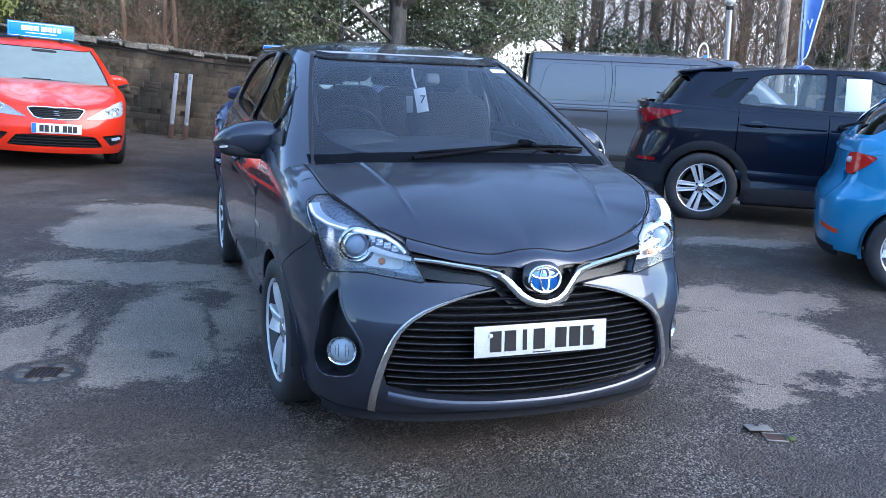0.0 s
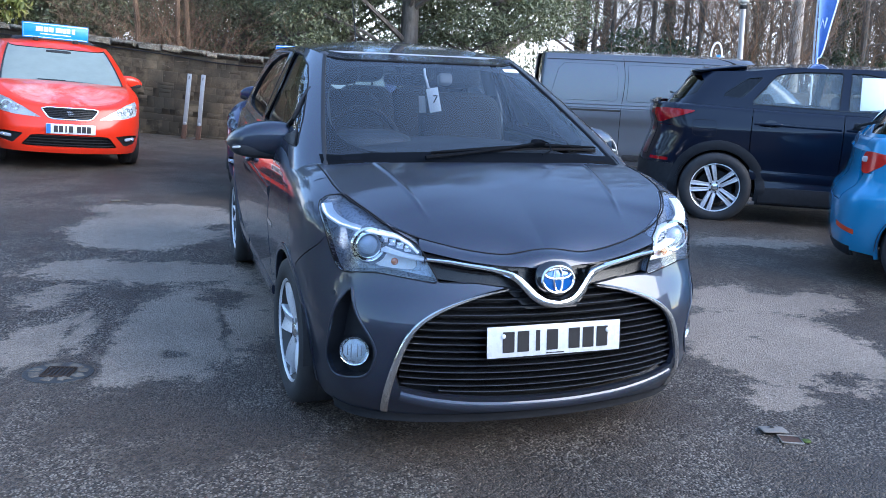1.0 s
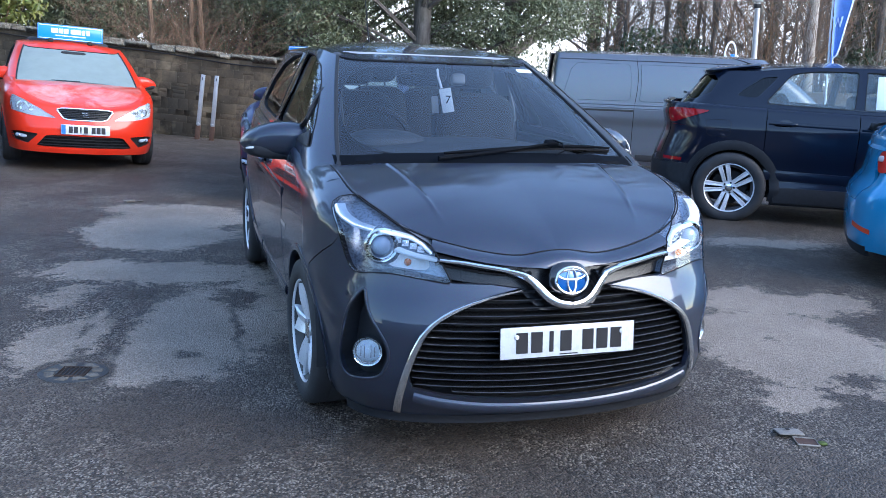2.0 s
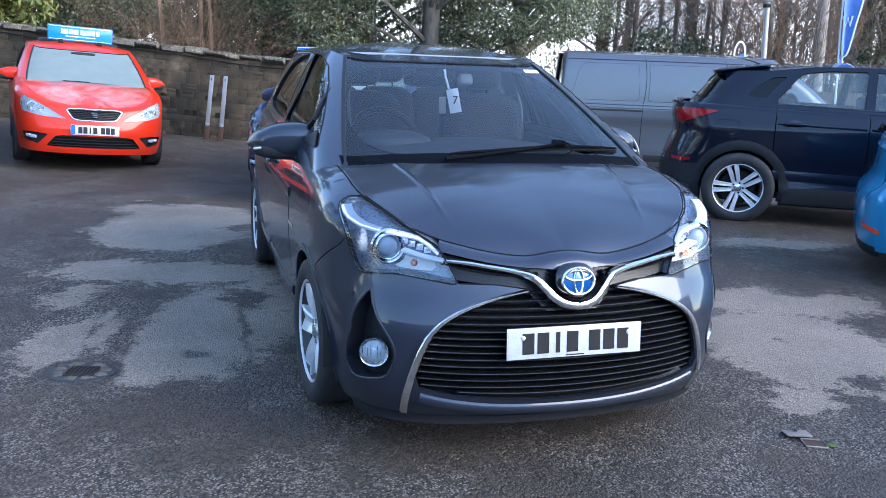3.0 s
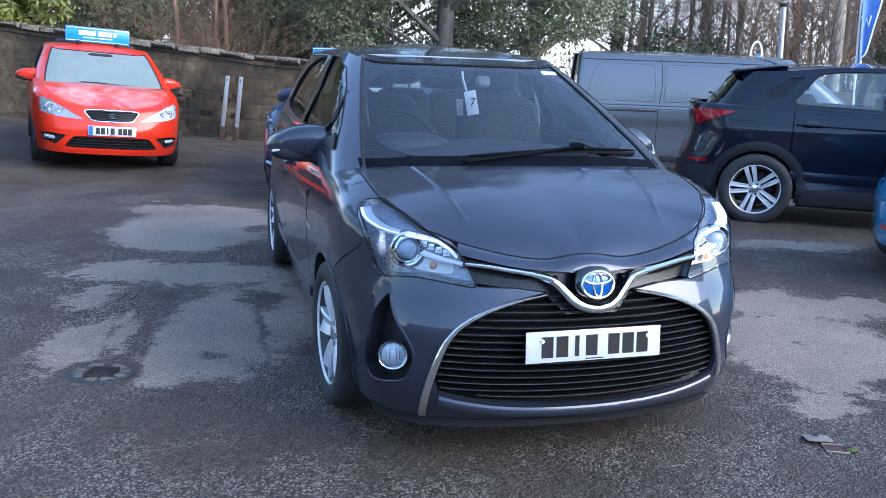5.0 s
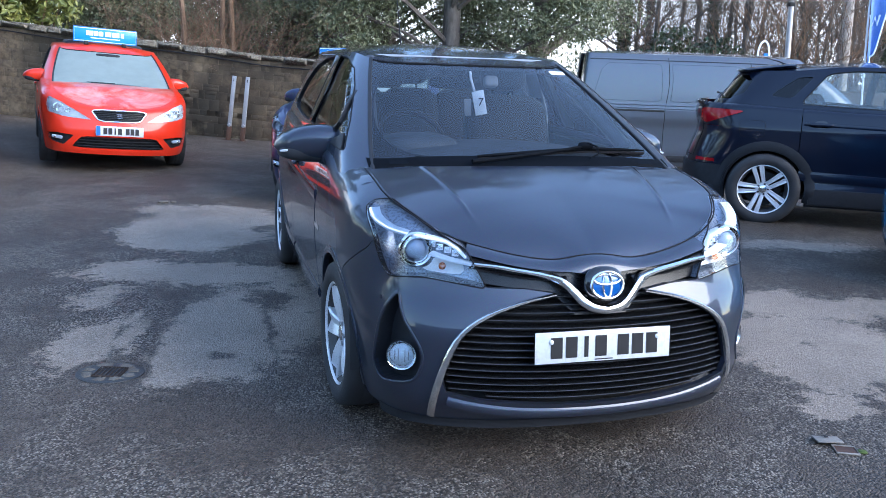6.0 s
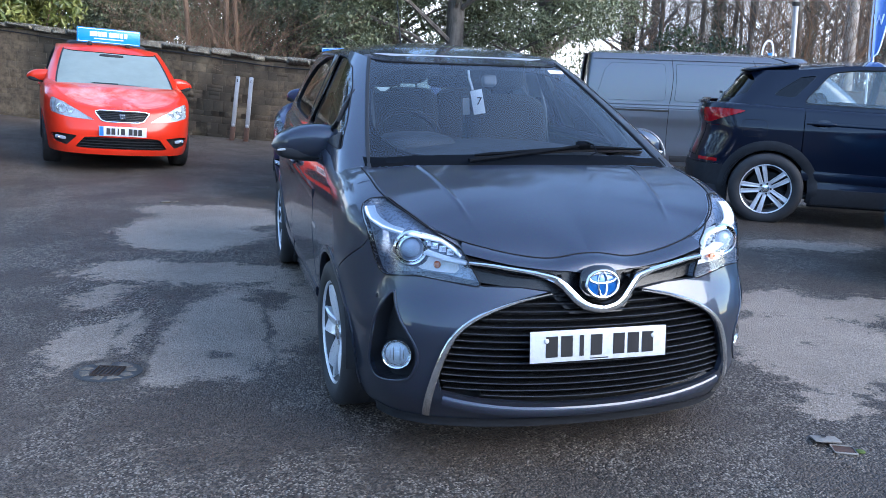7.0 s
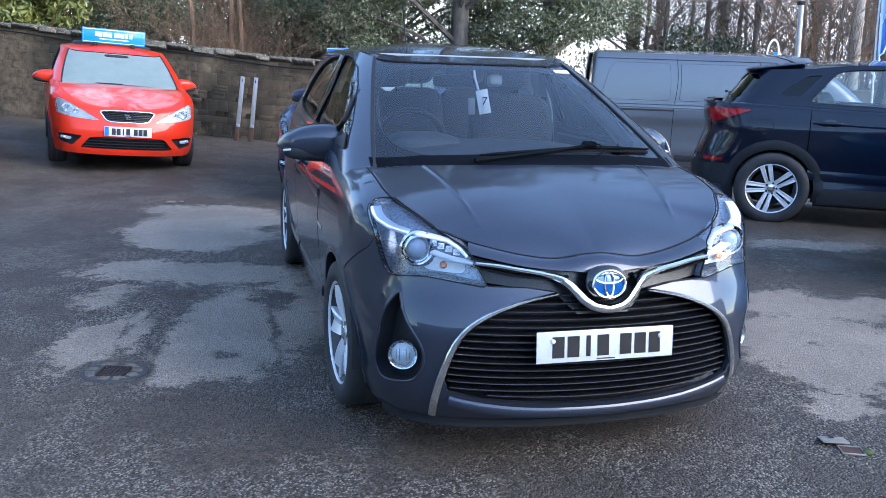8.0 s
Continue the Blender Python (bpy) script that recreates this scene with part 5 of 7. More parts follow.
def roof_sign(car, at, wide=.84, high=.20, tilt=0):
    """A blue dealer board on the roof: board, border, bars in place of its words."""
    b = part("roof_sign", box((wide, .05, high), (0, 0, 0), bevel=.008), SIGN_BLUE, car, "blue dealer sign board with white bars")
    b.matrix_local = pose(*at, tilt, 0, 0)
    part("sign_border", tube([(x, -.027, z) for x, z in ((-wide * .48, -high * .42), (wide * .48, -high * .42), (wide * .48, high * .42), (-wide * .48, high * .42))], .004, 6, closed=True), SIGN_WHITE, b)
    spans = [(-.25, -.16), (-.15, -.10), (-.09, -.03), (.0, .075), (.085, .135), (.145, .185), (.205, .245)]
    for a, c in spans:
        part("word_bar", box(((c - a) * wide / .84, .003, high * .30), ((a + c) / 2 * wide / .84, -.0265, high * .10), bevel=.0008), SIGN_WHITE, b)
    part("word_line", box((wide * .46, .003, high * .06), (0, -.0265, -high * .20)), SIGN_WHITE, b)
    for x in (-wide * .3, wide * .3):
        part("sign_foot", box((.06, .14, .05), (x, .03, -high / 2 - .01), bevel=.01), BLACK_PLASTIC, b)


SMALL_CABIN = Cabin(front=[(.92, .80), (.985, .95), (1.1, 1.2), (1.2, 1.42), (1.30, 1.65), (1.39, 1.88)], back=[(.92, 3.86), (1.05, 3.78), (1.2, 3.68), (1.39, 3.46)],
                    width=[(.92, .80), (1.0, .79), (1.1, .765), (1.2, .732), (1.3, .692), (1.39, .645)], power=(4.4, 3.0), reach=(.55, .4), taper=.06)
SMALL_WINS = [dict(outline=[(1.38, 1.02), (1.50, 1.12), (1.70, 1.22), (1.95, 1.32), (2.15, 1.345), (2.30, 1.35), (2.33, 1.05), (1.9, 1.035)], glass=SIDE_GLASS),
              dict(outline=[(2.41, 1.055), (2.39, 1.35), (2.75, 1.34), (3.0, 1.30), (3.2, 1.20), (3.22, 1.09), (2.8, 1.065)], glass=SIDE_GLASS)]
SMALL = dict(axles=(.805, 3.315), tyre=.302, arch=.335, hood_s=1.40, nose_s=1.10, doors=[1.30, 2.34, 3.22], tail_s=.78, track=.735, rim=.21, tread=.19, wheel="broad",
             handle_z=.86, hood_rear=.86, hood_z=.965, cowl=.70, zlo=.94, zhi=1.385, windows=SMALL_WINS, screen=SCREEN, rear=SIDE_GLASS, mirror=(.875, 1.40, .995),
             creases=[(.79, .05, .006)], rear_glass=[(2.62, 1.10), (3.18, 1.08), (3.18, 1.34), (2.66, 1.34)], crown=.062)


def front_face(car, L, sh, grille, lower, lamp, fogs, P, badge=True, bowl=None):
    """Grille, lower intake, lamps and fog slots set into a nose."""
    g = part("main_grille", panel(L, grille, step=.03, depth=-.03, raise_by=-.03), GRILLE_BLACK, car, "black mesh grille in a chrome frame")
    loop = np.concatenate([dense(grille, .03), dense(grille, .03)[:1]])
    part("grille_frame", ribbon(L, loop, .016, .006), CHROME, g)
    zs = np.linspace(grille[:, 1].min() + .015, grille[:, 1].max() - .015, 6)
    for z in zs:
        w = max(abs(a) for a, b in dense(grille, .01) if abs(b - z) < .012) - .012
        part("slat", ribbon(lambda s, q, off=0.0: L(s, q, np.asarray(off) - .024), [(t * w, z) for t in np.linspace(-1, 1, 20)], .008, .012), BLACK_PLASTIC, g)
    if badge:
        for dz, sh_ in ((.022, -.006), (0, 0), (-.022, .006)):
            path = [(t * .030 + sh_, float(np.mean(grille[:, 1])) + dz) for t in np.linspace(-1, 1, 8)]
            part("badge_bar", ribbon(L, path, .013, .008, sink=.03), CHROME, g)
    lo = part("lower_intake", panel(L, lower, step=.04, depth=-.04, raise_by=-.04), GRILLE_BLACK, car)
    for z in np.linspace(lower[:, 1].min() + .02, lower[:, 1].max() - .015, 4):
        w = max(abs(a) for a, b in dense(lower, .01) if abs(b - z) < .012) - .015
        part("slat", ribbon(lambda s, q, off=0.0: L(s, q, np.asarray(off) - .03), [(t * w, z) for t in np.linspace(-1, 1, 20)], .010, .014), BLACK_PLASTIC, lo)
    for sgn in (1, -1):
        b = part("headlamp", panel(L, lamp * (sgn, 1), step=.035, depth=-.05, raise_by=-.05), bowl or LAMP_PALE, car, "clear silver headlamp")
        part("lamp_cover", panel(L, grown(lamp, -.002) * (sgn, 1), step=.035, depth=.004, raise_by=.001), LAMP_COVER if bowl else pane_lamp, b)
        c = lamp.mean(0)
        q = Vector(sh.point(sgn * (c[0] + .05), c[1] + .005, -.03))
        part("lamp_bowl", lathe([(.058, -.02), (.058, .012), (.050, .014), (.045, -.01), (.02, -.02), (0, -.02)], 30, None, pose(q.x, q.y, q.z, 90, 0, sgn * 10)), bowl or CHROME, b)
        q = Vector(sh.point(sgn * (c[0] - .08), c[1] - .01, -.03))
        part("lamp_bowl", lathe([(.036, -.02), (.036, .010), (.030, .012), (.026, -.01), (0, -.015)], 26, None, pose(q.x, q.y, q.z, 90, 0, sgn * 6)), bowl or CHROME, b)
        f = part("fog_slot", panel(L, fogs * (sgn, 1), step=.03, depth=-.04, raise_by=-.04), BLACK_PLASTIC, car)
        c = fogs.mean(0)
        q = Vector(sh.point(sgn * c[0], c[1], -.015))
        part("fog_lamp", blob((.13, .03, .040), (0, 0, 0), (0, 0, 0), (.5, .5), 20, 8), LENS_GREY, f).matrix_local = pose(q.x, q.y, q.z, 0, sgn * -6, sgn * 32)
        part("fog_bulb", blob((.03, .03, .03), (0, 0, 0), (0, 0, 0), (1, 1), 12, 8), CHROME, f).matrix_local = pose(q.x + sgn * .02, q.y, q.z)


pane_lamp = pane("lamp_plastic", (.80, .85, .9), 1.45, .25, (.6, .66, .72))


def red_hatchback():
    grille = rounded([(-.325, .705), (.325, .705), (.225, .578), (-.225, .578)], 2, .12)
    lower = rounded([(-.41, .400), (.41, .400), (.53, .265), (-.53, .265)], 2, .08)
    lamp = rounded([(.305, .588), (.50, .690), (.70, .768), (.925, .812), (.925, .715), (.88, .645), (.60, .604)], 2, .07)
    fogs = rounded([(.49, .405), (.70, .420), (.88, .405), (.84, .325), (.62, .285)], 2, .08)
    spec = dict(SMALL, screen=FROST, header=.05, bonnet_mat=RED_FROSTED, front_holes=[grille, lower], front_pairs=[lamp, fogs], nose_s=1.05)
    m = pose(-3.729, 9.787, .02, .96, 3.19, 25.77)
    car, H, L = plain_car("hatchback_car", m, "bright red hatchback car with a misted windscreen and blue roof sign", RED_SHELL, SMALL_CABIN, RED_PAINT, spec)
    front_face(car, L, RED_SHELL, grille, lower, lamp, fogs, RED_PAINT)
    number_plate(car, pose(0, -.008, .474, -3, 0, 0), blue=True, screws=False)
    roof_sign(car, (-.01, 1.95, 1.545), .79, .195)
    part("mirror_sensor", blob((.30, .03, .04), (0, 1.635, 1.296), (-25, 0, 0), (.5, .6), 20, 8), BLACK_PLASTIC, car)
    part("wiper_arm", tube([(-.05, .90, .958), (.30, .96, .966), (.62, 1.07, .966)], .010, 6), BLACK_PLASTIC, car)
    part("wiper_arm", tube([(-.55, 1.0, .958), (-.25, .93, .968), (.02, .92, .97)], .010, 6), BLACK_PLASTIC, car)


RED_SHELL = Shell(HATCH_PLAN, low=[(0, .19), (.6, .195), (.95, .2), (1.3, .19), (3.8, .2), (4.6, .25), (5.2, .25)],
                  top=[(0, .725), (.25, .735), (.45, .76), (.75, .82), (1.05, .89), (1.3, .945), (1.6, .97), (3.0, 1.01), (4.2, 1.04), (5.2, 1.04)],
                  nose=[(.15, .07), (.24, .03), (.32, .012), (.44, .0), (.56, .02), (.64, .045), (.72, .07), (.80, .09), (1.05, .14)],
                  side=[(.15, .075), (.22, .05), (.34, .028), (.52, .008), (.66, .0), (.78, .004), (.90, .022), (1.0, .045), (1.1, .07)],
                  tail=[(.15, .06), (.3, .02), (.5, .0), (.7, .02), (.9, .05), (1.1, .1)], turn=(.55, 1.15),
                  rim=([(0, .07), (.5, .08), (1.0, .12), (1.5, .10), (1.8, .03), (5.2, .03)], [(0, .05), (.5, .06), (1.0, .10), (1.5, .10), (1.8, .04), (5.2, .04)]))
red_hatchback()


def navy_hatchback():
    grille = rounded([(-.30, .68), (.30, .68), (.22, .60), (-.22, .60)], 2, .12)
    lower = rounded([(-.40, .42), (.40, .42), (.50, .28), (-.50, .28)], 2, .12)
    lamp = rounded([(.42, .62), (.60, .72), (.80, .80), (1.0, .86), (1.02, .80), (.92, .70), (.72, .65)], 2, .16)
    fogs = rounded([(.60, .42), (.76, .43), (.80, .36), (.64, .34)], 2, .16)
    # FROST screen supplies the white patches seen through the grey car's glass
    spec = dict(SMALL, front_holes=[grille, lower], front_pairs=[lamp, fogs], nose_s=1.12, screen=FROST)
    x, y = -.957, 7.96
    car, H, L = plain_car("hatchback_car", pose(x, y, .0, 0, 0, -8), "dark blue hatchback car with a blue roof sign", RED_SHELL, SMALL_CABIN, NAVY_PAINT, spec)
    front_face(car, L, RED_SHELL, grille, lower, lamp, fogs, NAVY_PAINT, bowl=LAMP_INNER)
    number_plate(car, pose(0, -.008, .50, -3, 0, 0), screws=False)
    roof_sign(car, (-.53, 2.05, 1.465), .46, .13)


navy_hatchback()


def charcoal_hatchback():
    grille = rounded([(-.30, .68), (.30, .68), (.22, .60), (-.22, .60)], 2, .12)
    lower = rounded([(-.40, .42), (.40, .42), (.50, .28), (-.50, .28)], 2, .12)
    lamp = rounded([(.42, .62), (.60, .72), (.80, .80), (1.0, .86), (1.02, .80), (.92, .70), (.72, .65)], 2, .16)
    fogs = rounded([(.60, .42), (.76, .43), (.80, .36), (.64, .34)], 2, .16)
    spec = dict(SMALL, front_holes=[grille, lower], front_pairs=[lamp, fogs], nose_s=1.12)
    car, H, L = plain_car("hatchback_car", pose(-5.32, 7.82, 0, 0, 0, 25.8), "charcoal hatchback car with silver wheels", RED_SHELL, SMALL_CABIN, DARK_PAINT, spec)
    front_face(car, L, RED_SHELL, grille, lower, lamp, fogs, DARK_PAINT)


charcoal_hatchback()

# the bright blue hatchback, seen from behind
BLUE_SHELL = Shell(HATCH_PLAN, low=[(0, .215), (.6, .22), (.95, .2), (1.3, .19), (3.8, .2), (4.6, .25), (5.2, .25)],
                   top=[(0, .725), (.25, .735), (.45, .76), (.75, .82), (1.05, .89), (1.3, .945), (1.6, .97), (3.0, 1.01), (4.2, 1.04), (5.2, 1.04)],
                   nose=[(.15, .07), (.24, .03), (.32, .012), (.44, .0), (.56, .02), (.64, .045), (.72, .07), (.80, .09), (1.05, .14)],
                   side=[(.15, .075), (.22, .05), (.34, .028), (.52, .008), (.66, .0), (.78, .004), (.90, .022), (1.0, .045), (1.1, .07)],
                   tail=[(.15, .08), (.26, .03), (.40, .005), (.56, .0), (.63, .012), (.68, .05), (.74, .088), (.84, .105), (.95, .115), (1.1, .15)], turn=(.55, 1.15),
                   rim=([(0, .07), (.5, .08), (1.0, .12), (1.5, .10), (1.8, .03), (5.2, .03)], [(0, .05), (.5, .06), (1.0, .10), (1.5, .10), (1.8, .04), (5.2, .04)]))


def blue_hatchback():
    sh = BLUE_SHELL
    n = sh.length
    lamp = rounded([(n - .60, .79), (n - .54, .87), (n - .58, .935), (n - .74, .945), (n - .94, .925), (n - .86, .85), (n - .74, .79)], 2, .16)
    refl = [(n - .50, .425), (n - .74, .395), (n - .74, .362), (n - .50, .392)]

    def tail(car, sh, L):
        flat = lambda s, z, off=0.0: L(np.where(np.asarray(s) >= 0, 1, -1) * (n - np.abs(s)), z, off)
        gate = [(s, .58) for s in np.linspace(-.48, .48, 12)] + [(.60, .70), (.52, .80), (.46, .90)] + [(s, 1.03) for s in np.linspace(.56, -.56, 12)] + [(-.46, .90), (-.52, .80), (-.60, .70)]
        part("tailgate", panel(flat, gate, step=.04, depth=.02), BLUE_PAINT, car)
        reach = SMALL["tail_s"]
        bum = [(s, .24) for s in np.linspace(-reach, reach, 24)] + [(reach, .79), (.64, .79), (.61, .70)] + [(s, .575) for s in np.linspace(.49, -.49, 10)] + [(-.61, .70), (-.64, .79), (-reach, .79)]
        part("rear_bumper", panel(flat, bum, [np.array([(sg * (n - a), b) for a, b in refl]) for sg in (1, -1)], step=.035, depth=.03), BLUE_PAINT, car)
        part("rear_valance", panel(flat, [(s, .20) for s in np.linspace(-.7, .7, 20)] + [(s, .27) for s in np.linspace(.7, -.7, 20)], step=.04, depth=.03, raise_by=.004), BLACK_PLASTIC, car)
        upper = [(s, .80) for s in np.linspace(.45, reach, 4)] + [(s, 1.039) for s in np.linspace(reach, .57, 6)] + [(.47, .90), (.53, .81)]
        for sgn in (1, -1):
            part("rear_corner", panel(flat, np.array(upper) * (sgn, 1), [np.array([(n - a, b) for a, b in lamp]) * (sgn, 1)], step=.03, depth=.015), BLUE_PAINT, car)
            tl = part("tail_lamp", panel(L, lamp * (sgn, 1), step=.03, depth=.03, raise_by=.008), LENS_SCARLET, car, "red tail lamp with a clear reversing lamp")
            c = sh.point(sgn * (n - .63), .885, .012)
            part("reversing_lamp", blob((.055, .03, .045), Vector(c), (0, 0, sgn * -40), (.8, .8), 18, 10), LAMP_DIFFUSER, tl)
            part("lamp_band", panel(L, rounded(np.array([(n - .70, .90), (n - .88, .912), (n - .78, .928), (n - .70, .932)]), 1) * (sgn, 1), step=.03, depth=.003, raise_by=.011), LENS_SCARLET, tl)
            part("bumper_reflector", panel(L, np.array(refl) * (sgn, 1), step=.03, depth=.02, raise_by=.003), LENS_ORANGE, car, "orange-red bumper reflector")
        number_plate(car, pose(0, 3.825, .80, 8, 0, 180), PLATE_YELLOW, screws=False)
        wp = tube([(0, 3.83, 1.08), (-.12, 3.80, 1.10), (-.36, 3.72, 1.14)], .012, 8)
        part("rear_wiper", wp, BLACK_PLASTIC, car)
        part("wiper_pivot", lathe([(.03, 0), (.03, .03), (.02, .045), (0, .05)], 18, None, pose(0, 3.81, 1.07, -75, 0, 0)), BLACK_PLASTIC, car)

    spec = dict(SMALL, doors=[1.30, 2.55], windows=[dict(outline=[(1.38, 1.02), (1.50, 1.12), (1.70, 1.22), (1.95, 1.32), (2.15, 1.345), (2.42, 1.35), (2.45, 1.05), (1.9, 1.035)], glass=SIDE_GLASS),
                dict(outline=[(2.53, 1.06), (2.50, 1.345), (2.9, 1.32), (3.15, 1.20), (3.1, 1.10)], glass=PRIVACY)], own_tail=tail, tail_pairs=[lamp], rear=PRIVACY,
                rear_glass=[(2.60, 1.07), (3.18, 1.05), (3.18, 1.36), (2.66, 1.36)])
    plain_car("hatchback_car", pose(6.95, 4.545, -.03, .3, 0, 64), "bright metallic blue hatchback car with red tail lamps", sh, SMALL_CABIN, BLUE_PAINT, spec)


blue_hatchback()

SUV_SHELL = Shell([(0, 0), (.35, .03), (.62, .14), (.80, .36), (.88, .70), (.905, 1.1), (.915, 1.8), (.917, 2.6), (.915, 3.3), (.90, 3.72), (.855, 4.0), (.74, 4.21), (.45, 4.32), (0, 4.36)],
                  low=[(0, .22), (.8, .22), (1.3, .2), (4.4, .2), (5.1, .26), (5.9, .28)],
                  top=[(0, .92), (.4, .94), (.8, .98), (1.2, 1.03), (1.6, 1.07), (2.0, 1.08), (3.4, 1.11), (4.6, 1.15), (5.9, 1.16)],
                  nose=[(.15, .08), (.3, .02), (.5, .0), (.7, .02), (.9, .08), (1.1, .15)],
                  side=[(.15, .07), (.25, .035), (.36, .012), (.42, .035), (.52, .036), (.66, .018), (.80, .004), (.92, .0), (.97, .012), (1.05, .035), (1.2, .07)],
                  tail=[(.15, .10), (.28, .03), (.45, .0), (.62, .02), (.75, .06), (.9, .10), (1.05, .07), (1.2, .1)], turn=(.6, 1.25),
                  rim=([(0, .06), (.8, .09), (1.5, .10), (1.9, .03), (6, .03)], [(0, .06), (.8, .08), (1.5, .10), (1.9, .04), (6, .04)]))
SUV_CABIN = Cabin(front=[(1.0, .86), (1.1, 1.02), (1.3, 1.40), (1.45, 1.70), (1.57, 1.98)], back=[(1.0, 4.17), (1.12, 4.12), (1.3, 3.99), (1.45, 3.88), (1.57, 3.79)],
                  width=[(1.0, .875), (1.1, .855), (1.3, .775), (1.45, .70), (1.57, .63)], power=(4.4, 3.2), reach=(.6, .45), taper=.07)


def black_suv():
    sh = SUV_SHELL
    n = sh.length
    lamp = rounded([(n - .62, .955), (n - .62, 1.09), (n - .80, 1.10), (n - 1.0, 1.095), (n - 1.20, 1.085), (n - .98, 1.01), (n - .82, .96)], 2, .14)

    def tail(car, sh, L):
        flat = lambda s, z, off=0.0: L(np.where(np.asarray(s) >= 0, 1, -1) * (n - np.abs(s)), z, off)
        reach = .95
        gate = [(s, .62) for s in np.linspace(-.60, .60, 12)] + [(s, 1.15) for s in np.linspace(.62, -.62, 12)]
        part("tailgate", panel(flat, gate, step=.05, depth=.02), BLACK_PAINT, car)
        bum = [(s, .56) for s in np.linspace(-reach, reach, 24)] + [(reach, .93), (.63, .93), (.61, .615)] + [(-.61, .615), (-.63, .93), (-reach, .93)]
        part("rear_bumper", panel(flat, bum, step=.04, depth=.03), BLACK_PAINT, car)
        val = [(s, .28) for s in np.linspace(-reach - .12, reach + .12, 26)] + [(s, .555) for s in np.linspace(reach + .05, -reach - .05, 24)]
        part("bumper_cladding", panel(flat, val, step=.05, depth=.03, raise_by=.006), BLACK_PLASTIC, car)
        lip = [(s, 1.145) for s in np.linspace(-.66, .66, 30)]
        part("tail_ledge", ribbon(flat, lip, .04, .03), BLACK_PAINT, car)
        for sgn in (1, -1):
            up = [(.625, .935), (reach, .935), (reach, 1.158), (.64, 1.155)]
            part("rear_corner", panel(flat, np.array(up) * (sgn, 1), [np.array([(n - a, b) for a, b in lamp]) * (sgn, 1)], step=.03, depth=.015), BLACK_PAINT, car)
            tl = part("tail_lamp", panel(L, lamp * (sgn, 1), step=.03, depth=.03, raise_by=.012), LENS_RED, car, "long dark red wrap-around tail lamp")
            part("lamp_band", panel(L, rounded(np.array([(n - .66, 1.0), (n - .66, 1.06), (n - .82, 1.06), (n - .80, 1.0)]), 1) * (sgn, 1), step=.03, depth=.003, raise_by=.015), LENS_RED, tl)
            part("bumper_reflector", panel(L, np.array([(n - .70, .585), (n - .94, .58), (n - .94, .61), (n - .70, .615)]) * (sgn, 1), step=.03, depth=.02, raise_by=.004), LENS_RED, car, "red bumper reflector")
            mf = box((.02, .20, .20), (sgn * .82, 4.03, .25), bevel=.006)
            part("mud_flap", mf, BLACK_PLASTIC, car)

    y0 = 3.582
    wins = [dict(outline=[(1.50, 1.125), (1.56, 1.16), (1.75, 1.29), (1.98, 1.405), (2.15, 1.46), (2.30, 1.485), (2.43, 1.49), (2.44, 1.48), (2.45, 1.14), (2.43, 1.135), (2.0, 1.13)], glass=SUV_GLASS),
            dict(outline=[(2.54, 1.14), (2.53, 1.15), (2.51, 1.485), (2.53, 1.49), (2.85, 1.488), (3.04, 1.465), (3.10, 1.445), (3.22, 1.30), (3.31, 1.19), (3.29, 1.172), (3.0, 1.15)], glass=SUV_GLASS),
            dict(outline=[(3.40, 1.215), (3.21, 1.43), (3.36, 1.415), (3.60, 1.245), (3.57, 1.228)], glass=PRIVACY, seal=BLACK_PAINT)]
    spec = dict(axles=(.91, y0), tyre=.345, arch=.385, hood_s=1.75, nose_s=1.35, doors=[1.42, 2.48, 3.30], tail_s=.95, track=.80, rim=.238, tread=.225, wheel="twin", handle_z=.985,
                hood_rear=.98, hood_z=1.06, cowl=.78, zlo=1.05, zhi=1.525, windows=wins, screen=SCREEN, rear=PRIVACY, mirror=(.96, 1.62, 1.12), creases=[(.93, .03, .006), (.44, .10, .012)],
                crease_rise=.03, own_tail=tail, tail_pairs=[lamp], sill=BLACK_PLASTIC, arch_mat=BLACK_PLASTIC, lip=(.095, .012), crown=.055, seat_up=.02,
                rear_glass=[(2.60, 1.20), (3.18, 1.18), (3.18, 1.43), (2.66, 1.43)], handle=BLACK_PAINT, drop=.055)
    car, H, L = plain_car("suv_car", pose(6.84, 7.744, 0, -.43, .3, 72), "glossy black SUV with bright silver twin-spoke wheels and black cladding", sh, SUV_CABIN, BLACK_PAINT, spec, category="car")
    for sgn in (1, -1):
        S = lambda y: sgn * sh.s_at(y=y)
        flap = rounded(np.array([(S(3.62), .84), (S(3.84), .84), (S(3.86), 1.0), (S(3.62), 1.0)]), 2, .15)
        part("fuel_flap", panel(L, flap, step=.05, depth=.004, raise_by=.001), BLACK_PAINT, car)
        edge = np.concatenate([dense(flap, .03), dense(flap, .03)[:1]])
        part("flap_gap", ribbon(L, edge, .005, .0015), SEAL, car)
        part("sill_cladding", ribbon(L, [(sgn * s, .30) for s in np.linspace(sh.s_at(y=1.32), sh.s_at(y=3.17), 24)], .16, .012), BLACK_PLASTIC, car)
        part("door_chrome", ribbon(H.lift, H.at([(1.6, 1.122), (2.4, 1.132), (3.3, 1.165)], sgn), .012, .003), BLACK_GLOSS, car)
    part("roof_spoiler", blob((1.22, .56, .055), (0, 3.63, 1.497), (-7.5, 0, 0), (.3, .6), 30, 10), BLACK_PAINT, car)
    part("aerial", tube([(.0, 3.40, 1.53), (0, 3.50, 1.57), (0, 3.62, 1.60)], [.012, .006, .003], 8), BLACK_PLASTIC, car)
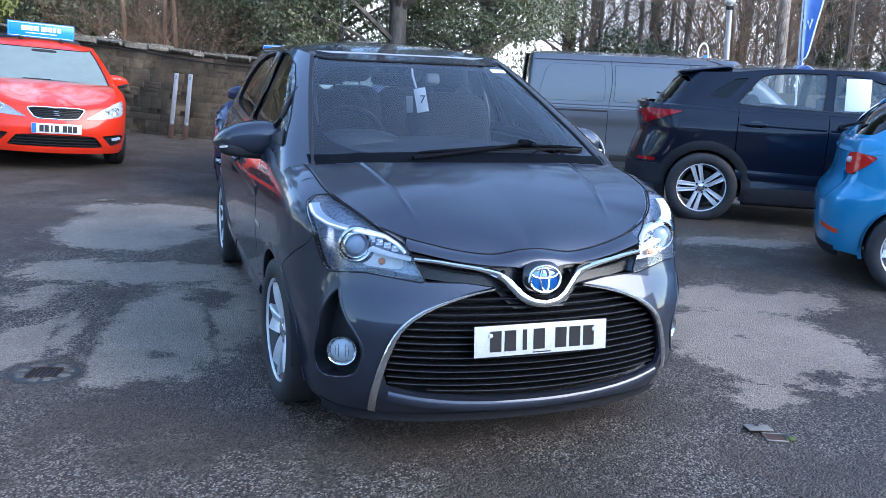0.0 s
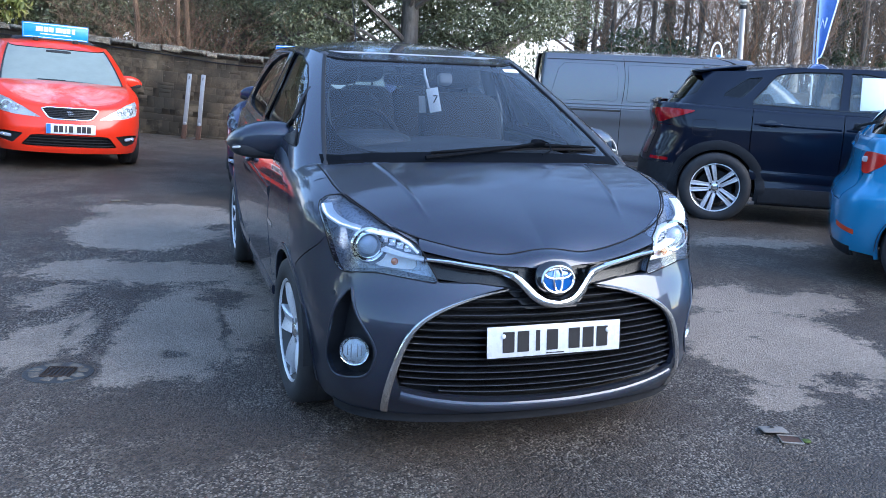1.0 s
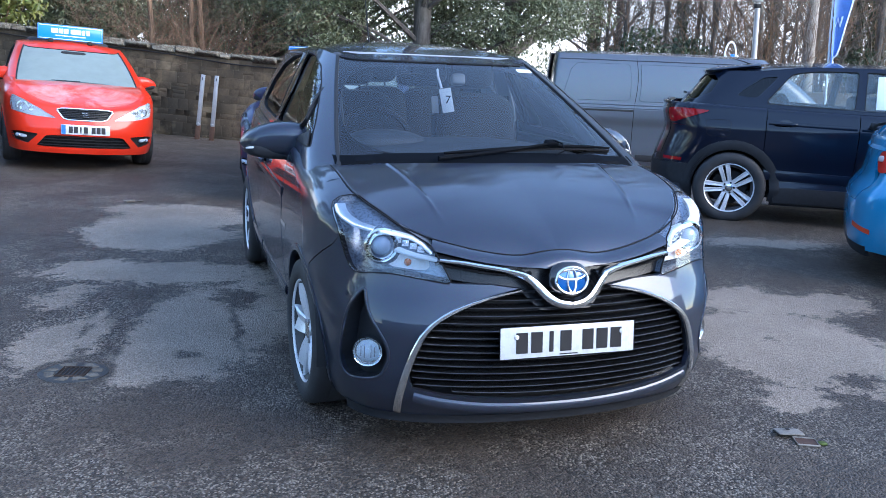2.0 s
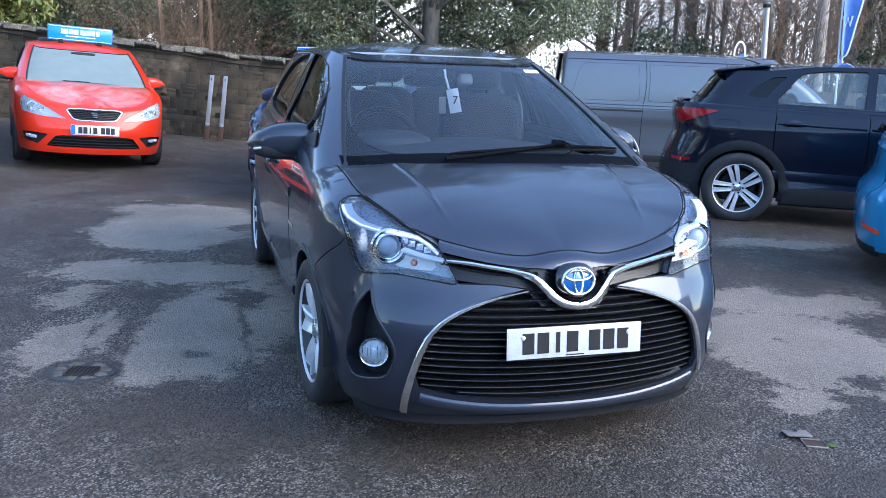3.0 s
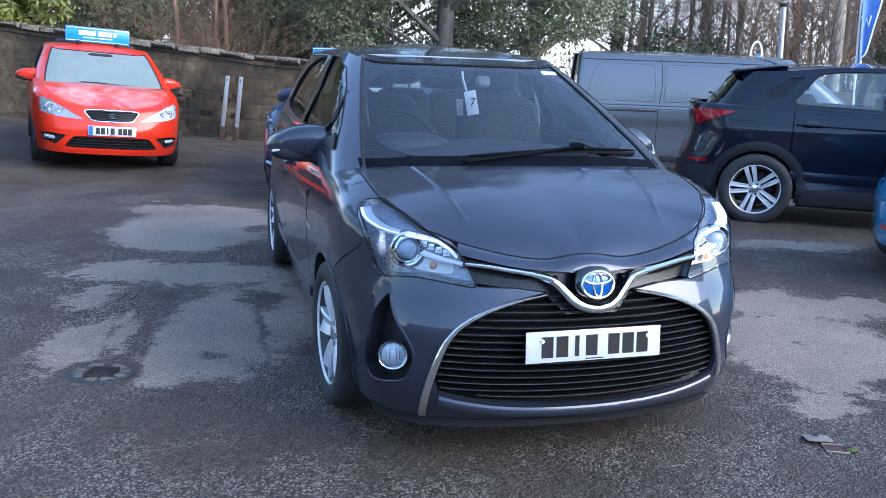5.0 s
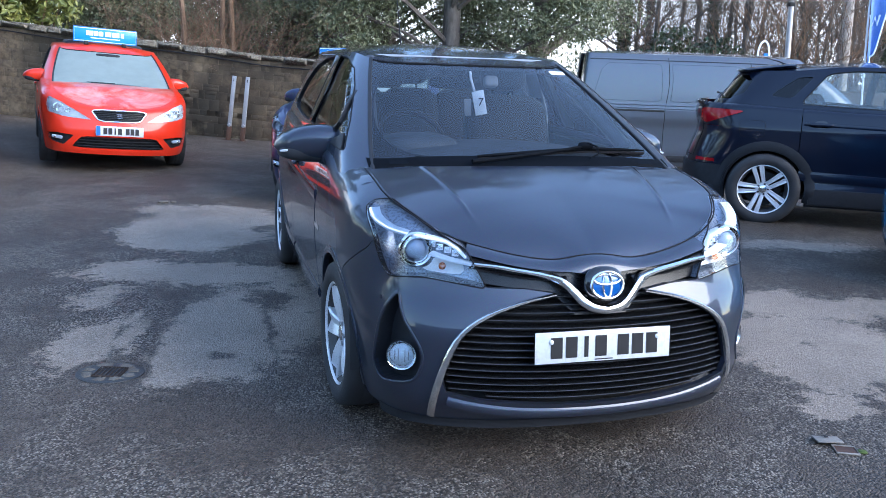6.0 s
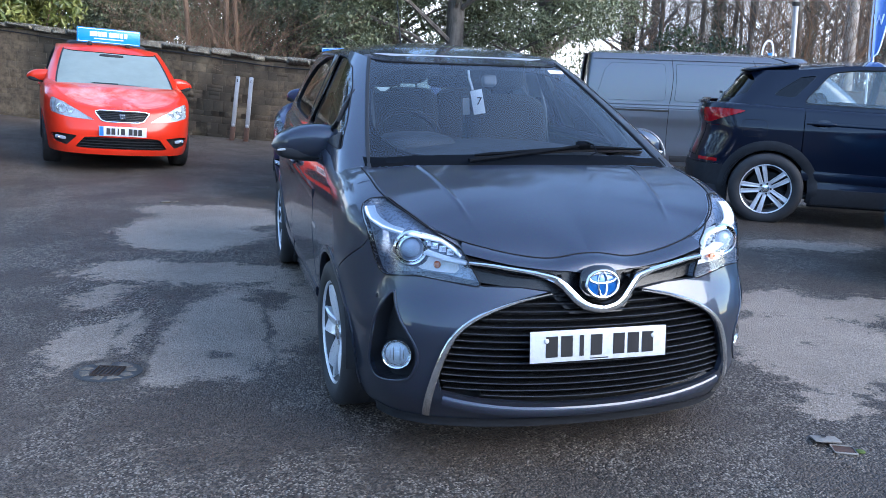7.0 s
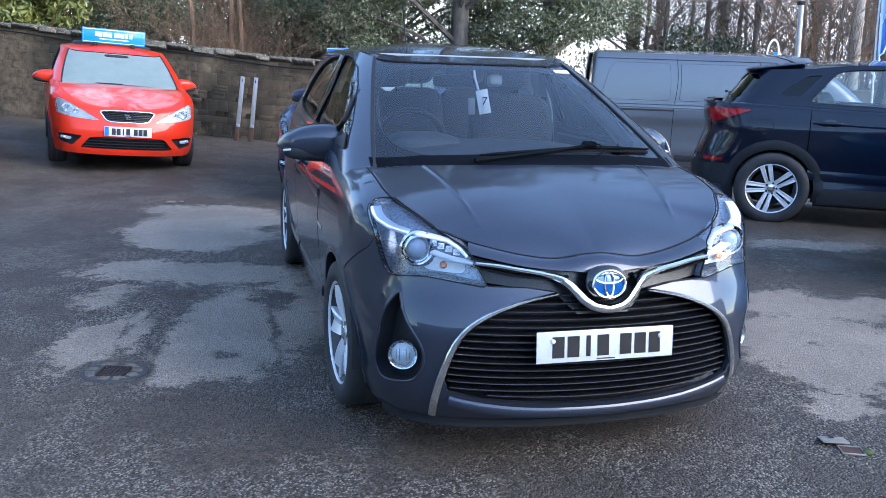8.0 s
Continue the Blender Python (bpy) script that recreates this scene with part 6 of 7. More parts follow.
    sheet = part("price_sheet", box((.01, .22, .31), (-.775, 2.24, 1.30), (0, 14, 0), .001), SIGN_WHITE, car, "white paper sheet in the door window")
    part("sheet_block", box((.002, .07, .03), (-.012, .05, .12)), PLATE_BLACK, sheet)
    part("wiper_arm", tube([(0, 4.08, 1.24), (-.3, 4.06, 1.24)], .01, 6), BLACK_PLASTIC, car)
    return car


black_suv()

VAN_SHELL = Shell([(0, 0), (.45, .06), (.75, .24), (.90, .60), (.945, 1.1), (.955, 2.0), (.955, 3.5), (.95, 4.6), (.93, 4.86), (.85, 4.94), (0, 4.95)],
                  low=[(0, .2), (6.5, .22)], top=[(0, .95), (.6, .99), (1.2, 1.05), (1.8, 1.10), (6.5, 1.10)],
                  nose=[(.15, .06), (.4, .0), (.7, .02), (1.1, .1)], side=[(.15, .06), (.25, .02), (.40, .0), (.60, .02), (.80, .03), (.93, .012), (1.0, .016), (1.1, .022)],
                  tail=[(.15, .02), (.4, .0), (1.2, .02)], turn=(.5, 1.2), rim=([(0, .06), (1.2, .08), (1.9, .004), (6.5, .004)], [(0, .06), (1.2, .08), (1.9, .01), (6.5, .01)]))
VAN_CABIN = Cabin(front=[(1.05, .55), (1.3, .82), (1.5, 1.06), (1.7, 1.34), (1.89, 1.62)], back=[(1.05, 4.945), (1.4, 4.93), (1.75, 4.90), (1.89, 4.88)],
                  width=[(1.05, .938), (1.14, .925), (1.4, .90), (1.65, .868), (1.78, .84), (1.89, .78)], power=(4.0, 8.0), reach=(.6, .12), taper=.0)


def grey_van():
    spec = dict(axles=(.90, 4.10), tyre=.335, arch=.40, hood_s=1.55, nose_s=1.25, doors=[1.28, 2.30], tail_s=.9, track=.80, rim=.215, tread=.21, wheel="many", handle_z=.95,
                hood_rear=.78, hood_z=1.06, cowl=.80, zlo=1.06, zhi=1.88, screen=SCREEN, rear=PRIVACY, mirror=(1.05, 1.55, 1.20), mirror_mat=BLACK_PLASTIC, crown=.065, seat_up=.3, screen_a=.5,
                windows=[dict(outline=[(1.50, 1.19), (1.72, 1.36), (1.95, 1.55), (2.22, 1.70), (2.40, 1.72), (2.42, 1.20)], glass=SIDE_GLASS)], lip=(.05, .02))
    car, H, L = plain_car("van", pose(7.18, 13.42, -.24, 0, 0, 85.0), "grey metallic panel van with a sliding side door", VAN_SHELL, VAN_CABIN, VAN_PAINT, spec, category="van")
    for sgn in (1, -1):
        tall = part("tall_tail_lamp", box((.10, .20, .34), (sgn * .885, 5.0, 1.02), (0, 0, 0), .02, None, 3), LENS_RED, car, "tall upright red tail lamp")
        part("lamp_band", box((.08, .012, .07), (0, .102, -.04), bevel=.004), LAMP_DIFFUSER, tall).matrix_local = pose(sgn * .885, 5.0, 1.02)
        S = lambda y: sgn * VAN_SHELL.s_at(y=y)
        # load bay side: two pressed fields, door gaps, slide rail
        for name, y0, y1, r in (("pressed_field", 2.55, 3.60, 0), ("pressed_field", 3.74, 4.78, .12)):
            f = rounded(H.at([(y0, 1.19), (y1, 1.19), (y1 - r, 1.68 - r * .3), (y1 - r * 1.8, 1.74), (y0 + .03, 1.74)], sgn), 2, .05)
            part(name, panel(H.lift, f, step=.06, depth=.010, raise_by=.004), VAN_PAINT, car)
            loop = np.concatenate([dense(f, .05), dense(f, .05)[:1]])
            part("field_edge", ribbon(H.lift, loop, .005, .005, sink=.003), SEAL, car)
        for y in (2.47, 3.67):
            part("door_gap", ribbon(H.lift, dense(H.at([(y, 1.11), (y, 1.83)], sgn), .05, False), .010, .002), SEAL, car)
            part("door_gap", ribbon(L, dense(np.array([(S(y), .30), (S(y), 1.09)]), .05, False), .010, .002), SEAL, car)
        part("slide_rail", ribbon(L, [(S(y), 1.045) for y in np.linspace(3.68, 4.75, 16)], .03, .004), DARK_VOID, car)
        part("swage_line", ribbon(L, [(S(y), 1.085) for y in np.linspace(1.4, 4.8, 30)], .02, .006), VAN_PAINT, car)
        part("swage_line", ribbon(H.lift, dense(H.at([(2.4, 1.135), (4.86, 1.135)], sgn), .08, False), .03, .008), VAN_PAINT, car)
        part("drip_rail", ribbon(H.lift, dense(H.at([(2.2, 1.80), (4.84, 1.80)], sgn), .08, False), .025, .012), VAN_PAINT, car)
        part("lower_moulding", ribbon(L, [(S(y), .33) for y in np.linspace(1.4, 3.6, 20)], .10, .012), BLACK_PLASTIC, car)


grey_van()

# ---- the yard ----
def tarmac():
    m = Mat("wet_tarmac")
    v = m.place()
    # dry islands and wet hollows: (x, y, half length, half width, turn)
    spots = [(-1.94, 6.86, 0.62, 0.88, 0), (-2.12, 7.61, 0.52, 0.26, 0), (-1.61, 5.35, 0.73, 0.28, 0), (-1.03, 4.34, 0.39, 0.75, 0), (-1.68, 3.94, 0.19, 0.34, 0), (-1.96, 4.78, 0.13, 0.18, 0), (-0.87, 4.94, 0.13, 0.16, 0), (-1.2, 3.67, 0.14, 0.23, 0), (-0.72, 4.37, 0.14, 0.3, 0), (2.4, 5.04, 0.54, 0.32, 0), (2.09, 4.17, 0.5, 0.66, 0), (1.76, 3.45, 0.15, 0.12, 0), (4.49, 9.09, 0.5, 0.29, 0), (3.12, 6.92, 0.48, 0.17, 0)]
    wets = [(-1.67, 5.82, 0.45, 0.12, 0), (-1.17, 5.68, 0.31, 0.13, 0), (-1.66, 4.74, 0.24, 0.37, 0), (-0.99, 4.81, 0.17, 0.19, 0), (-2.61, 7.31, 0.18, 0.16, 0), (-1.41, 6.91, 0.18, 0.17, 0), (2.57, 5.4, 0.27, 0.2, 0), (2.7, 4.65, 0.16, 0.17, 0), (2.02, 4.24, 0.05, 0.05, 0), (1.61, 3.9, 0.08, 0.11, 0), (2.18, 3.64, 0.12, 0.18, 0), (1.57, 3.48, 0.12, 0.09, 0)]
    streaks = [(-1.58, 4.02, 0.03, 0.33, 13), (-1.475, 4.15, 0.048, 0.42, 13), (-0.885, 4.24, 0.013, 0.38, 13), (-1.01, 3.81, 0.055, 0.035, 0), (-1.46, 3.54, 0.19, 0.15, 0)]
    again = [(-1.56, 4.1, 0.06, 0.28, 0), (-1.64, 4.36, 0.04, 0.14, 0)]

    def spot(x, y, a, b, turn):
        mp = m.node("ShaderNodeMapping")
        mp.vector_type = "TEXTURE"
        mp.inputs["Location"].default_value = (x, y, 0)
        mp.inputs["Rotation"].default_value = (0, 0, radians(turn))
        mp.inputs["Scale"].default_value = (a, b, 1)
        m.l.new(ragged, mp.inputs["Vector"])
        ln = m.node("ShaderNodeVectorMath")
        ln.operation = "LENGTH"
        m.l.new(mp.outputs[0], ln.inputs[0])
        return m.math("MULTIPLY", m.math("SUBTRACT", 1.0, ln.outputs["Value"]), min(a, b))

    wob = m.node("ShaderNodeTexNoise", Scale=3.4, Detail=9.0, Roughness=.70)
    m.l.new(v, wob.inputs["Vector"])
    shift = m.node("ShaderNodeVectorMath")
    shift.operation = "MULTIPLY_ADD"
    m.l.new(wob.outputs["Color"], shift.inputs[0])
    shift.inputs[1].default_value = (.20, .34, 0)
    m.l.new(v, shift.inputs[2])
    sub = m.node("ShaderNodeVectorMath")
    sub.operation = "SUBTRACT"
    m.l.new(shift.outputs[0], sub.inputs[0])
    sub.inputs[1].default_value = (.10, .17, 0)
    flatten = m.node("ShaderNodeVectorMath")
    flatten.operation = "MULTIPLY"
    m.l.new(sub.outputs[0], flatten.inputs[0])
    flatten.inputs[1].default_value = (1, 1, 0)
    ragged = flatten.outputs[0]
    dry = None
    for s in spots:
        k = spot(*s)
        dry = k if dry is None else m.math("MAXIMUM", dry, k)
    for s in wets:
        dry = m.math("MINIMUM", dry, m.math("MULTIPLY", spot(*s), -1.0))
    rag = m.math("MULTIPLY_ADD", m.noise(3.2, 6, .65, v), .40, -.18)
    rag = m.math("ADD", rag, m.math("MULTIPLY_ADD", m.noise(15, 6, .7, v), .42, -.20))
    rag = m.math("ADD", rag, m.math("MULTIPLY_ADD", m.noise(60, 3, .6, v), .14, -.07))
    dry = m.math("ADD", dry, rag)
    fray = m.math("MULTIPLY_ADD", m.noise(22, 5, .7, v), .10, -.05)
    for s in streaks:
        dry = m.math("MINIMUM", dry, m.math("ADD", m.math("MULTIPLY", spot(*s), -2.5), fray))
    for s in again:
        dry = m.math("MAXIMUM", dry, m.math("ADD", m.math("MULTIPLY", spot(*s), 1.5), fray))
    dry = m.ramp(m.math("ADD", dry, .5), (.485, 0.0), (.53, 1.0))
    # stone chips in bitumen
    chip = m.cells(120, v)
    chip2 = m.cells(190, v)
    edge = m.noise(9, 6, .7, v)
    patch = m.ramp(m.noise(1.1, 5, .6, v), (.3, .78), (.7, 1.22))
    drycol = m.mix(1.0, (.250, .203, .160), m.ramp(chip2.outputs["Color"], (.1, .60), (.9, 1.42)), "MULTIPLY")
    wetcol = m.mix(1.0, (.053, .0405, .0305), m.ramp(chip.outputs["Color"], (.1, .25), (.9, 1.95)), "MULTIPLY")
    brown = m.ramp(m.noise(.35, 4, .6, v), (.45, 0.0), (.65, 1.0))
    rise = m.node("ShaderNodeSeparateXYZ")
    m.l.new(v, rise.inputs[0])
    back = m.ramp(m.math("MULTIPLY", rise.outputs["Y"], .1), (.62, .15), (.9, .85))
    wetcol = m.mix(m.math("MULTIPLY", brown, back), wetcol, (.092, .064, .044))
    worn = m.math("MULTIPLY", m.ramp(chip.outputs["Color"], (.56, 0.0), (.66, 1.0)), m.ramp(m.noise(1.5, 6, .68, v), (.46, .02), (.55, 1.0)))
    worn = m.math("MULTIPLY", worn, m.ramp(chip.outputs["Distance"], (.35, 1.0), (.60, .2)))
    wetcol = m.mix(worn, wetcol, (.25, .218, .178))
    col = m.mix(1.0, m.mix(dry, wetcol, drycol), patch, "MULTIPLY")
    rough = m.math("MULTIPLY_ADD", dry, .22, .56)
    rough = m.math("ADD", rough, m.math("MULTIPLY_ADD", edge, .3, -.15))
    m.set(Base_Color=col, Roughness=rough, Specular_IOR_Level=.36)
    h = m.math("ADD", m.math("MULTIPLY", chip.outputs["Distance"], -1.0), m.math("MULTIPLY", m.noise(30, 3, .6, v), .5))
    m.bump(h, .9, .010)
    return m.m


xs = np.concatenate([[-400, -80, -30], np.linspace(-18, 18, 73), [30, 80, 400]])
ys = np.concatenate([[-400, -80, -20], np.linspace(-8, 24, 65), [40, 90, 400]])
G = np.array([[(x, y, float(stand(x, y))) for y in ys] for x in xs])
ground = new("ground", mesh_of("ground", grid_sheet(G), tarmac()))
tagged(ground, "dark damp tarmac with pale dry patches and stone chips", "ground", kind="structure")

STONE = Mat("wall_stone")
_v = STONE.node("ShaderNodeNewGeometry").outputs["Position"]
_r = STONE.node("ShaderNodeObjectInfo").outputs["Random"]
_c = STONE.ramp(_r, (.0, (.064, .047, .031)), (.5, (.074, .055, .036)), (1.0, (.088, .065, .042)))
_c = STONE.mix(1.0, _c, STONE.ramp(STONE.noise(12, 6, .68, _v), (.25, .35), (.8, 1.75)), "MULTIPLY")
_wet = STONE.ramp(STONE.noise(.75, 5, .62, _v), (.44, 0.0), (.58, .9))
_c = STONE.mix(_wet, _c, (.022, .019, .014))
_tan = STONE.ramp(STONE.noise(1.7, 4, .6, _v), (.58, 0.0), (.72, .55))
_c = STONE.mix(_tan, _c, (.19, .150, .098))
_lich = STONE.ramp(STONE.noise(30, 4, .6, _v), (.64, 0.0), (.72, .35))
STONE.set(Base_Color=STONE.mix(_lich, _c, (.26, .25, .21)), Roughness=.9, Specular_IOR_Level=.3)
STONE.bump(STONE.noise(22, 6, .7, _v), .5, .012)
STONE = STONE.m
COPING = Mat("coping_stone")
_v = COPING.place()
_l = COPING.ramp(COPING.noise(16, 5, .6, _v), (.48, 0.0), (.58, 1.0))
_c = COPING.ramp(COPING.noise(5, 5, .65, _v), (.3, (.055, .043, .030)), (.7, (.15, .122, .088)))
COPING.set(Base_Color=COPING.mix(COPING.math("MULTIPLY", _l, .7), _c, (.38, .36, .30)), Roughness=.9)
COPING.bump(COPING.noise(16, 6, .7, _v), .7, .03)
COPING = COPING.m
MORTAR = plain("old_mortar", (.074, .057, .040), .92, 0, 40, .25, .5)

# ---- the boundary wall ----
WALL_Y = 15.35


def wall_top(x):
    return float(np.interp(x, [-14, -7.6, -3.2, 0, 1.2], [2.25, 1.80, 1.39, 1.22, 1.16]))


def stone_mesh(rng, name):
    """A roughly squared stone, one metre in every direction, to be scaled."""
    bm = box((1, 1, 1), bevel=.03, seg=1)
    for v in bm.verts:
        v.co += Vector((rng.uniform(-.03, .03), rng.uniform(-.05, .05), rng.uniform(-.04, .04)))
    return mesh_of(name, bm, STONE)


def boundary_wall():
    rng = random.Random(7)
    n = 44
    bm = bmesh.new()
    rows = []
    for i in range(n + 1):
        x = -14 + 15.2 * i / n
        b, t = float(stand(x, WALL_Y)) - .3, wall_top(x) - .06
        rows.append([bm.verts.new((x, WALL_Y + y, z)) for y, z in ((.02, b), (.02, t), (.40, t), (.40, b))])
    for a, b in zip(rows, rows[1:]):
        for k in range(4):
            bm.faces.new((a[k], a[(k + 1) % 4], b[(k + 1) % 4], b[k]))
    bm.faces.new(rows[0])
    bm.faces.new(rows[-1][::-1])
    bmesh.ops.recalc_face_normals(bm, faces=bm.faces)
    wall = tagged(part("wall_north", bm, MORTAR, None, smooth_shade=False), "old weathered stone boundary wall, mossy, with coping", "wall", kind="structure")
    shapes = [stone_mesh(rng, "stone") for _ in range(7)]
    near, far = [], []
    z_of = lambda x, f: float(stand(x, WALL_Y)) - .05 + f * (wall_top(x) - .07 - float(stand(x, WALL_Y)) + .05)
    def lay(c, w, f0, f1):
        z0, z1 = z_of(c, f0), z_of(c, f1)
        slope = math.atan((wall_top(c + .5) - wall_top(c - .5)) * (.3 + .7 * f0) + float(stand(c + .5, WALL_Y) - stand(c - .5, WALL_Y)) * .7 * (1 - f0)) + rng.uniform(-.03, .03)
        m = Matrix.Translation((c, WALL_Y + .0425 + rng.uniform(-.003, .003), (z0 + z1) / 2)) @ Matrix.Rotation(-slope, 4, "Y") @ Matrix.Diagonal((w - rng.uniform(0, .005), .055, (z1 - z0) - rng.uniform(0, .004), 1))
        if -6.6 < c < -2.6 and len(near) < 300:
            o = new("stone", shapes[rng.randrange(7)])
            o.parent, o.matrix_local = wall, m
            near.append(o)
        else:
            far.append((shapes[rng.randrange(7)], m))

    f0 = 0.0
    course = 0
    while f0 < .985:
        fh = rng.choice([.065, .08, .10, .13])
        if f0 + fh > .95:
            fh = 1 - f0
        x = -13.9 + rng.uniform(0, .2)
        while x < 1.1:
            w = rng.choice([rng.uniform(.10, .22), rng.uniform(.20, .40)])
            c = x + w / 2
            cut = rng.uniform(.35, .65) if fh > .07 and rng.random() < .22 else 1.0
            for g0, g1 in ([(f0, f0 + fh)] if cut == 1.0 else [(f0, f0 + fh * cut), (f0 + fh * cut, f0 + fh)]):
                lay(c, w, g0, g1)
            x += w
        f0 += fh
        course += 1
    bm = bmesh.new()
    for me, m in far:
        k = len(bm.verts)
        bm.from_mesh(me)
        bm.verts.ensure_lookup_table()
        bmesh.ops.transform(bm, matrix=m, verts=bm.verts[k:])
    tagged(part("outer_stones", bm, STONE, wall), kind="stuff")
    x = -14
    cap = []
    for _ in range(5):
        bm = box((1, 1, 1), bevel=.10, seg=2)
        for q in bm.verts:
            q.co += Vector((rng.uniform(-.05, .05), rng.uniform(-.05, .05), rng.uniform(-.16, .16)))
        cap.append(mesh_of("coping_stone", bm, COPING))
    while x < 1.1:
        w = rng.uniform(.18, .52)
        c = x + w / 2
        o = new("coping_stone", cap[rng.randrange(5)])
        o.parent = wall
        o.matrix_local = Matrix.Translation((c, WALL_Y + .20 + rng.uniform(-.02, .02), wall_top(c) - .02 + rng.uniform(-.015, .015))) @ Matrix.Rotation(math.atan(wall_top(c - .5) - wall_top(c + .5)) + rng.uniform(-.02, .02), 4, "Y") @ Matrix.Diagonal((w - .004, .48, rng.uniform(.075, .12), 1))
        x += w
    # end of the wall by the van: a return that closes it off
    cable = [(x, WALL_Y - .035, wall_top(x) - .13 - .02 * math.sin(x * 1.7)) for x in np.linspace(-9.5, -1.0, 40)]
    part("wall_cable", tube(cable, .012, 6), SEAL, wall)


boundary_wall()


def plain_wall(name, x0, y0, x1, y1, high=1.7, mat=MORTAR, label="plain old stone wall closing the yard"):
    d = math.hypot(x1 - x0, y1 - y0)
    w = part(name, box((d, .35, high), (0, 0, high / 2 - .1), bevel=.04), mat)
    w.matrix_world = pose((x0 + x1) / 2, (y0 + y1) / 2, 0, 0, 0, math.degrees(math.atan2(y1 - y0, x1 - x0)))
    tagged(w, label, "wall", kind="structure")


plain_wall("wall_north_far", 1.2, 15.62, 24, 15.62, 1.25)
# west, south and east walls are unseen additions; their heights shape the reflections
plain_wall("wall_west", -14, 15.6, -14, -12.2, .95)
plain_wall("wall_south", -14, -12.4, 17, -12.4, 3.8, plain("pale_render", (.42, .41, .39), .9, 0, 20, .12, .2), "unseen pale wall added behind the camera to brighten car fronts")
plain_wall("wall_east", 17, -12.2, 17, 3.0, 4.6)
GALV = plain("galvanised_steel", (.25, .26, .28), .45, .3, 90, .12, .08)
RUST = plain("rusty_steel", (.075, .040, .028), .75, .3, 60, .3, .2)
for px, lean in ((-3.72, 7.0), (-3.47, 6.2)):
    m = pose(px, 14.95, float(stand(px, 14.95)), 0, lean, 0)
    post = thing("bollard_post", m, "leaning galvanised steel post with a rusty foot", "post", "posts by the wall")
    part("shaft", box((.068, .045, .90), (0, 0, .68), bevel=.004), GALV, post)
    part("foot", box((.080, .055, .26), (0, 0, .12), bevel=.004), RUST, post)
    part("hinge_bolt", lathe([(.03, 0), (.03, .02), (.02, .026), (0, .028)], 16, None, pose(0, -.024, .27, 90, 0, 0)), GALV, post)
    part("base_plate", box((.16, .12, .012), (0, 0, -.004), bevel=.002), RUST, post)
    part("slot", box((.012, .004, .05), (.0, -.024, 1.06)), SEAL, post)

# ---- gully and open socket in the tarmac ----
GRATE = plain("rusted_grate", (.034, .022, .016), .8, .2, 60, .4, .3)
WET_EDGE = plain("wet_bitumen", (.024, .022, .020), .5, 0, 60, .3, .4)
CONCRETE = plain("worn_concrete", (.125, .105, .082), .85, 0, 60, .4, .6)
gully = thing("drain_gully", pose(-1.46, 3.545, .002) @ Matrix.Scale(.54, 4), "rusty square gully grate in a broken concrete collar", "drain")
rng = random.Random(3)
part("surround", lathe([(.10, .001), (.25, .004), (.275, .001), (.28, -.01)], 36, None, Matrix.Diagonal((1, .84, 1, 1))), WET_EDGE, gully)
for i, (a, w) in enumerate(((20, 26), (62, 38), (118, 34), (165, 20), (205, 40), (262, 22), (300, 30), (338, 24))):
    bm = bmesh.new()
    loop = []
    for t in np.linspace(-1, 1, 7):
        loop.append((a + t * w * .56, .240 + rng.uniform(-.035, .02)))
    for t in np.linspace(1, -1, 5):
        loop.append((a + t * w * .54, .135 + rng.uniform(-.015, .03)))
    low = [bm.verts.new((r * math.cos(radians(q)), r * .84 * math.sin(radians(q)), -.004)) for q, r in loop]
    cx, cy = np.mean([p.co.x for p in low]), np.mean([p.co.y for p in low])
    high = [bm.verts.new((cx + (p.co.x - cx) * .86, cy + (p.co.y - cy) * .86, .009 + rng.uniform(-.004, .003))) for p in low]
    for j in range(12):
        bm.faces.new((low[j], low[(j + 1) % 12], high[(j + 1) % 12], high[j]))
    bm.faces.new(high)
    part("concrete_lump", bm, CONCRETE, gully)
part("frame", tube([(-.11, -.10, .006), (.11, -.10, .006), (.11, .10, .006), (-.11, .10, .006)], .010, 6, closed=True), GRATE, gully)
# flat near-black sheet; the pit's depth is only in its colour
part("pit", box((.215, .195, .004), (0, 0, .001)), DARK_VOID, gully)
for i in range(6):
    part("grate_bar", box((.012, .19, .008), (-.085 + .034 * i, 0, .006), bevel=.002), GRATE, gully)
LID_METAL = plain("worn_lid_steel", (.21, .19, .165), .7, .1, 90, .25, .15)
socket = thing("post_socket", pose(1.585, 2.975, .002, 0, 0, -8) @ Matrix.Scale(.70, 4), "open steel ground socket with its lid flipped back", "socket")
part("frame", tube([(-.045, -.045, .004), (.075, -.045, .004), (.075, .05, .004), (-.045, .05, .004)], .006, 6, closed=True), LID_METAL, socket)
part("pit", box((.115, .09, .004), (.015, .002, .002)), RUST, socket)
part("lid", box((.145, .10, .008), (-.055, .095, .016), (-6, 0, 6), .002), LID_METAL, socket)
part("lid_slot", box((.02, .035, .002), (-.06, .12, .024), (-6, 0, 6)), DARK_VOID, socket)
MOSS = plain("moss", (.06, .085, .018), .95, 0, 120, .4, .6)
part("moss_tuft", blob((.055, .05, .018), (.10, -.005, .005), (0, 0, 0), (.9, .9), 14, 8), MOSS, socket)
for x, y, r in ((-2.63, 7.95, .05), (-2.55, 8.0, .03), (-2.3, 9.6, .02), (-1.9, 9.2, .02)):
    st = part("litter_scrap", blob((r * 2, r * 1.2, r * .5), (0, 0, 0), (0, 0, 20), (.7, .7), 10, 6), CONCRETE)
    st.location = (x, y, float(stand(x, y)) + r * .2)
    tagged(st, "small pale scrap of stone lying on tarmac", "stone", "loose scraps")

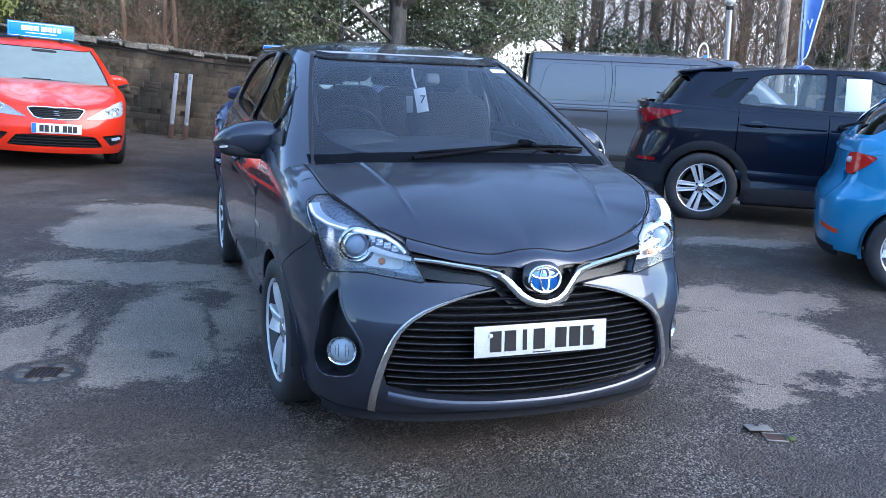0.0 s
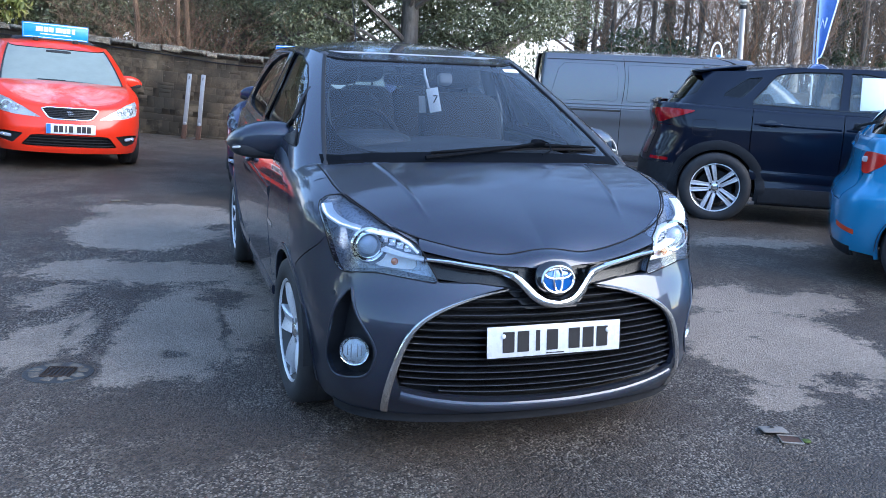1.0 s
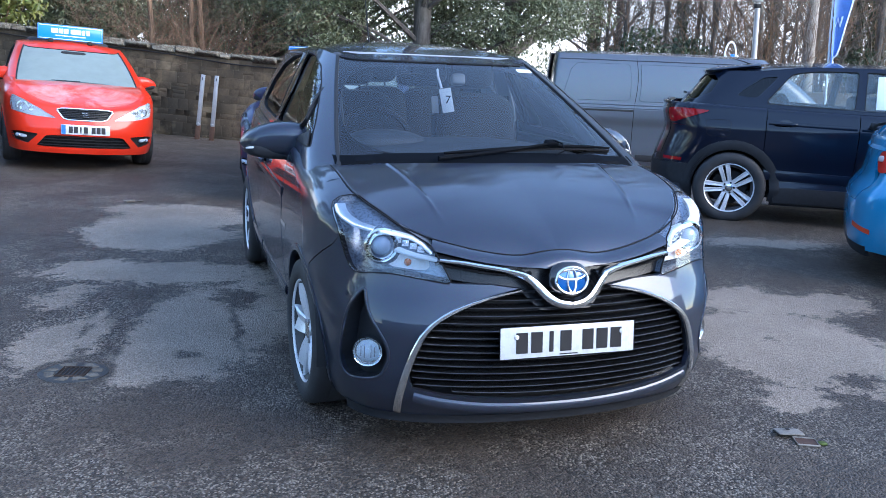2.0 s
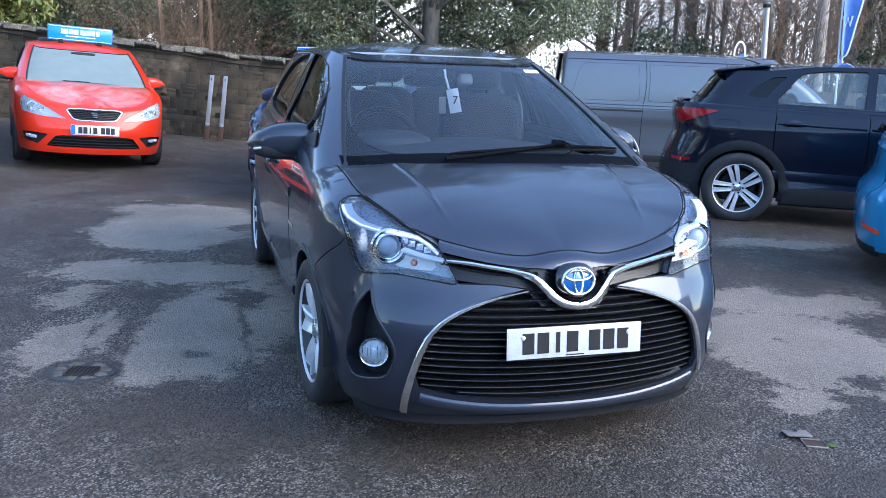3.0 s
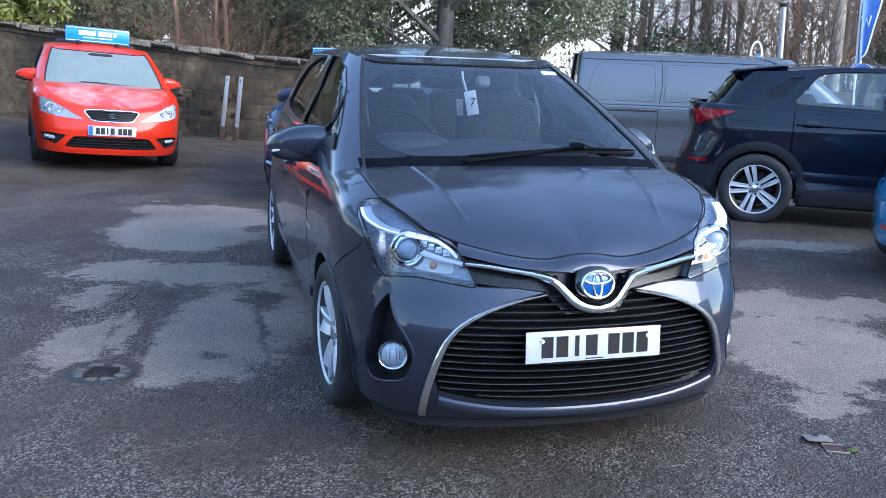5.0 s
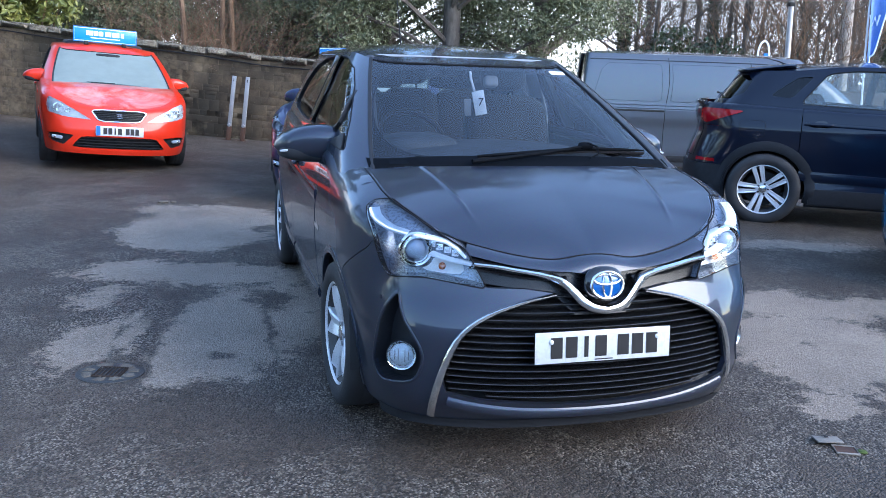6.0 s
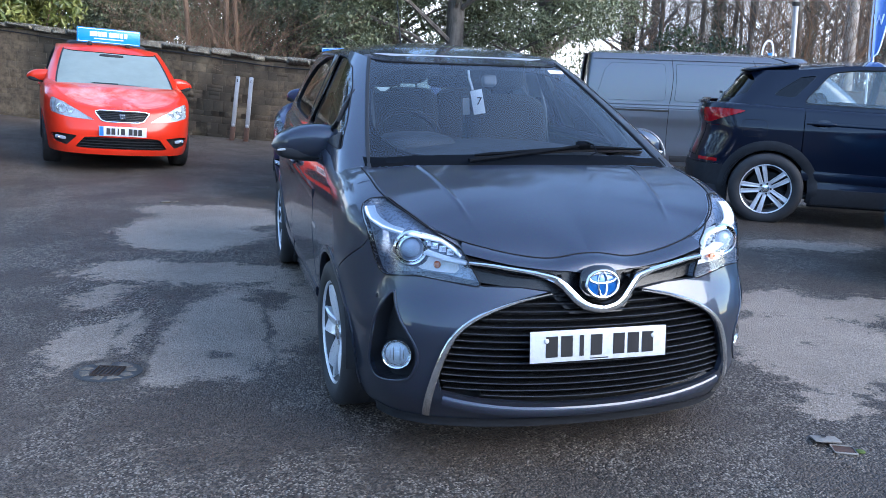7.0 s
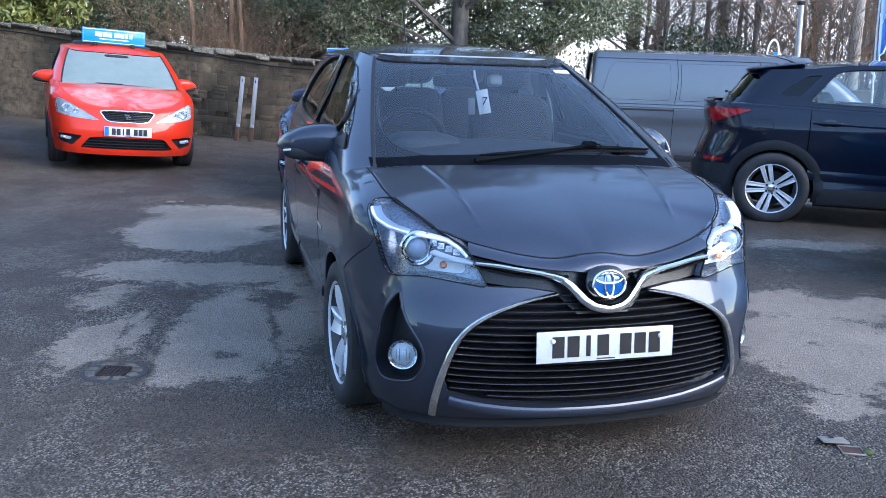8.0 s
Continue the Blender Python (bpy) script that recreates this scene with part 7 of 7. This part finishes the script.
# ---- glowing sheet added beyond the wood to whiten the low sky ----
CLOUD = Mat("white_sky_glow")
CLOUD.n.remove(CLOUD.b)
_e = CLOUD.node("ShaderNodeEmission", Strength=1.35, Color=CLOUD.ramp(CLOUD.noise(.012, 3, .5), (.3, (.86, .90, .96)), (.7, (1.0, 1.0, 1.0))))
CLOUD.l.new(_e.outputs[0], CLOUD.out.inputs["Surface"])
arc = np.linspace(-48, 66, 40)
far = np.array([[(240 * math.sin(radians(a)), 240 * math.cos(radians(a)), z) for z in (-3, 30, 62)] for a in arc])
cloud = part("backdrop", grid_sheet(far), CLOUD.m, None)
tagged(cloud, "added glowing backdrop sheet, white like bright low sky", "sky", kind="structure")

# ---- trees and shrubs ----
def leaf_stuff(name, clumps, n, size, rng, slim=.42):
    """Leaves as small folded blades scattered through clumps ((x, y, z), (rx, ry, rz)); returns mesh data."""
    w = np.array([c[1][0] * c[1][1] + c[1][0] * c[1][2] for c in clumps])
    pick = rng.choice(len(clumps), n, p=w / w.sum())
    cen, rad = np.array([c[0] for c in clumps])[pick], np.array([c[1] for c in clumps])[pick]
    d = rng.normal(size=(n, 3))
    d /= np.linalg.norm(d, axis=1, keepdims=True)
    r = rng.uniform(.35, 1.0, (n, 1)) ** .5 * rng.uniform(.85, 1.12, (n, 1))
    p = cen + d * rad * r
    ax = d * .6 + rng.normal(size=(n, 3)) * .7 + np.array([0, 0, -.35])
    ax /= np.linalg.norm(ax, axis=1, keepdims=True)
    nor = d + rng.normal(size=(n, 3)) * .6 + np.array([0, 0, .5])
    si = np.cross(ax, nor)
    si /= np.linalg.norm(si, axis=1, keepdims=True) + 1e-9
    up = np.cross(si, ax)
    L = size * rng.uniform(.6, 1.3, (n, 1))
    W = L * slim
    q = np.stack([p - ax * L * .5, p + si * W * .5 + up * W * .18, p + ax * L * .5, p - si * W * .5 + up * W * .18], 1)
    v = q.reshape(-1, 3)
    k = np.arange(n)[:, None] * 4
    f = np.concatenate([k + [0, 1, 2], k + [0, 2, 3]])
    me = bpy.data.meshes.new(name)
    me.from_pydata(v.tolist(), [], f.tolist())
    return me


def leaf_mat(name, dark, light, gloss=.35):
    m = Mat(name)
    r = m.node("ShaderNodeNewGeometry").outputs["Random Per Island"]
    big = m.noise(.9, 3, .6)
    k = m.math("ADD", m.math("MULTIPLY", r, .7), m.math("MULTIPLY", big, .35))
    m.set(Base_Color=m.ramp(k, (.15, dark), (.85, light)), Roughness=gloss, Specular_IOR_Level=.55)
    tr = m.node("ShaderNodeBsdfTranslucent", Color=(*tuple(c * 1.2 for c in light), 1))
    mix = m.node("ShaderNodeMixShader", Fac=.18)
    m.l.new(m.b.outputs[0], mix.inputs[1])
    m.l.new(tr.outputs[0], mix.inputs[2])
    m.l.new(mix.outputs[0], m.out.inputs["Surface"])
    return m.m


def bark(name, dark, light):
    m = Mat(name)
    v = m.place((1, 1, .25))
    m.set(Base_Color=m.mix(1.0, m.ramp(m.noise(9, 6, .7, v), (.3, dark), (.7, light)), m.ramp(m.noise(1.2, 3, .6), (.3, .7), (.7, 1.25)), "MULTIPLY"), Roughness=.9)
    m.bump(m.noise(14, 6, .7, v), .7, .03)
    return m.m


HOLLY = leaf_mat("dark_evergreen_leaf", (.018, .026, .011), (.17, .185, .10), .36)
LAUREL = leaf_mat("spotted_laurel_leaf", (.05, .075, .015), (.26, .26, .07), .38)
IVY = leaf_mat("ivy_leaf", (.012, .022, .009), (.045, .065, .026), .4)
BARK = bark("grey_bark", (.045, .038, .033), (.15, .13, .115))
BROWN_BARK = bark("brown_stem", (.075, .045, .028), (.26, .16, .10))
PALE_BARK = bark("pale_trunk", (.10, .088, .075), (.27, .24, .21))


def bough(bm, rng, p, d, length, r, depth, sides=5, droop=0.0, spread=.9, split=3, least=.006):
    """A limb that bends as it goes and puts out side limbs."""
    n = 5
    pts, rad = [Vector(p)], [r]
    d = Vector(d).normalized()
    for i in range(n):
        d = (d + Vector((rng.uniform(-.22, .22), rng.uniform(-.22, .22), rng.uniform(-.12, .2) - droop))).normalized()
        pts.append(pts[-1] + d * length / n)
        rad.append(max(r * (1 - .68 * (i + 1) / n), least * .6))
    tube(pts, rad, sides if r > .03 else 4 if r > .012 else 3, bm)
    if depth:
        for _ in range(split):
            i = rng.randint(2, n)
            side = Vector((rng.uniform(-1, 1), rng.uniform(-1, 1), rng.uniform(-.1, .8))).normalized()
            bough(bm, rng, pts[i], d * (1 - spread * .5) + side * spread, length * rng.uniform(.45, .75), max(rad[i] * .7, least), depth - 1, sides, droop, spread, split, least)


def bare_tree(rng, high, r):
    """Trunk with limbs, and one mesh of twigs."""
    trunk, twig = bmesh.new(), bmesh.new()
    n = 9
    pts, rad = [Vector((0, 0, -.3))], [r * 1.25]
    lean = Vector((rng.uniform(-.06, .06), rng.uniform(-.06, .06), 1))
    for i in range(n):
        lean = (lean + Vector((rng.uniform(-.05, .05), rng.uniform(-.05, .05), .1))).normalized()
        pts.append(pts[-1] + lean * high / n)
        rad.append(r * (1 - .75 * (i + 1) / n))
    tube(pts, rad, 9, trunk)
    for i in range(1, n):
        for _ in range(3 if i < 6 else 4):
            a = rng.uniform(0, 2 * math.pi)
            d = Vector((math.cos(a), math.sin(a), rng.uniform(.15, 1.1)))
            q = pts[i].lerp(pts[i + 1], rng.random())
            bough(twig, rng, q, d, high * rng.uniform(.14, .30) * (1.15 - .05 * i), rad[i] * rng.uniform(.22, .45), 3, 5, .01, .95, 3, .008)
    return trunk, twig


def woods():
    rng, nrng = random.Random(11), np.random.default_rng(11)
    made = []
    for k in range(5):
        trunk, twig = bare_tree(rng, rng.uniform(15, 19), rng.uniform(.085, .15))
        t = thing("bare_tree", pose(0, 60 + k, 0), "tall bare winter tree with many fine twigs", "tree", "bare woodland trees")
        part("trunk", trunk, PALE_BARK if k % 2 else BARK, t)
        part("crown", twig, BARK, t)
        if k == 1:
            cl = [((rng.uniform(-.08, .08), rng.uniform(-.08, .08), z), (.24, .24, .5)) for z in np.arange(.3, 6.5, .45)]
            me = leaf_stuff("ivy", cl, 2800, .11, nrng, .8)
            me.materials.append(IVY)
            o = new("ivy", me)
            o.parent = t
        made.append(t)
    spots = []
    for i in range(48):
        for _ in range(40):
            y = rng.uniform(25, 46)
            x = y * rng.uniform(.20, .74)
            if all((x - a) ** 2 + (y - b) ** 2 > 2.0 for a, b in spots) and not (y < 33 and abs(x / y - .40) < .02):
                spots.append((x, y))
                break
    for i, (x, y) in enumerate(spots):
        m = pose(x, y, float(stand(x, 20)) - .1, 0, 0, rng.uniform(0, 360))
        s = rng.uniform(.85, 1.15)
        if i < 5:
            made[i].matrix_world = m
        else:
            copy_thing(made[i % 5], m)
    for k, y in ((.53, 27.5), (.548, 30.5), (.515, 34), (.61, 29), (.66, 33), (.575, 37)):
        copy_thing(made[1], pose(k * y, y, -.5, 0, 0, 97 * y))
    # leafless saplings and brush between the trunks
    brush = []
    for k in range(4):
        bm = bmesh.new()
        for _ in range(16):
            a = rng.uniform(0, 2 * math.pi)
            bough(bm, rng, (rng.uniform(-.6, .6), rng.uniform(-.4, .4), -.2), (math.cos(a) * .45, math.sin(a) * .45, 1.0), rng.uniform(2.6, 5.2), rng.uniform(.012, .03), 3, 4, .0, .9, 3, .005)
        b = thing("bare_sapling", pose(0, 80 + k, 0), "clump of thin leafless saplings in the wood", "shrub", "saplings in the wood")
        part("stem_tangle", bm, BARK if k % 2 else BROWN_BARK, b)
        brush.append(b)
    for i in range(34):
        y = rng.uniform(24, 44)
        m = pose(y * rng.uniform(.22, .74), y, -.4, 0, 0, rng.uniform(0, 360))
        if i < 4:
            brush[i].matrix_world = m
        else:
            copy_thing(brush[i % 4], m)
    # bushes at the edge of the wood: thin stems, ivy and evergreen undergrowth
    for i in range(9):
        x, y = 6.5 + 2.6 * i + rng.uniform(-.8, .8), rng.uniform(24, 32)
        cl = [((rng.uniform(-1.3, 1.3), rng.uniform(-.8, .8), rng.uniform(.4, 2.6)), (.7, .6, .55)) for _ in range(9)]
        b = thing("evergreen_bush", pose(x, y, -.3), "dark evergreen undergrowth bush below bare trees", "bush", "undergrowth")
        me = leaf_stuff("foliage", cl, 3000, .13, nrng, .6)
        me.materials.append(IVY)
        o = new("foliage", me)
        o.parent = b
        st = bmesh.new()
        for _ in range(8):
            bough(st, rng, (rng.uniform(-.5, .5), rng.uniform(-.3, .3), 0), (rng.uniform(-.5, .5), rng.uniform(-.5, .5), 1), 2.6, .03, 1, 4, 0, .8, 2)
        part("stem_tangle", st, BROWN_BARK, b)


woods()


def evergreen(x, y, high, spread, base, n, seed, name="holly_tree", label="broad dark evergreen tree with small glossy leaves", leaf=.082):
    """Tapered trunk, limbs, and a crown of leaf clumps with gaps."""
    rng, nrng = random.Random(seed), np.random.default_rng(seed)
    t = thing(name, pose(x, y, -.1), label, "tree", "evergreen trees behind the wall")
    tb = bmesh.new()
    tube([(0, 0, -.3), (.04, 0, high * .2), (-.05, .05, high * .45), (.05, 0, high * .85)], [.22, .18, .13, .04], 10, tb)
    cl = []
    for i in range(int(12 * high)):
        a, h = rng.uniform(0, 2 * math.pi), rng.uniform(0, 1)
        z = base + (high - base) * h
        R = spread * (1 - .55 * h ** 1.6) * rng.uniform(.45, 1.0)
        p = (R * math.cos(a), R * math.sin(a) * .8, z)
        s = rng.uniform(.42, .85)
        cl.append((p, (s, s * .9, s * .62)))
        if i % 2 == 0:
            q = (0, 0, max(z - R * .5, .6))
            mid = (p[0] * .5, p[1] * .5, (q[2] + z) / 2 + .1)
            tube([q, mid, p], [.06, .04, .012], 5, tb)
    part("trunk", tb, BARK, t)
    me = leaf_stuff("crown", cl, int(n * 2.4), leaf, nrng, .5)
    me.materials.append(HOLLY)
    o = new("crown", me)
    o.parent = t
    return t


evergreen(.2, 18.2, 13.5, 3.0, 1.45, 44000, 21)
evergreen(2.2, 19.2, 12.8, 2.5, 1.75, 38000, 22)
evergreen(-2.2, 19.0, 9.5, 2.2, 1.9, 24000, 23)
evergreen(-6.6, 18.4, 4.6, 1.5, 1.4, 14000, 24)
evergreen(-3.6, 20.5, 8.2, 1.9, 1.5, 18000, 26)
evergreen(-9.0, 22.0, 7.5, 2.6, 1.2, 20000, 27)
_far = [evergreen(-5.6, 23.0, 12.0, 3.2, 1.0, 34000, 28), evergreen(-1.4, 23.5, 13.0, 3.2, 1.0, 34000, 29)]
# the last five stand unseen to the west, added to darken car reflections
for x, y, a in ((-12.6, 21.5, 140), (-8.4, 25.0, 60), (-4.0, 26.0, 200), (-10.8, 26.0, 300), (-6.6, 27.5, 20), (-16.5, 14.0, 80), (-17.0, 9.6, 250), (-17.5, 4.6, 30), (-17.0, -.5, 160), (-18.0, -5.5, 290)):
    copy_thing(_far[1], pose(x, y, 0, 0, 0, a))


def spotted_laurel(x, y, seed):
    rng, nrng = random.Random(seed), np.random.default_rng(seed)
    t = thing("laurel_shrub", pose(x, y, .6), "yellow-green spotted laurel shrub growing behind the wall", "shrub", "laurels behind the wall")
    cl = [((rng.uniform(-.9, .9), rng.uniform(-.4, .5), rng.uniform(.7, 2.3)), (.42, .38, .34)) for _ in range(16)]
    me = leaf_stuff("foliage", cl, 3600, .17, nrng, .36)
    me.materials.append(LAUREL)
    o = new("foliage", me)
    o.parent = t
    st = bmesh.new()
    for c, _ in cl[::2]:
        tube([(0, 0, -.6), (c[0] * .5, c[1] * .5, c[2] * .5), c], [.03, .02, .008], 5, st)
    part("stem_tangle", st, BROWN_BARK, t)


for i, x in enumerate((-12.2, -10.6, -9.2, -8.1)):
    spotted_laurel(x, 16.7 + .2 * (i % 2), 40 + i)


def twig_shrub(x, y, seed, n=34, trunks=1):
    """Thin arching stems that fork from a low stool, with a few thicker ones."""
    rng = random.Random(seed)
    t = thing("bare_shrub", pose(x, y, .9), "tangled leafless brown shrub behind the wall", "shrub", "bare shrubs")
    bm = bmesh.new()
    for _ in range(n):
        a = rng.uniform(0, 2 * math.pi)
        bough(bm, rng, (rng.uniform(-.25, .25), rng.uniform(-.2, .2), -.6), (math.cos(a) * .75, math.sin(a) * .4, 1.0), rng.uniform(1.1, 2.3), rng.uniform(.007, .018), 3, 4, .05, .85, 2, .0035)
    part("stem_tangle", bm, BROWN_BARK, t)
    tb = bmesh.new()
    for _ in range(trunks):
        q = rng.uniform(-.3, .3)
        tube([(q, .1, -.9), (q * .7, .15, 1.0), (q + rng.uniform(-.3, .3), .2, 3.8)], [.06, .05, .03], 8, tb)
    part("trunk", tb, BROWN_BARK, t)


for i, (x, y, k) in enumerate(((-5.6, 16.9, 0), (-4.95, 16.6, 1), (-4.35, 17.1, 2), (-3.7, 16.7, 0))):
    twig_shrub(x, y, 60 + i, trunks=k)

# ---- poles and flags ----
TIMBER = bark("grey_timber", (.27, .235, .21), (.48, .43, .39))
lampp = thing("lamp_post", pose(8.5, 21, -.3), "slim pale grey post with a small dark lamp head", "lamp post")
part("pole", tube([(.12, 0, 0), (.05, 0, 2.2), (-.02, 0, 3.75)], [.07, .065, .06], 12), plain("pale_pole_paint", (.40, .385, .39), .5, 0, 50, .1, .05), lampp)
part("lamp_head", box((.20, .24, .16), (-.02, 0, 3.55), bevel=.02), DULL_METAL, lampp)
part("bracket", box((.14, .18, .10), (-.01, 0, 3.38), bevel=.02), DARK_VOID, lampp)
tele = thing("telegraph_pole", pose(11.4, 24, -.3), "tall weathered timber telegraph pole", "pole")
part("shaft", tube([(.04, 0, 0), (-.05, 0, 2.2), (-.25, 0, 8.5)], [.18, .17, .13], 16), TIMBER, tele)
part("cross_arm", box((1.4, .09, .11), (-.23, -.12, 7.8), bevel=.01), TIMBER, tele)
part("step_iron", tube([(-.2, -.1, 4.0), (-.35, -.1, 4.0)], .012, 6), DULL_METAL, tele)


def feather_flag():
    f = thing("feather_flag", pose(5.61, 11.0, float(stand(5.61, 11.0)), 0, -4.5, 0), "blue feather flag with a white border on a bent pole", "flag")
    pole = [(0, 0, 0), (0, 0, 1.2), (.01, 0, 2.2), (.05, .02, 3.1), (.20, .05, 3.6), (.36, .08, 3.7)]
    part("flagpole", tube(pole, [.016, .014, .012, .009, .006, .004], 8), WHITE, f)
    part("flag_base", box((.5, .5, .03), (0, 0, .02), bevel=.01), BLACK_PLASTIC, f)
    rows = []
    for z in np.linspace(1.80, 3.6, 36):
        x0 = float(np.interp(z, [0, 2.2, 3.1, 3.6], [0, .01, .05, .20]))
        w = float(np.interp(z, [1.80, 1.88, 2.6, 3.2, 3.6], [.16, .20, .36, .38, .16]))
        rows.append([(x0 + w * u * .80, .06 * math.sin(u * 5 + z * 2.2) + .25 * w * u, z + .12 * u * (1 - (z - 1.80) / 1.8)) for u in np.linspace(0, 1, 12)])
    P = np.array(rows)
    sheet = grid_sheet(P)
    cloth = part("flag_cloth", sheet, plain("flag_blue", (.10, .19, .46), .7, 0, 300, .12, .1), f)
    edge = [tuple(q + np.array([0, -.006, 0])) for q in np.concatenate([P[0, :, :], P[:, -1, :]])]
    part("flag_border", tube(edge, .010, 6), SIGN_WHITE, cloth)
    for z0 in (2.35, 3.0):
        c = np.array([np.interp(z0, P[:, 6, 2], P[:, 6, k]) for k in range(3)])
        part("flag_mark", tube([tuple(c + np.array([dx, -.02, dz])) for dx, dz in ((-.06, .07), (-.03, -.06), (0, .05), (.03, -.06), (.06, .07))], .012, 6), SIGN_WHITE, cloth)


feather_flag()
hoop = thing("hoop_flag", pose(5.75, 15.2, -.32), "small white and blue hoop banner behind the van", "flag")
arc = [(.10 * math.cos(t) * (1.0 if math.cos(t) > 0 else 1.0), 0, 2.06 + .24 * math.sin(t)) for t in np.linspace(-.3, math.pi + .3, 24)]
part("hoop", tube(arc, .016, 8), SIGN_WHITE, hoop)
part("stake", tube([(-.1, 0, 0), (-.1, 0, 2.05)], .014, 8), WHITE, hoop)
part("stake", tube([(.1, 0, 0), (.1, 0, 2.05)], .014, 8), WHITE, hoop)
part("banner", box((.10, .01, .10), (.06, .01, 2.04), bevel=.003), SIGN_BLUE, hoop)
